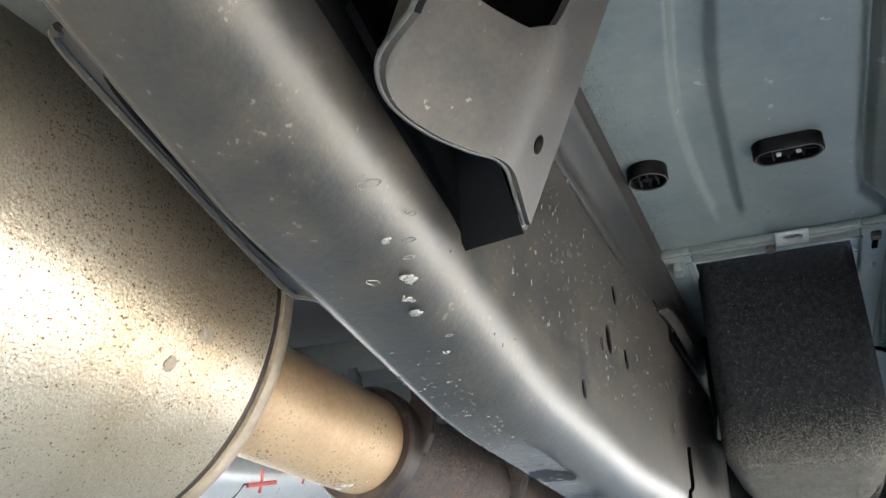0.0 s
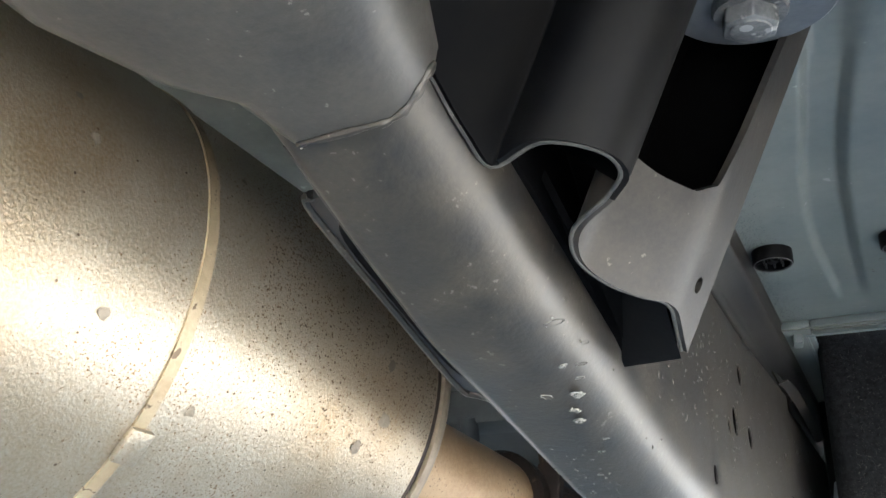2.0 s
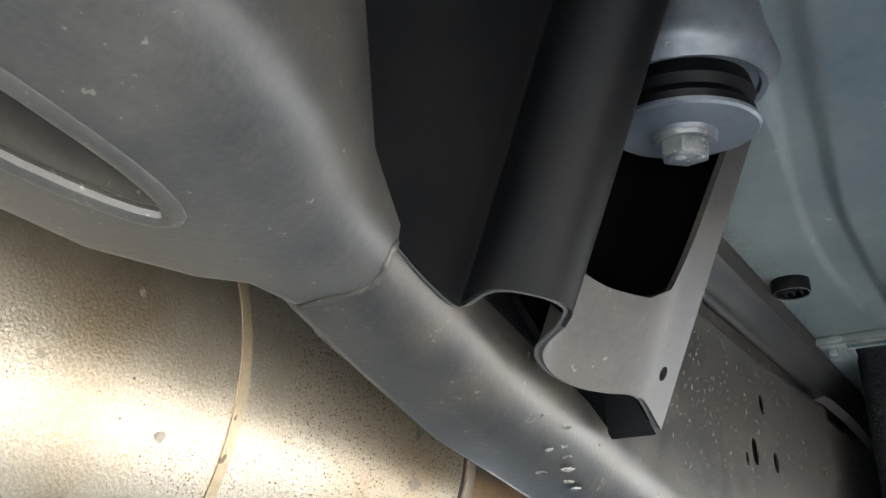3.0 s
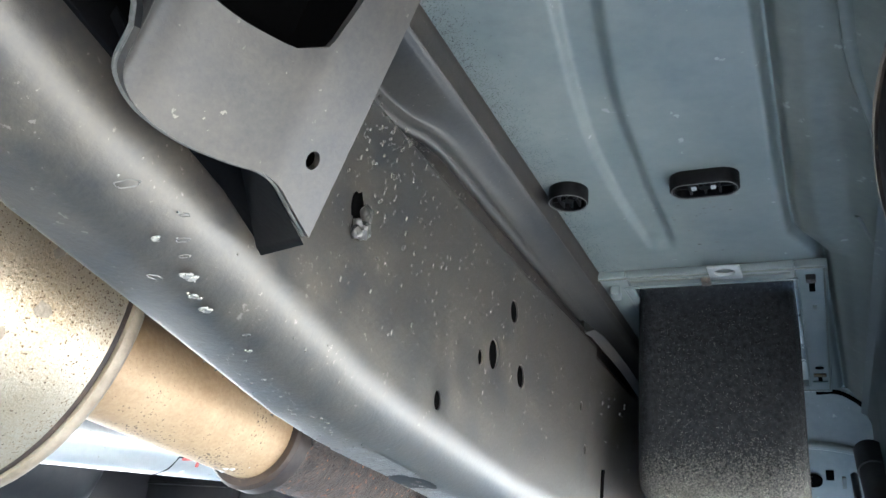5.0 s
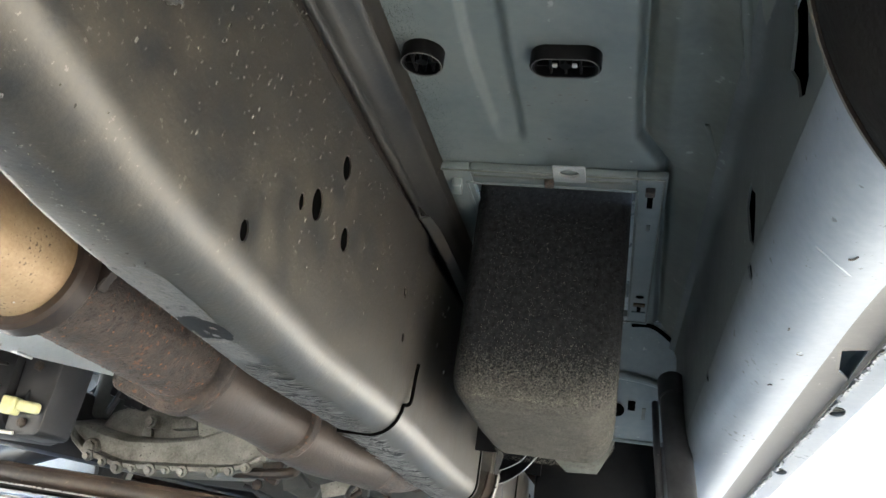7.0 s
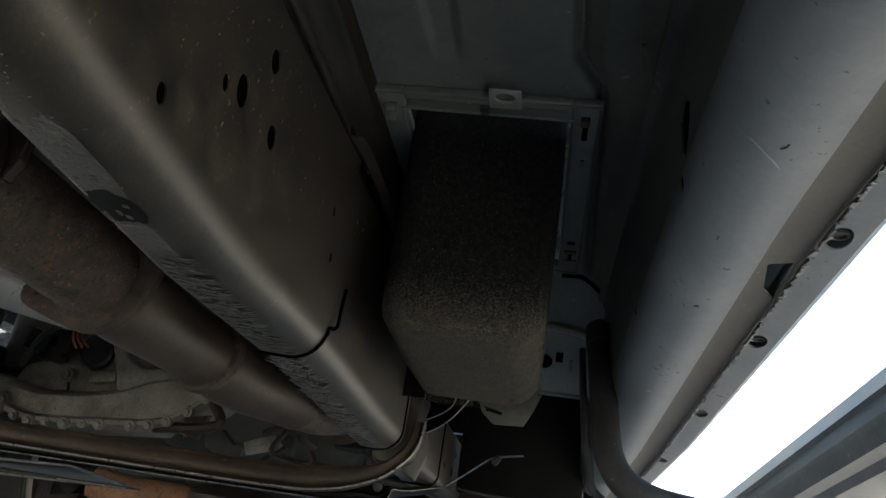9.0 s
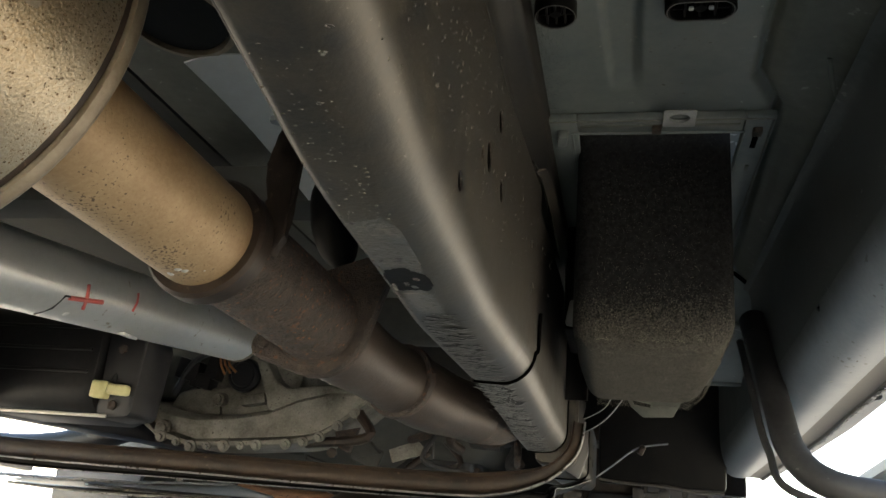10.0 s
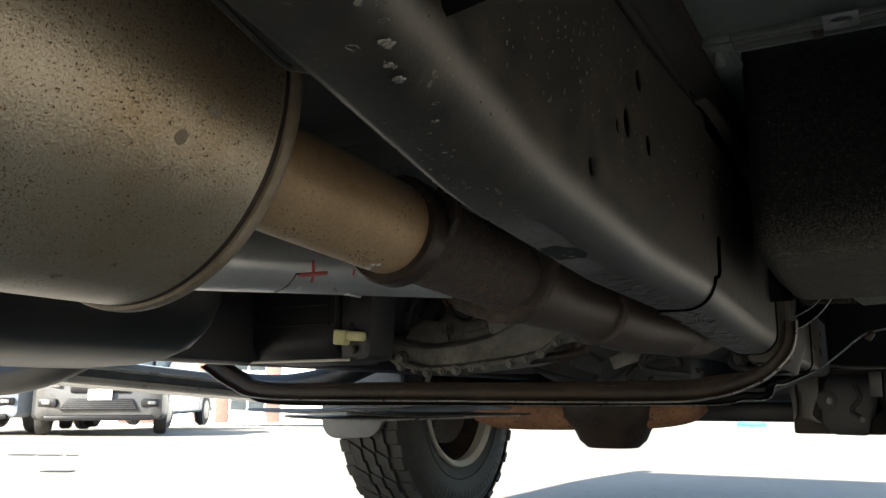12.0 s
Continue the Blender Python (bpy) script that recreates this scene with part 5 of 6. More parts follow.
part("axle_tube", tube([(-1.25, 2.48, 0.384), (0.0, 2.48, 0.39)], 0.03, 20), FRAME_DARK, axle)


# ---- wheel ----
def wheel(at, turn):
    w = thing("wheel_assembly", "black all-terrain tyre with block tread on a steel rim", "wheel", "wheels", at=at)
    R, W = 0.405, 0.112
    prof = [(0.222, -W + 0.012), (0.245, -W), (0.30, -W - 0.009), (0.35, -W - 0.003), (0.378, -W + 0.012), (0.3925, -W + 0.03), (0.395, 0.0), (0.3925, W - 0.03), (0.378, W - 0.012), (0.35, W + 0.003), (0.30, W + 0.009), (0.245, W), (0.222, W - 0.012)]
    bm = bmesh.new()
    n = 72
    loft(bm, [[Vector((h, r * math.cos(2 * math.pi * k / n), r * math.sin(2 * math.pi * k / n))) for k in range(n)] for r, h in prof], True, False)
    tyre = part("tyre", bm, TYRE, w)
    bm = bmesh.new()
    nb = 58
    for j, (h, wd, skew) in enumerate(((-0.089, 0.036, 0.0), (-0.0455, 0.037, 0.55), (0.0, 0.036, 0.55), (0.0455, 0.037, 0.55), (0.089, 0.036, 0.0))):
        drop = 0.006 if j in (0, 4) else 0.0
        for k in range(nb):
            a0, a1 = 2 * math.pi * (k + 0.04 + 0.31 * j) / nb, 2 * math.pi * (k + 0.93 + 0.31 * j) / nb
            sk = skew * 2 * math.pi / nb
            zig = 0.0035 if k % 2 else -0.0035

            def at_tread(u, a, r):
                return bm.verts.new((h + wd * u + zig * (1 if abs(u) < 0.5 or j in (1, 2, 3) else 0), r * math.cos(a + sk * u), r * math.sin(a + sk * u)))
            lowv = [at_tread(u, a, 0.388 - drop) for u, a in ((-0.5, a0), (0.5, a0), (0.5, a1), (-0.5, a1))]
            topv = [at_tread(u * 0.94, a, R - drop * (1.4 if abs(u) else 1)) for u, a in ((-0.5, a0), (0.5, a0), (0.5, a1), (-0.5, a1))]
            bm.faces.new(topv)
            for i in range(4):
                bm.faces.new((lowv[i], lowv[(i + 1) % 4], topv[(i + 1) % 4], topv[i]))
    tb = part("tread", bm, TYRE, tyre, smooth=False)
    tb["kind"] = "stuff"
    bm = bmesh.new()
    for k in range(14):
        a = radians(150 + 8.2 * k)
        for da, dr in ((-0.034, 0.0), (0.034, 0.0)):
            m = Matrix.Rotation(a + da, 4, "X") @ Matrix.Translation((W + 0.0085, 0, 0.315 + dr))
            bmesh.ops.create_cube(bm, size=1.0, matrix=m @ Matrix.Diagonal((0.002, 0.003, 0.036, 1)))
        for dr in (-0.018, 0.018):
            m = Matrix.Rotation(a, 4, "X") @ Matrix.Translation((W + 0.0085, 0, 0.315 + dr))
            bmesh.ops.create_cube(bm, size=1.0, matrix=m @ Matrix.Diagonal((0.002, 0.022, 0.003, 1)))
    lt = part("raised_outline", bm, RUBBER, tyre, "raised outlined bars on the sidewall", smooth=False)
    lt["kind"] = "stuff"
    for r in (0.262, 0.352):
        part("sidewall_ring", lathe([(r - 0.0025, 0.0), (r, 0.003), (r + 0.0025, 0.0)], (W + (0.003 if r < 0.3 else 0.0015), 0, 0), (1, 0, 0), 72), TYRE, tyre)
    n = 48
    bm = bmesh.new()
    loft(bm, [[Vector((h, r * math.cos(2 * math.pi * k / n), r * math.sin(2 * math.pi * k / n))) for k in range(n)] for r, h in [(0.205, 0.105), (0.222, 0.118), (0.225, 0.108), (0.212, 0.10), (0.205, 0.075)]], True, False)
    rim = part("rim", bm, RIM, w, "bare steel rim edge")
    bm = bmesh.new()
    loft(bm, [[Vector((h, r * math.cos(2 * math.pi * k / n), r * math.sin(2 * math.pi * k / n))) for k in range(n)] for r, h in [(0.2048, 0.076), (0.202, 0.05), (0.19, 0.0), (0.19, -0.08), (0.14, -0.09), (0.06, -0.085), (0.0001, -0.085)]], True, False)
    part("barrel", bm, RUST, rim, "rusty dark inside of the rim")
    part("brake_disc", lathe([(0.0, 0.03), (0.15, 0.03), (0.15, 0.05), (0.08, 0.05), (0.07, 0.09), (0.0, 0.09)], (0, 0, 0), (1, 0, 0), 32), RUST, w, "rusty brake disc")
    part("caliper", box((0.05, -0.10, -0.02), (0.07, 0.07, 0.16), 0.012), RUST, w)
    w.matrix_basis = Matrix.Translation(at) @ Matrix.Rotation(radians(turn), 4, "Z")
    return w


w1 = wheel((-1.335, 2.52, 0.372), -2)
copy_thing(w1, Matrix.Translation((0.165, 2.52, 0.372)) @ Matrix.Rotation(radians(176), 4, "Z"))
flap = thing("mud_flap", "grey rounded plastic mud flap behind the far front wheel", "mud flap")
part("flap", slab([(x, 2.10, z) for x, z in hull([(-1.435, 0.305, 0.055), (-1.33, 0.31, 0.055), (-1.45, 0.42, 0.04), (-1.25, 0.42, 0.04)])], (0, 0.02, 0.004), 0.005), FLAPGREY, flap)

# ---- truck body above, closing the place ----
body = thing("truck_body", "blue-grey pickup cab, hood and bed over the chassis", "pickup truck")


def body_loft(name, stations, mat=None):
    """Rounded sections along y: (y, half width, bottom, top)."""
    rings = [[Vector((-0.59 + x, y, z)) for x, z in rounded(-h, h, z0, z1, (0.05, 0.05, 0.12, 0.12))] for y, h, z0, z1 in stations]
    part(name, loft(bmesh.new(), rings), mat or BLUEPAINT, body)


body_loft("cab", [(-0.85, 0.86, 0.80, 1.62), (-0.7, 0.90, 0.79, 1.78), (0.6, 0.90, 0.79, 1.80), (1.3, 0.90, 0.79, 1.55), (1.75, 0.90, 0.79, 1.18)])
body_loft("hood", [(1.76, 0.89, 0.82, 1.17), (2.6, 0.87, 0.86, 1.12), (3.15, 0.80, 0.70, 1.02), (3.30, 0.72, 0.62, 0.92)])
body_loft("bed", [(-2.9, 0.88, 0.60, 1.25), (-2.7, 0.90, 0.62, 1.25), (-0.95, 0.90, 0.64, 1.25), (-0.88, 0.88, 0.64, 1.25)])
# unseen wall behind the camera, added to block light from the rear
part("rear_light_stop", box((-0.59, -2.45, 0.45), (1.7, 0.30, 0.42), 0.03, seg=3), BLACK, body, "unseen rear wall added to block light from behind")
part("front_valance", box((-0.59, 3.02, 0.47), (1.7, 0.16, 0.34), 0.03, seg=3), BLACK, body)
part("wing", box((0.24, 2.5, 0.90), (0.10, 1.5, 0.4), 0.04), BLUEPAINT, body)
part("wing", box((-1.42, 2.5, 0.90), (0.10, 1.5, 0.4), 0.04), BLUEPAINT, body)
part("toe_board", sheet([[Vector((x, y, z)) for y, z in ((1.305, 0.716), (1.33, 0.70), (1.36, 0.64), (1.42, 0.60), (1.50, 0.575), (1.56, 0.60), (1.60, 0.80))] for x in np.linspace(-0.12, 0.175, 12)], 0.002), FLOOR, body, "blue-grey toe board in front of the floor opening")
# black tube that paints the shadow wedge under the arch
part("arch_shadow", tube(smooth_path([(0.094, 1.309, 0.711), (0.123, 1.309, 0.711), (0.151, 1.327, 0.698), (0.171, 1.338, 0.680), (0.175, 1.353, 0.652)], 5), 0.0032, 8), DARKHOLE, body, "black tube for the shadow under the arch")
part("wire_hole", lathe([(0.0, 0.0), (0.013, 0.0), (0.013, 0.003), (0.0, 0.003)], (0.080, 1.408, 0.6055), (0, -0.55, -0.83), 18), DARKHOLE, body, "dark wiring hole")
part("slot", box((0.103, 1.400, 0.6115), (0.011, 0.018, 0.004), 0.001, (-34, 0, 0)), DARKHOLE, body, "small dark slot")
part("slot", box((0.1215, 1.415, 0.604), (0.006, 0.026, 0.003), 0.001, (-30, 0, 0)), FLOOR_OLIVE, body)
part("toe_ridge", tube(smooth_path([(-0.02, 1.362, 0.637), (0.05, 1.356, 0.645), (0.10, 1.356, 0.645), (0.15, 1.362, 0.636), (0.172, 1.38, 0.622)], 5), 0.006, 10), FLOOR, body, "pressed ridge of the toe board")
part("toe_lip", tube([(-0.1, 1.50, 0.5745), (0.172, 1.50, 0.5745)], 0.004, 8), FLOOR, body)
flap = part("toe_flange", slab([(-0.030, 1.50, 0.578), (0.085, 1.50, 0.578), (0.073, 1.50, 0.545), (0.058, 1.50, 0.516), (0.010, 1.50, 0.513), (-0.010, 1.50, 0.530)], (0, 0.004, 0), 0.0012), FLOOR_OLIVE, body, "pale olive flange with a slot below the toe board")
cut(flap, [slab([(-0.008, 1.48, 0.541), (0.022, 1.48, 0.535), (0.022, 1.48, 0.529), (-0.004, 1.48, 0.533)], (0, 0.05, 0))])
# made-up panel that closes a bright leak above the front rail
part("leak_panel", box((-0.125, 1.79, 0.665), (0.14, 0.010, 0.27), 0.002), PLATE_BLACK, body, "black panel added above the front rail to stop light")
part("dash_wall", box((-0.59, 1.66, 0.86), (1.8, 0.06, 0.42), 0.02), UNDERSEAL, body)
part("dust_shield", box((0.055, 1.835, 0.60), (0.25, 0.02, 0.36), 0.008, (12, 0, 0)), MATTE_BLACK, body)
part("shield_edge", tube(smooth_path([(-0.068, 1.862, 0.432), (-0.02, 1.862, 0.427), (0.07, 1.862, 0.425), (0.12, 1.862, 0.418), (0.175, 1.862, 0.420)], 6), 0.003, 8), GUSSET, body, "rolled paler lower edge of the shield")
for x in (0.010, 0.062):
    part("shield_tab", box((x, 1.90, 0.395), (0.022, 0.006, 0.05), 0.002), FRAME_DARK, body, "blue-grey tab under the shield")
part("inner_arch", box((0.02, 2.36, 0.44), (0.42, 0.02, 0.32), 0.006), BAR, body, "brown grimy panel behind the shield")
# made-up plate that hides the bright outside between shield and sill
part("arch_filler", box((0.20, 1.97, 0.60), (0.07, 0.02, 0.36), 0.006, (12, 0, 0)), PLATE_BLACK, body, "black plate added to close a bright gap by the arch")
part("left_floor", box((-1.04, 0.40, 0.745), (1.05, 2.4, 0.03), 0.0), UNDERSEAL, body)
part("tunnel_floor", box((-0.3175, 0.40, 0.745), (0.385, 2.4, 0.03), 0.0), FLOOR_OLIVE, body, "grey-green floor above the exhaust")
part("left_sill", box((-1.42, 0.5, 0.63), (0.12, 2.4, 0.2), 0.03), SILL, body)

# ---- slotted plate and hanger beside the rail ----
plate = thing("slotted_plate", "grey slotted steel plate on the inner side of the rail", "bracket")
pl = part("plate", slab([(-0.160, 0.162, 0.552), (-0.190, 0.166, 0.555), (-0.1925, 0.174, 0.554), (-0.1935, 0.302, 0.5175), (-0.187, 0.310, 0.515), (-0.160, 0.312, 0.510)], (0, 0, 0.004)), FRAME_DARK, plate)
cutp = []
for k in range(24):
    a = 2 * math.pi * k / 24
    t = 0.5 + 0.5 * math.copysign(abs(math.cos(a)) ** 0.35, math.cos(a))
    y = 0.178 + 0.120 * t
    cutp.append(Vector((-0.1790 + 0.0112 * math.sin(a), y, 0.49)))
cut(pl, [loft(bmesh.new(), [cutp, [p + Vector((0, 0, 0.1)) for p in cutp]])])
# added black sheet that paints the shade behind the slot
part("slot_backing", slab([(-0.160, 0.160, 0.566), (-0.190, 0.166, 0.567), (-0.1915, 0.300, 0.530), (-0.186, 0.308, 0.528), (-0.160, 0.310, 0.524)], (0, 0, 0.003)), DARKHOLE, plate, "near-black backing sheet, shade for the slot")
part("lip", tube(smooth_path([(-0.187, 0.165, 0.556), (-0.1925, 0.174, 0.554), (-0.193, 0.24, 0.535), (-0.1935, 0.302, 0.518), (-0.187, 0.311, 0.515), (-0.17, 0.312, 0.510)], 5), 0.0022, 8), FRAME, plate, "rounded pale lip of the slot")

hang = thing("exhaust_hanger", "dark rusty exhaust hanger with a rubber block", "hanger")
part("hanger_plate", crusty(slab([(-0.276, 0.612, 0.600), (-0.268, 0.612, 0.600), (-0.266, 0.612, 0.582), (-0.258, 0.612, 0.572), (-0.260, 0.612, 0.536), (-0.262, 0.612, 0.512), (-0.270, 0.612, 0.495), (-0.286, 0.612, 0.520), (-0.280, 0.612, 0.540), (-0.284, 0.612, 0.566), (-0.281, 0.612, 0.582)], (0, 0.009, 0), 0.002), 0.0008, 6), BAR, hang, "crusted dark hanger strap")
part("hanger_rod", tube(smooth_path([(-0.272, 0.616, 0.595), (-0.274, 0.62, 0.64), (-0.285, 0.63, 0.72)], 5), 0.006, 10), BAR, hang)
part("rubber_block", tube(smooth_path([(-0.323, 0.82, 0.650), (-0.312, 0.82, 0.618), (-0.302, 0.82, 0.585), (-0.290, 0.82, 0.552)], 4), [0.006, 0.011, 0.016, 0.019, 0.021, 0.022, 0.023, 0.023, 0.022, 0.021, 0.019, 0.015, 0.008], 18), MATTE_BLACK, hang, "black oval rubber block")

shield = thing("heat_shield", "pale grey aluminium heat shield above the exhaust", "heat shield")
part("shield_bolt", hexagon((-0.325, 0.70, 0.653), (0, 0, -1), 0.007, 0.005), ZINC, shield)
part("shield_sheet", sheet([[Vector((x, y, 0.655 + 0.006 * math.sin(11 * y) - 0.004 * ((x + 0.325) / 0.03) ** 2)) for x in np.linspace(-0.362, -0.292, 8)] for y in np.linspace(0.60, 0.88, 12)], 0.0012), SHIELD, shield)
cup = thing("rubber_mount", "black round rubber mount in a tan steel ring", "mount")
part("rubber", lathe([(0.0, 0.0), (0.036, 0.0), (0.040, 0.01), (0.040, 0.05), (0.0, 0.05)], (-0.347, 0.560, 0.662), (0, 0.12, 1), 28), MATTE_BLACK, cup)
part("ring", lathe([(0.0385, -0.003), (0.043, -0.002), (0.0445, 0.003), (0.043, 0.016), (0.039, 0.016)], (-0.347, 0.560, 0.662), (0, 0.12, 1), 28), TAN_DARK, cup, "pale steel ring")
beam = thing("tunnel_beam", "dark steel beam across the transmission tunnel", "cross member")
part("beam", box((-0.55, 0.93, 0.675), (0.62, 0.07, 0.05), 0.012), UNDERSEAL, beam)
part("bolt_boss", lathe([(0.0, 0), (0.012, 0.0), (0.012, 0.03)], (-0.50, 0.90, 0.66), (0, 0.3, -1), 14), UNDERSEAL, beam)

# ---- engine bay ----
engine = thing("engine", "dark oily engine block and sump behind the front axle", "engine")
part("block", box((-0.62, 2.55, 0.72), (0.55, 0.7, 0.5), 0.05, seg=3), UNDERSEAL, engine)
part("sump", box((-0.60, 2.5, 0.44), (0.42, 0.5, 0.16), 0.04, seg=3), FRAME_DARK, engine)
part("side_cover", box((-0.98, 2.25, 0.62), (0.4, 0.25, 0.36), 0.04), UNDERSEAL, engine)
part("exhaust_manifold", tube(smooth_path([(-0.25, 1.55, 0.50), (-0.30, 1.8, 0.56), (-0.34, 2.1, 0.66)], 5), 0.05, 18), RUST, engine)
part("bell_housing", lathe([(0.0, 0), (0.13, 0.0), (0.15, 0.05), (0.19, 0.22), (0.2, 0.26), (0.0, 0.26)], (-0.72, 1.98, 0.60), (0, 1, 0), 28), UNDERSEAL, engine)
rng = random.Random(5)
for k in range(26):
    x, y = rng.uniform(-1.25, -0.25), rng.uniform(1.75, 2.15)
    z = rng.uniform(0.43, 0.62)
    if k % 3 == 0:
        part("hose", tube(smooth_path([(x, y, z), (x + rng.uniform(-0.15, 0.15), y + 0.05, z + rng.uniform(-0.03, 0.05)), (x + rng.uniform(-0.3, 0.3), y + 0.1, z + rng.uniform(0.0, 0.12))], 5), rng.uniform(0.006, 0.014), 10), RUBBER, engine)
    else:
        part("bracket", box((x, y, z + 0.02), (rng.uniform(0.03, 0.10), rng.uniform(0.02, 0.06), rng.uniform(0.02, 0.06)), 0.006, (rng.uniform(-25, 25), rng.uniform(-30, 30), rng.uniform(-40, 40))), rng.choice((FRAME_DARK, RUST, UNDERSEAL, UNDERSEAL)), engine)
for k in range(22):
    x, y, z = rng.uniform(-0.58, -0.18), rng.uniform(1.62, 1.95), rng.uniform(0.405, 0.50)
    if k % 3 == 0:
        part("small_pipe", tube(smooth_path([(x, y, z + 0.05), (x + rng.uniform(-0.05, 0.05), y - 0.02, z), (x + rng.uniform(-0.14, 0.14), y + 0.03, z - 0.015)], 5), rng.uniform(0.004, 0.011), 10), rng.choice((RUBBER, RUST, BAR, BAR)), engine)
    elif k % 3 == 1:
        part("bolt", hexagon((x, y, z), (rng.uniform(-0.5, 0.5), -1, rng.uniform(-0.6, 0.2)), rng.uniform(0.006, 0.012), 0.016), rng.choice((BAR, RUST, UNDERSEAL)), engine)
    else:
        part("bracket", slab([(x, y, z), (x + rng.uniform(0.02, 0.06), y, z + rng.uniform(-0.01, 0.02)), (x + rng.uniform(0.02, 0.05), y, z + 0.04), (x - 0.01, y, z + 0.03)], (0, 0.02, 0.004), 0.002), rng.choice((BAR, UNDERSEAL, RUST)), engine)
sub = thing("subframe", "dark steel front subframe with rusty patches", "subframe")
part("rear_beam", box((-0.55, 2.62, 0.330), (1.50, 0.06, 0.056), 0.01, (0, 0, 0)), FRAME_DARK, sub)
part("under_tray", box((-1.10, 1.92, 0.338), (0.50, 0.3, 0.006), 0.002, (-3, -3, 4)), ZINC, sub, "scuffed grey under-tray")
for k, (x, y, z, sx, sy, tilt) in enumerate(((-1.12, 1.60, 0.336, 0.40, 0.16, 2), (-0.90, 1.74, 0.326, 0.46, 0.20, -3), (-1.02, 1.68, 0.318, 0.52, 0.14, 3))):
    outline = [(x + sx / 2 * math.copysign(abs(math.cos(a)) ** 0.7, math.cos(a)), y + sy / 2 * math.copysign(abs(math.sin(a)) ** 0.8, math.sin(a))) for a in (2 * math.pi * i / 26 for i in range(26))]
    tray = part("under_tray", slab([(px, py, z + 0.02 * math.sin(radians(tilt)) * (px - x) / 0.2 + 0.006 * abs(px - x) / 0.2) for px, py in outline], (0, 0, 0.004), 0.001), FRAME_DARK if k else ZINC, sub, "thin scuffed under-tray")
    part("tray_edge", tube([(px, py, z + 0.02 * math.sin(radians(tilt)) * (px - x) / 0.2 + 0.006 * abs(px - x) / 0.2) for px, py in outline[13:]], 0.002, 6), CHROME, tray, "bright worn edge")
part("front_beam", box((-0.59, 2.75, 0.40), (1.35, 0.10, 0.12), 0.02), FRAME_DARK, sub)
part("left_rail", box((-1.05, 1.9, 0.50), (0.07, 2.9, 0.14), 0.015), FRAME_DARK, sub)
ctl = thing("control_arm", "black steel lower control arm with a bolted bush", "control arm")
part("arm_plate", slab([(-0.121, 2.28, 0.318), (-0.117, 2.28, 0.300), (-0.108, 2.28, 0.296), (-0.104, 2.28, 0.286), (-0.089, 2.28, 0.281), (-0.022, 2.28, 0.280), (-0.015, 2.28, 0.286), (-0.011, 2.28, 0.315), (0.0, 2.28, 0.325), (0.02, 2.28, 0.42), (-0.10, 2.28, 0.425), (-0.118, 2.28, 0.38)], (0, 0.06, 0), 0.006), FRAME_DARK, ctl, "black arm housing with an uneven lower edge")
part("bush", lathe([(0.0, -0.02), (0.020, -0.02), (0.024, -0.014), (0.024, 0.004), (0.017, 0.006), (0.0, 0.006)], (-0.105, 2.275, 0.362), (0.25, -1, 0), 20), RUBBER, ctl)
part("bolt", hexagon((-0.100, 2.252, 0.362), (0.25, -1, 0), 0.009, 0.016), BOLT, ctl)
part("small_bolt", hexagon((-0.029, 2.276, 0.318), (0, -1, 0), 0.008, 0.010), BOLT, ctl)
part("hose_loop", tube(smooth_path([(-0.040, 2.26, 0.40), (-0.030, 2.25, 0.37), (-0.050, 2.25, 0.34), (-0.035, 2.26, 0.325)], 6), 0.005, 10), RUBBER, ctl)
part("arm", tube(smooth_path([(-0.05, 2.33, 0.36), (0.02, 2.40, 0.34), (0.10, 2.5, 0.33)], 4), 0.03, 16), FRAME_DARK, ctl)

# ---- hoses near the right wheel arch ----
hose = thing("rubber_hose", "thick black rubber drain hose beside the sill", "hose")
part("hose", tube(smooth_path([(0.1515, 1.257, 0.617), (0.1525, 1.238, 0.596), (0.156, 1.20, 0.55), (0.162, 1.165, 0.49), (0.170, 1.135, 0.437), (0.196, 1.115, 0.405), (0.25, 1.11, 0.392), (0.36, 1.11, 0.388), (0.50, 1.11, 0.40)], 8), 0.0168, 20), RUBBER, hose)
part("collar", tube([(0.1512, 1.262, 0.622), (0.1528, 1.232, 0.590)], 0.0184, 20), RUBBER, hose)
vent = thing("vent_tube", "thin black rubber vent tube beside the drain hose", "hose")
part("tube", tube(smooth_path([(0.1310, 1.245, 0.588), (0.1325, 1.215, 0.555), (0.1365, 1.175, 0.500), (0.1450, 1.135, 0.435), (0.175, 1.11, 0.385), (0.36, 1.09, 0.358), (0.50, 1.10, 0.39)], 8), 0.0046, 12), RUBBER, vent)
for k, (x, z) in enumerate(((-0.060, 0.02), (-0.040, 0.0))):
    w = thing("brake_line_guard", "thin black rubber guard with a pale edge", "guard", "rubber guards by the rail")
    path = smooth_path([(-0.098, 1.385, 0.468 + z), (-0.075, 1.38, 0.472 + z), (-0.045, 1.37, 0.492 + z), (-0.025 + x + 0.05, 1.36, 0.53 + z)], 6)
    part("guard", sheet([[p for p in path], [p + Vector((0.0, 0.012, 0.07)) for p in path], [p + Vector((0.004, 0.02, 0.17)) for p in path]], 0.002), MATTE_BLACK, w)
    part("edge", tube(path, 0.0009, 6), TABGREY, w, "pale bare edge")
ln = thing("brake_line", "thin steel brake line", "brake line")
part("line", tube(smooth_path([(-0.072, 1.70, 0.422), (-0.04, 1.70, 0.447), (0.0, 1.70, 0.479), (0.03, 1.70, 0.488), (0.06, 1.70, 0.493)], 5), 0.0016, 8), ZINC, ln)
part("line_clip", box((0.012, 1.695, 0.478), (0.012, 0.012, 0.018), 0.003, (0, 30, 0)), BAR, ln, "small steel clip")
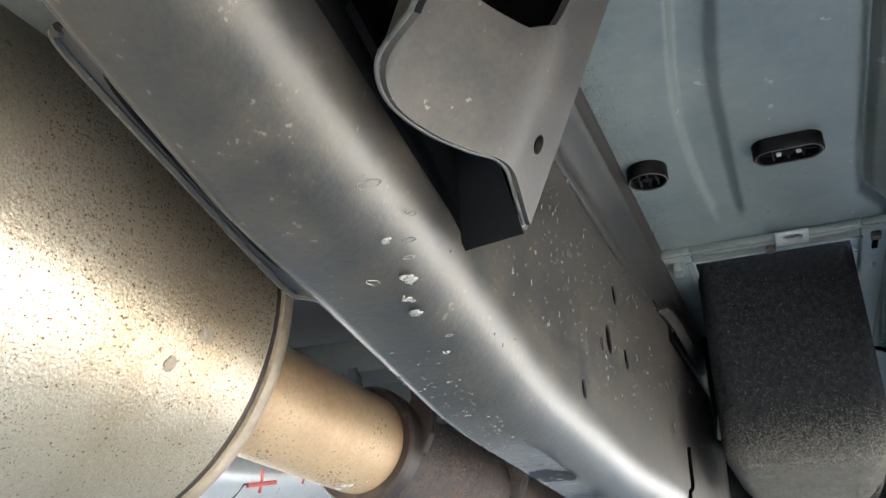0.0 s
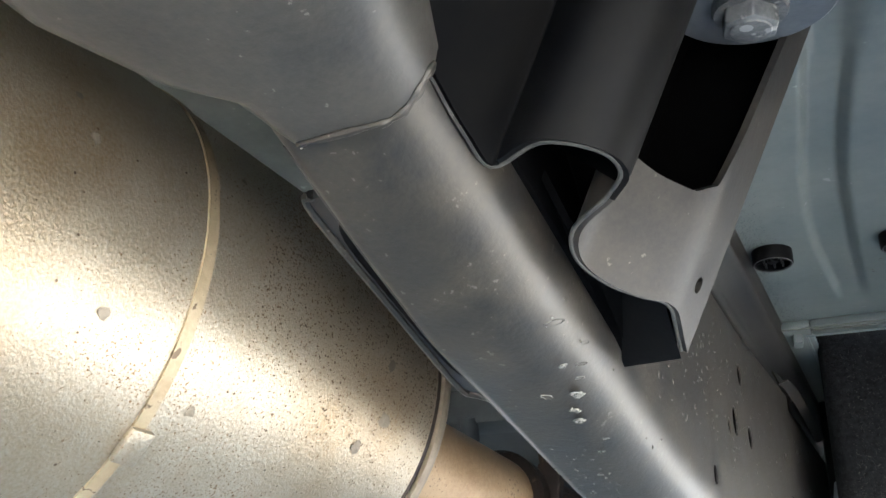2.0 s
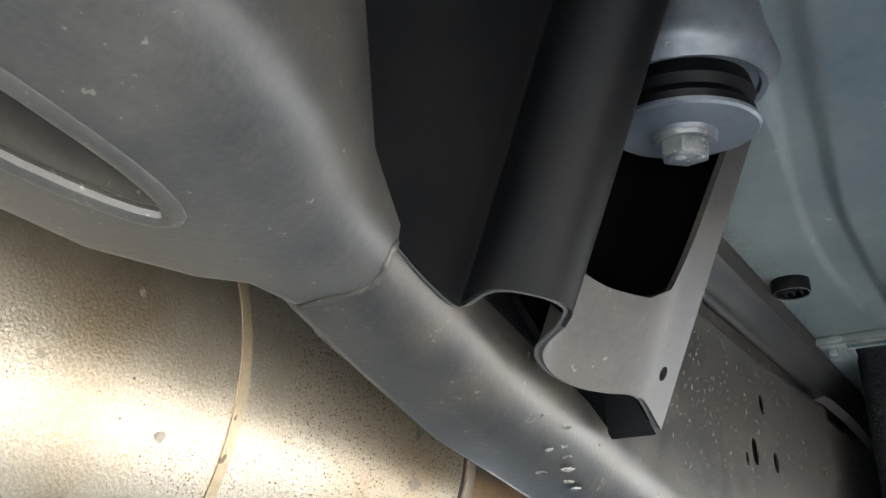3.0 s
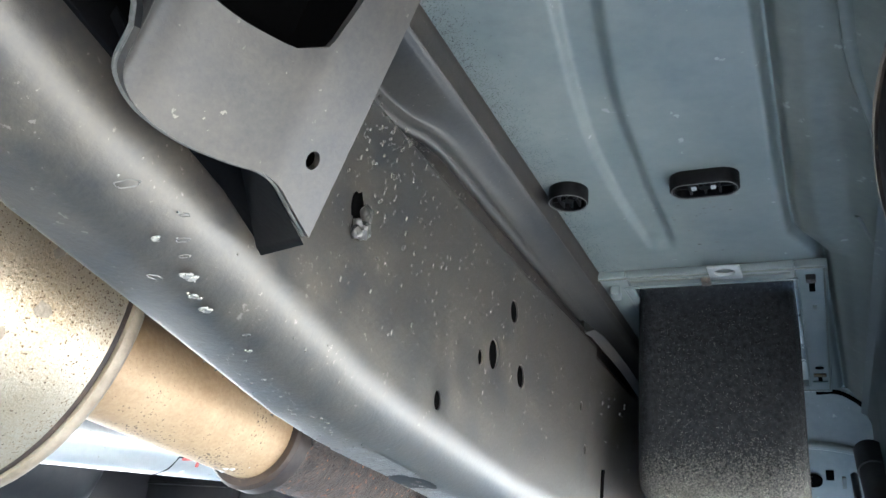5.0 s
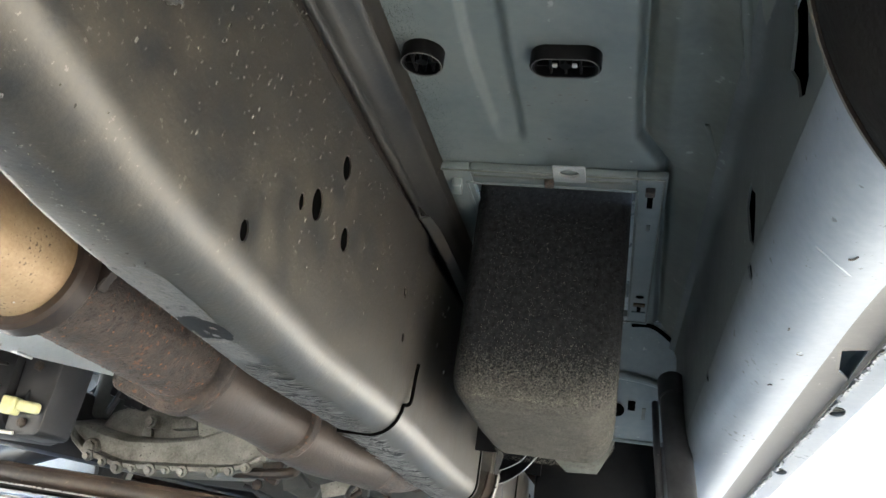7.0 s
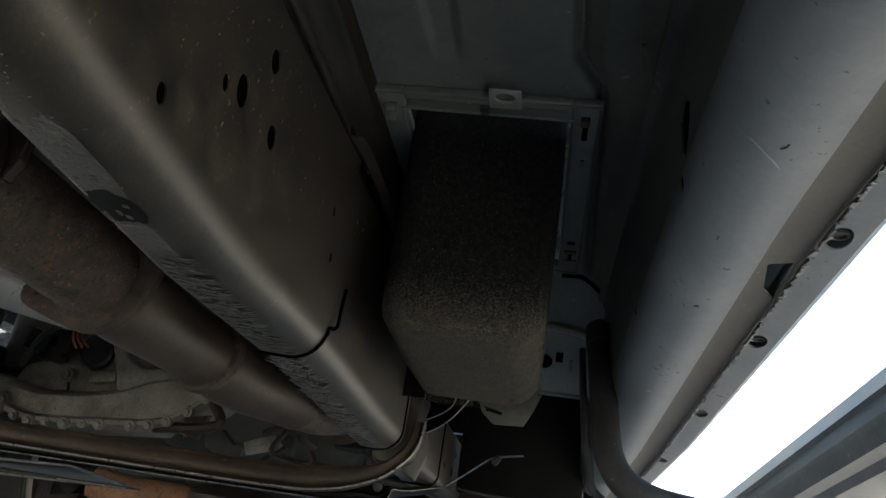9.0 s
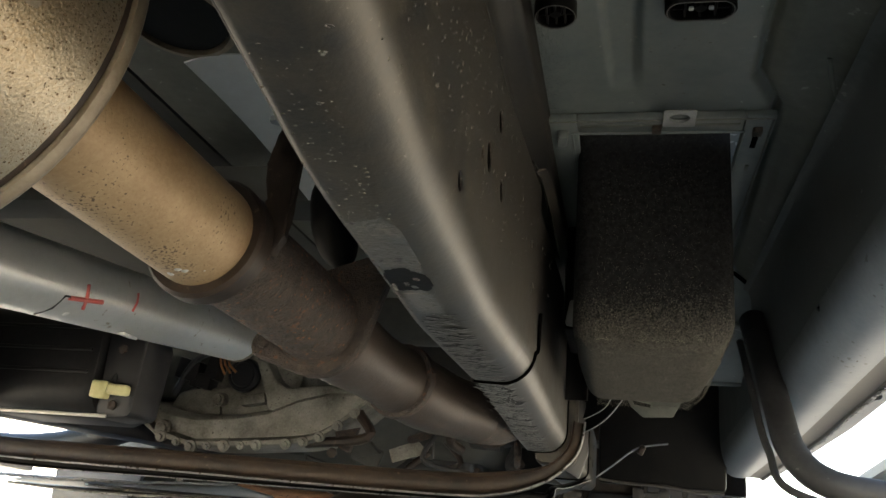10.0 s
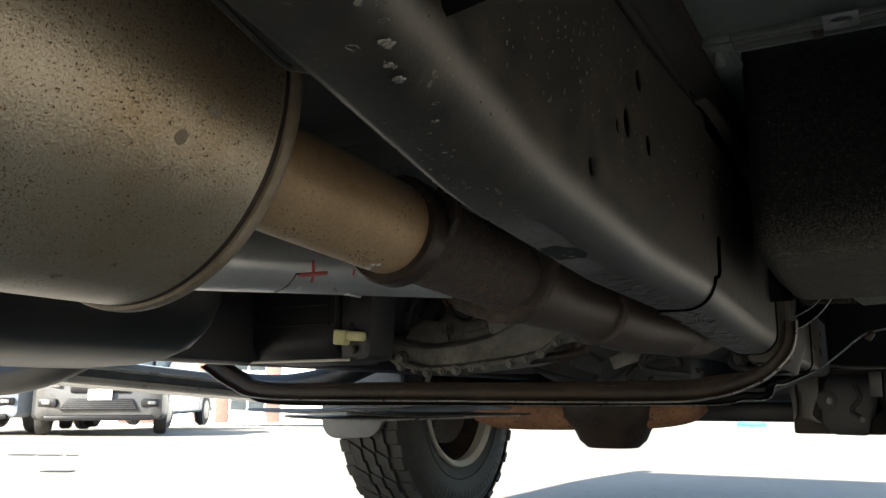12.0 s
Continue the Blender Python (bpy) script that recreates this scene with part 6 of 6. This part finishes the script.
cl = thing("white_clip", "pale plastic clip beside the felt box", "clip")
part("clip", box((-0.083, 1.085, 0.580), (0.015, 0.012, 0.032), 0.003, (0, 10, 0)), TABGREY, cl)
bt = thing("body_bracket", "folded grey steel bracket below the side channel", "bracket")
strip = smooth_path([(-0.1035, 0.80, 0.646), (-0.1005, 0.835, 0.6475), (-0.0985, 0.93, 0.645), (-0.097, 1.04, 0.637)], 6)
part("plate", sheet([[p + Vector((-0.006, 0.014, 0.016)) for p in strip], strip, [p + Vector((0.007, 0.006, 0.004)) for p in strip]], 0.0015), FRAME, bt)
part("lip", tube(strip, 0.0010, 8), EDGE, bt, "pale worn lip")

foam = thing("gap_block", "black filler block added to shade the gap by the felt box", "foam")
# made-up filler: darkens the gap and blocks light from ahead
part("block", box((-0.0875, 1.185, 0.635), (0.020, 0.15, 0.14), 0.006), MATTE_BLACK, foam)

# curtain added against light leaking between rail and felt box
part("gap_curtain", sheet([[Vector((x, y, 0.50)), Vector((x, y, 0.57)), Vector((x, y, 0.66))] for x, y in ((-0.104, 1.262), (-0.094, 1.264), (-0.083, 1.264), (-0.070, 1.258))], 0.003), MATTE_BLACK, foam, "black sheet added below the block to stop light")

# small stud and clips on the rail
st = thing("rail_stud", "crusted pale weld stud on the rail wall", "stud")
torn = random.Random(3)
edge = [(0.3785 + 0.0062 * math.cos(a) * torn.uniform(0.75, 1.2), 0.577 + 0.0095 * math.sin(a) * torn.uniform(0.75, 1.2)) for a in (2 * math.pi * k / 15 for k in range(15))]
part("torn_hole", loft(bmesh.new(), [[Vector((x, y, z)) for y, z in edge] for x in (-0.1115, -0.1106)]), DARKHOLE, st, "dark torn hole")
for cy, cz, r, sy, sz in ((0.3845, 0.574, 0.0052, 0.7, 1.35), (0.3815, 0.566, 0.0062, 1.0, 0.8), (0.3775, 0.5625, 0.0038, 0.9, 0.9)):
    bm = bmesh.new()
    bmesh.ops.create_icosphere(bm, subdivisions=3, radius=r)
    for v in bm.verts:
        v.co = Vector((v.co.x * 0.75, v.co.y * sy, v.co.z * sz)) * (1 + 0.22 * math.sin(900 * v.co.y + 3) * math.cos(760 * v.co.z + cz * 900) + torn.uniform(-0.10, 0.10)) + Vector((-0.109, cy, cz))
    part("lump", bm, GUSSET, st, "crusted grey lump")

# ---- outside: the car park ----
def suv(at, turn, mat, label):
    v = thing("parked_suv", label, "car", "parked cars", at=at)

    def ring(y, h, z0, z1, r=0.08):
        return [Vector((x, y, z)) for x, z in rounded(-h, h, z0, z1, (r, r, r * 1.5, r * 1.5))]
    lower = [ring(0.0, 0.74, 0.30, 0.78), ring(-0.06, 0.84, 0.25, 0.86), ring(-0.25, 0.91, 0.23, 0.95), ring(-1.0, 0.92, 0.28, 1.02), ring(-4.3, 0.90, 0.32, 1.05), ring(-4.5, 0.8, 0.40, 0.95)]
    part("body", loft(bmesh.new(), lower), mat, v)
    part("cabin", loft(bmesh.new(), [ring(-0.95, 0.70, 0.95, 1.02), ring(-1.7, 0.68, 0.95, 1.62, 0.1), ring(-3.6, 0.66, 0.95, 1.64, 0.1), ring(-4.3, 0.62, 0.95, 1.1)]), GLASS, v)
    part("lower_grille", slab([(-0.52, -0.02, 0.37), (0.52, -0.02, 0.37), (0.44, -0.02, 0.53), (-0.44, -0.02, 0.53)], (0, 0.07, 0), 0.012), BLACK, v)
    for k in range(5):
        part("grille_bar", box((0, 0.052, 0.392 + k * 0.028), (0.98 - k * 0.03, 0.008, 0.009), 0.002), mat, v)
    part("upper_grille", box((0, 0.0, 0.68), (0.8, 0.08, 0.14), 0.03), BLACK, v)
    part("number_plate", box((0, 0.065, 0.585), (0.32, 0.012, 0.15), 0.006), WHITEPAINT, v, "white number plate")
    for sx in (-1, 1):
        part("fog_lamp", box((sx * 0.68, -0.01, 0.47), (0.26, 0.07, 0.12), 0.03, (0, 0, -sx * 14)), BLACK, v)
        part("fog_lens", box((sx * 0.70, 0.032, 0.47), (0.11, 0.02, 0.05), 0.01, (0, 0, -sx * 14)), CHROME, v)
        part("headlight", box((sx * 0.68, -0.06, 0.74), (0.36, 0.12, 0.12), 0.03, (0, 0, -sx * 20)), CHROME, v)
        for y in (-0.85, -3.6):
            w = part("wheel", lathe([(0.0, -0.10), (0.24, -0.10), (0.34, -0.09), (0.36, -0.06), (0.36, 0.06), (0.34, 0.09), (0.24, 0.10), (0.0, 0.09)], (sx * 0.82, y, 0.36), (sx, 0, 0), 32), TYRE, v)
            part("rim", lathe([(0.0, 0.105), (0.20, 0.105), (0.22, 0.10), (0.22, 0.09)], (sx * 0.82, y, 0.36), (sx, 0, 0), 24), CHROME, w)
    part("valance", box((0, -0.05, 0.26), (1.45, 0.12, 0.08), 0.03), BLACK, v)
    v.matrix_basis = Matrix.Translation(at) @ Matrix.Rotation(radians(turn), 4, "Z")
    return v


suv((-9.93, 8.27, ground_z(-9.93, 8.27)), 226, SUVGREY, "grey parked suv with a mesh lower grille")
suv((-11.7, 7.25, ground_z(-11.7, 7.25)), 214, SILL, "pale silver parked car beside the suv")
suv((-13.6, 11.5, ground_z(-13.6, 11.5)), 208, BLUEPAINT, "blue parked car behind the suv")

house = thing("office_building", "pale rendered building with brick panels between windows", "building")
HB = Matrix.Translation((-17.68, 20.18, -0.42)) @ Matrix.Rotation(radians(40), 4, "Z")


def hpart(name, c, sz, mat, bevel=0.01, parent=None):
    o = part(name, box(c, sz, bevel), mat, parent or house)
    o.data.transform(HB)
    return o


hpart("wall", (0, 0.4, 2.2), (16, 0.3, 4.4), STUCCO, 0.0)
hpart("roof", (0, 1.5, 4.5), (17, 4.0, 0.25), UNDERSEAL)
for k in range(-3, 1):
    win = hpart("window", (k * 2.2, 0.22, 1.35), (1.12, 0.06, 2.1), WHITEPAINT)
    for dx in (-0.27, 0.27):
        for z in (0.72, 1.30, 1.95):
            hpart("pane", (k * 2.2 + dx, 0.185, z), (0.48, 0.02, 0.52), GLASS, 0.004, win)
    for dx in (-0.78, 0.78):
        hpart("brick_panel", (k * 2.2 + dx, 0.21, 1.25), (0.38, 0.06, 2.3), BRICK)
sign = thing("green_sign", "small green sign board by the road", "sign")
part("board", box((-3.39, 24.0, -0.280), (0.75, 0.05, 0.16), 0.01), GREEN, sign)
part("post", box((-3.39, 24.06, -0.530), (0.08, 0.06, 0.55), 0.01), ZINC, sign)
fence = thing("barrier", "grey metal barrier at the edge of the car park", "barrier")
for k in range(3):
    part("post", box((-1.81 + k * 0.205, 22.0, -0.16), (0.05, 0.05, 0.58), 0.01), ZINC, fence)
part("rail", box((-1.605, 22.0, 0.10), (0.48, 0.05, 0.07), 0.01), ZINC, fence)

strips = tagged(thing("drain_grating", "dark iron drain grating strips set in the asphalt", "drain"), kind="")
for x0, y0, x1, y1 in ((-5.52, 3.89, -5.37, 3.97), (-5.34, 3.98, -5.21, 4.07), (-5.18, 4.09, -5.12, 4.14), (-4.04, 3.06, -3.89, 3.13)):
    n = Vector((y1 - y0, x0 - x1, 0)).normalized() * 0.035
    a, b = Vector((x0 * 1.05, y0 * 1.05, 0)), Vector((x1 * 1.05, y1 * 1.05, 0))
    part("strip", slab([(p.x, p.y, ground_z(p.x, p.y) + 0.003) for p in (a - n, b - n, b + n, a + n)], (0, 0, 0.004)), BLACK, strips)

lb = thing("left_running_board", "grey aluminium running board on the far side", "running board")
# sunlit and reflecting bands of the board are painted as separate pale strips
for name, mat, prof, note in (("lower_lip", RIM, [(-1.520, 0.000), (-1.503, 0.001), (-1.500, 0.005), (-1.501, 0.015)], "cream lower lip, sunlight put into its colour"), ("groove", ZINC, [(-1.505, 0.015), (-1.511, 0.018), (-1.511, 0.030), (-1.505, 0.033)], "grey hollow groove"), ("upper_lip", RIM, [(-1.505, 0.033), (-1.501, 0.035), (-1.501, 0.040), (-1.508, 0.042)], ""), ("top_face", SHIELD, [(-1.508, 0.042), (-1.515, 0.055), (-1.56, 0.062), (-1.65, 0.062), (-1.655, 0.03), (-1.64, 0.0), (-1.52, 0.0)], "blue-grey tread")):
    part(name, sheet([[Vector((x, y, z + 0.400 - 0.0567 * (y - 1.24))) for x, z in prof] for y in np.linspace(-0.2, 2.02, 10)], 0.002), mat, lb, note)
for y in (0.95, 1.75):
    part("support", tube(smooth_path([(-1.05, y, 0.47), (-1.2, y, 0.42), (-1.36, y, 0.40), (-1.55, y, 0.41)], 5), 0.03, 14), FRAME_DARK, lb)

# ---- mud spots and paint chips ----
def blob(at, normal, r, rng, bm, squash=0.7):
    z = Vector(normal).normalized()
    x = (Vector((0, 0.3, 1)) - z * z.z if abs(z.z) < 0.8 else Vector((1, 0, 0)) - z * z.x).normalized()
    y = z.cross(x)
    n = 11
    ph = rng.uniform(-0.5, 0.5)
    o = Vector(at)
    rim = [o + (x * math.cos(a + ph) + y * math.sin(a + ph) * squash) * r * rng.uniform(0.72, 1.12) for a in (2 * math.pi * k / n for k in range(n))]
    low = [bm.verts.new(p - z * 0.0004) for p in rim]
    top = [bm.verts.new(o + (p - o) * 0.72 + z * 0.00022) for p in rim]
    for k in range(n):
        bm.faces.new((low[k], low[(k + 1) % n], top[(k + 1) % n], top[k]))
    bm.faces.new(top)


def crust(at, normal, r, rng, bm, squash=0.6):
    """A dried splash: an uneven thin ring with a low broken middle."""
    z = Vector(normal).normalized()
    x = z.orthogonal().normalized()
    y = z.cross(x)
    n = 28
    o = Vector(at)
    ph = rng.uniform(0, 6.28)
    rad = [r * (1 + 0.14 * math.sin(2 * 6.2832 * k / n + ph) + 0.08 * math.sin(5 * 6.2832 * k / n + 2 * ph)) * rng.uniform(0.96, 1.04) for k in range(n)]
    wid = [rng.uniform(0.06, 0.24) for k in range(n)]

    def at_ring(k, f, h):
        a = 2 * math.pi * k / n
        return bm.verts.new(o + (x * math.cos(a + ph) + y * math.sin(a + ph) * squash) * rad[k] * f + z * h)
    r0 = [at_ring(k, 1.0, -0.0003) for k in range(n)]
    r1 = [at_ring(k, 1.0 - wid[k] * 0.4, 0.00012) for k in range(n)]
    r2 = [at_ring(k, 1.0 - wid[k], -0.0003) for k in range(n)]
    for p, q in ((r0, r1), (r1, r2)):
        for k in range(n):
            bm.faces.new((p[k], p[(k + 1) % n], q[(k + 1) % n], q[k]))


# rust scabs and pits on the exhaust
rngx = random.Random(61)
for mat, count, sizes, note in ((BAR, 520, (0.0006, 0.0009, 0.0013, 0.0020), "dark pits in the rust"), (RUST_ORANGE, 150, (0.0005, 0.0008, 0.0012, 0.0018), "small orange rust scabs"), (GREYPIPE, 240, (0.0007, 0.0011, 0.0017, 0.0026), "pale worn flakes of rust")):
    bm = bmesh.new()
    for k in range(count):
        i = rngx.randrange(len(AX2) - 1)
        c = Vector(AX2[i]).lerp(Vector(AX2[i + 1]), rngx.random())
        a = radians(rngx.uniform(-110, 40))
        n = Vector((math.cos(a), 0.0, math.sin(a)))
        blob(c + n * 0.0396, n, rngx.choice(sizes), rngx, bm, rngx.uniform(0.5, 0.9))
    scabs = part("rust_crust", bm, mat, pipe, note)
    scabs["kind"] = "stuff"

rng = random.Random(11)
for x, y, r in ((-0.132, 0.307, 0.0042), (-0.125, 0.285, 0.0046), (-0.117, 0.270, 0.0028), (-0.113, 0.264, 0.0022), (-0.116, 0.237, 0.0046), (-0.137, 0.28, 0.0036), (-0.144, 0.37, 0.0016), (-0.151, 0.409, 0.0014), (-0.133, 0.342, 0.0022), (-0.12, 0.276, 0.0024), (-0.122, 0.262, 0.0026), (-0.130, 0.297, 0.0034), (-0.127, 0.33, 0.0018)):
    bm = bmesh.new()
    lift = 0.0 if x < -0.136 else 0.024 - math.sqrt(max(0.0, 0.024 ** 2 - (x + 0.135) ** 2))
    o, nn = (x, y, curve_at(RAIL_Z, y) + lift), (0.1 + 20 * max(0.0, x + 0.135), 0.0, -1)
    ring_bm = bmesh.new()
    solid = y in (0.307, 0.297, 0.342, 0.262, 0.285)
    crust(o, nn, r * (0.5 if solid else 0.9), rng, ring_bm)
    part("splash_ring", ring_bm, SCUFF, rail, "faint dried splash ring")
    if solid:
        for k in range(4):
            blob(Vector(o) + Vector((rng.uniform(-1, 1) * r * 0.35, rng.uniform(-1, 1) * r * 0.6, 0)), nn, r * rng.uniform(0.35, 0.7), rng, bm)
    for k in range(1):
        blob(Vector(o) + Vector((rng.uniform(-1, 1) * 0.002, rng.uniform(-1, 1) * r * 2, 0)), nn, 0.0006, rng, bm)
    part("mud_spot", bm, MUD, rail, "pale dried mud spot")
bm = bmesh.new()
for k in range(520):
    y = rng.choice((rng.uniform(0.20, 1.0), rng.uniform(0.35, 0.72)))
    z = rng.uniform(0.49 + 0.08 * rng.random(), 0.648)
    if any(abs(y - hy) < a + 0.003 and abs(z - hz) < b + 0.003 for hy, hz, a, b in holes):
        continue
    if rng.random() < 0.6 or y < 0.5:
        blob((curve_at(RAIL_X, y), y, z), (1, 0, 0), rng.choice((0.0005, 0.0006, 0.0008, 0.0011, 0.0015, 0.0024)), rng, bm, 0.42)
for k in range(110):
    y, z = rng.gauss(0.385, 0.045), 0.650 - abs(rng.gauss(0.0, 0.030))
    if abs(y - 0.378) > 0.010 or abs(z - 0.573) > 0.014:
        (crust if k % 2 else blob)((curve_at(RAIL_X, y) + 0.0002, y, z), (1, 0, 0), rng.choice((0.0008, 0.0011, 0.0015, 0.0022)), rng, bm, 0.45)
for k in range(170):
    y, x = rng.uniform(0.33, 0.62), rng.uniform(-0.166, -0.137)
    blob((x, y, curve_at(RAIL_Z, y)), (0, 0, -1), rng.choice((0.0004, 0.0005, 0.0006, 0.0009, 0.0013)), rng, bm, 0.4)
for k in range(90):
    y = rng.choice((rng.uniform(0.42, 0.52), rng.uniform(0.6, 1.3), rng.uniform(0.6, 1.3)))
    x = rng.uniform(-0.165, -0.14)
    blob((x, y, curve_at(FRONT_Z if y > 0.85 else RAIL_Z, y)), (0, 0, -1), rng.choice((0.0005, 0.0007, 0.0011)), rng, bm, 0.35)
bms, bmd = bmesh.new(), bmesh.new()
for k in range(980):
    y = rng.choice((rng.uniform(0.62, 0.72), rng.uniform(0.68, 0.838), rng.uniform(0.70, 0.838), rng.uniform(0.852, 1.3), rng.uniform(0.852, 1.3), rng.uniform(0.852, 1.3)))
    front = y > 0.846
    xo = curve_at(RAIL_X, y) - (0.0045 if front else 0.0)
    zb = curve_at(FRONT_Z, y) if front else curve_at(RAIL_Z, y)
    x = xo - rng.uniform(0.022, 0.048)
    w = rng.uniform(0.0025, 0.0075) * (1.25 if front else 1.0)
    c, t = rng.uniform(-0.6, 0.9), rng.choice((0.0005, 0.0007, 0.0010, 0.0020, 0.0026)) * (2.4 if front else 1.0)

    def under_rail(px, py):
        g = max(0.0, px - (xo - 0.029))
        return Vector((px, py, (curve_at(FRONT_Z, py) if front else zb) + 0.029 - math.sqrt(0.029 ** 2 - min(g, 0.027) ** 2) - 0.0006))
    us = (-1, -0.5, 0, 0.5, 1)
    for side, (b, t0, t1) in enumerate(((bms, 0.0, t), (bmd, -1.5 * t, -0.05 * t))):
        if side and k % 2:
            continue
        vq = [b.verts.new(under_rail(x + u * w, y + c * w * u * u + u * w * 0.4 + t0 * (1.05 - u * u))) for u in us]
        ve = [b.verts.new(under_rail(x + u * w, y + c * w * u * u + u * w * 0.4 + t1 * (1.05 - u * u))) for u in us]
        for i in range(4):
            b.faces.new((vq[i], vq[i + 1], ve[i + 1], ve[i]))
scr = part("scratch_field", bms, SCRATCH, rail, "field of pale scratches in the paint")
scr["kind"] = "stuff"
chp = part("chip_field", bmd, MATTE_BLACK, rail, "field of dark torn chips in the paint")
chp["kind"] = "stuff"
fle = part("mud_splatter", bm, FLECK, rail, "small pale mud flecks")
fle["kind"] = "stuff"


def scuff(cx, cy, hx, hy, mat, label, seed, lift):
    """A thin uneven patch following the flat underside of the rail."""
    r = random.Random(seed)
    n = 120
    bm = bmesh.new()
    outer = []
    ph = [r.uniform(0, 6.28) for k in range(7)]
    for k in range(n):
        a = 2 * math.pi * k / n
        f = 0.9 + sum(0.16 / q ** 0.8 * math.sin(q * a + ph[i]) for i, q in enumerate((2, 3, 5, 8, 13, 21, 34)))
        x = cx + hx * f * math.copysign(abs(math.cos(a)) ** 0.7, math.cos(a))
        y = cy + hy * f * math.copysign(abs(math.sin(a)) ** 0.7, math.sin(a))
        outer.append((min(x, -0.1365), y))
    mid = [(cx + (x - cx) * 0.5, cy + (y - cy) * 0.5) for x, y in outer]

    def v(p):
        return bm.verts.new((p[0], p[1], curve_at(RAIL_Z, p[1]) - lift))
    o, m = [v(p) for p in outer], [v(p) for p in mid]
    c = v((cx, cy))
    for k in range(n):
        j = (k + 1) % n
        bm.faces.new((o[k], o[j], m[j], m[k]))
        bm.faces.new((m[k], m[j], c))
    part("scuff", bm, mat, rail, label)


scuff(-0.1500, 0.512, 0.0140, 0.060, SCUFF, "dull scuffed patch", 3, 0.00015)
scuff(-0.1495, 0.600, 0.0120, 0.026, SCUFF, "dull scuffed patch", 6, 0.00015)
scuff(-0.1510, 0.556, 0.0140, 0.023, MATTE_BLACK, "dark torn scuff", 4, 0.0003)
scuff(-0.1450, 0.553, 0.0022, 0.0030, RUST, "rust-brown patch in the scuff", 8, 0.00045)
scuff(-0.1530, 0.562, 0.0018, 0.0042, RUST, "rust-brown patch in the scuff", 9, 0.00045)
scuff(-0.1490, 0.567, 0.0024, 0.0026, SCUFF, "dull scuffed patch", 15, 0.00045)
scuff(-0.1520, 0.5790, 0.0110, 0.0015, MUD, "pale scraped rim of the scuff", 10, 0.00045)
scuff(-0.1620, 0.5680, 0.0014, 0.0075, FLECK, "pale scraped rim of the scuff", 12, 0.00045)
for x, y, hx, hy in ((-0.1455, 0.478, 0.004, 0.0012), (-0.152, 0.486, 0.0028, 0.0010), (-0.148, 0.494, 0.0036, 0.0009), (-0.156, 0.475, 0.0030, 0.0010), (-0.150, 0.505, 0.0020, 0.0007)):
    scuff(x, y, hx, hy, MUD, "pale chip in the paint", int(y * 1000), 0.00045)
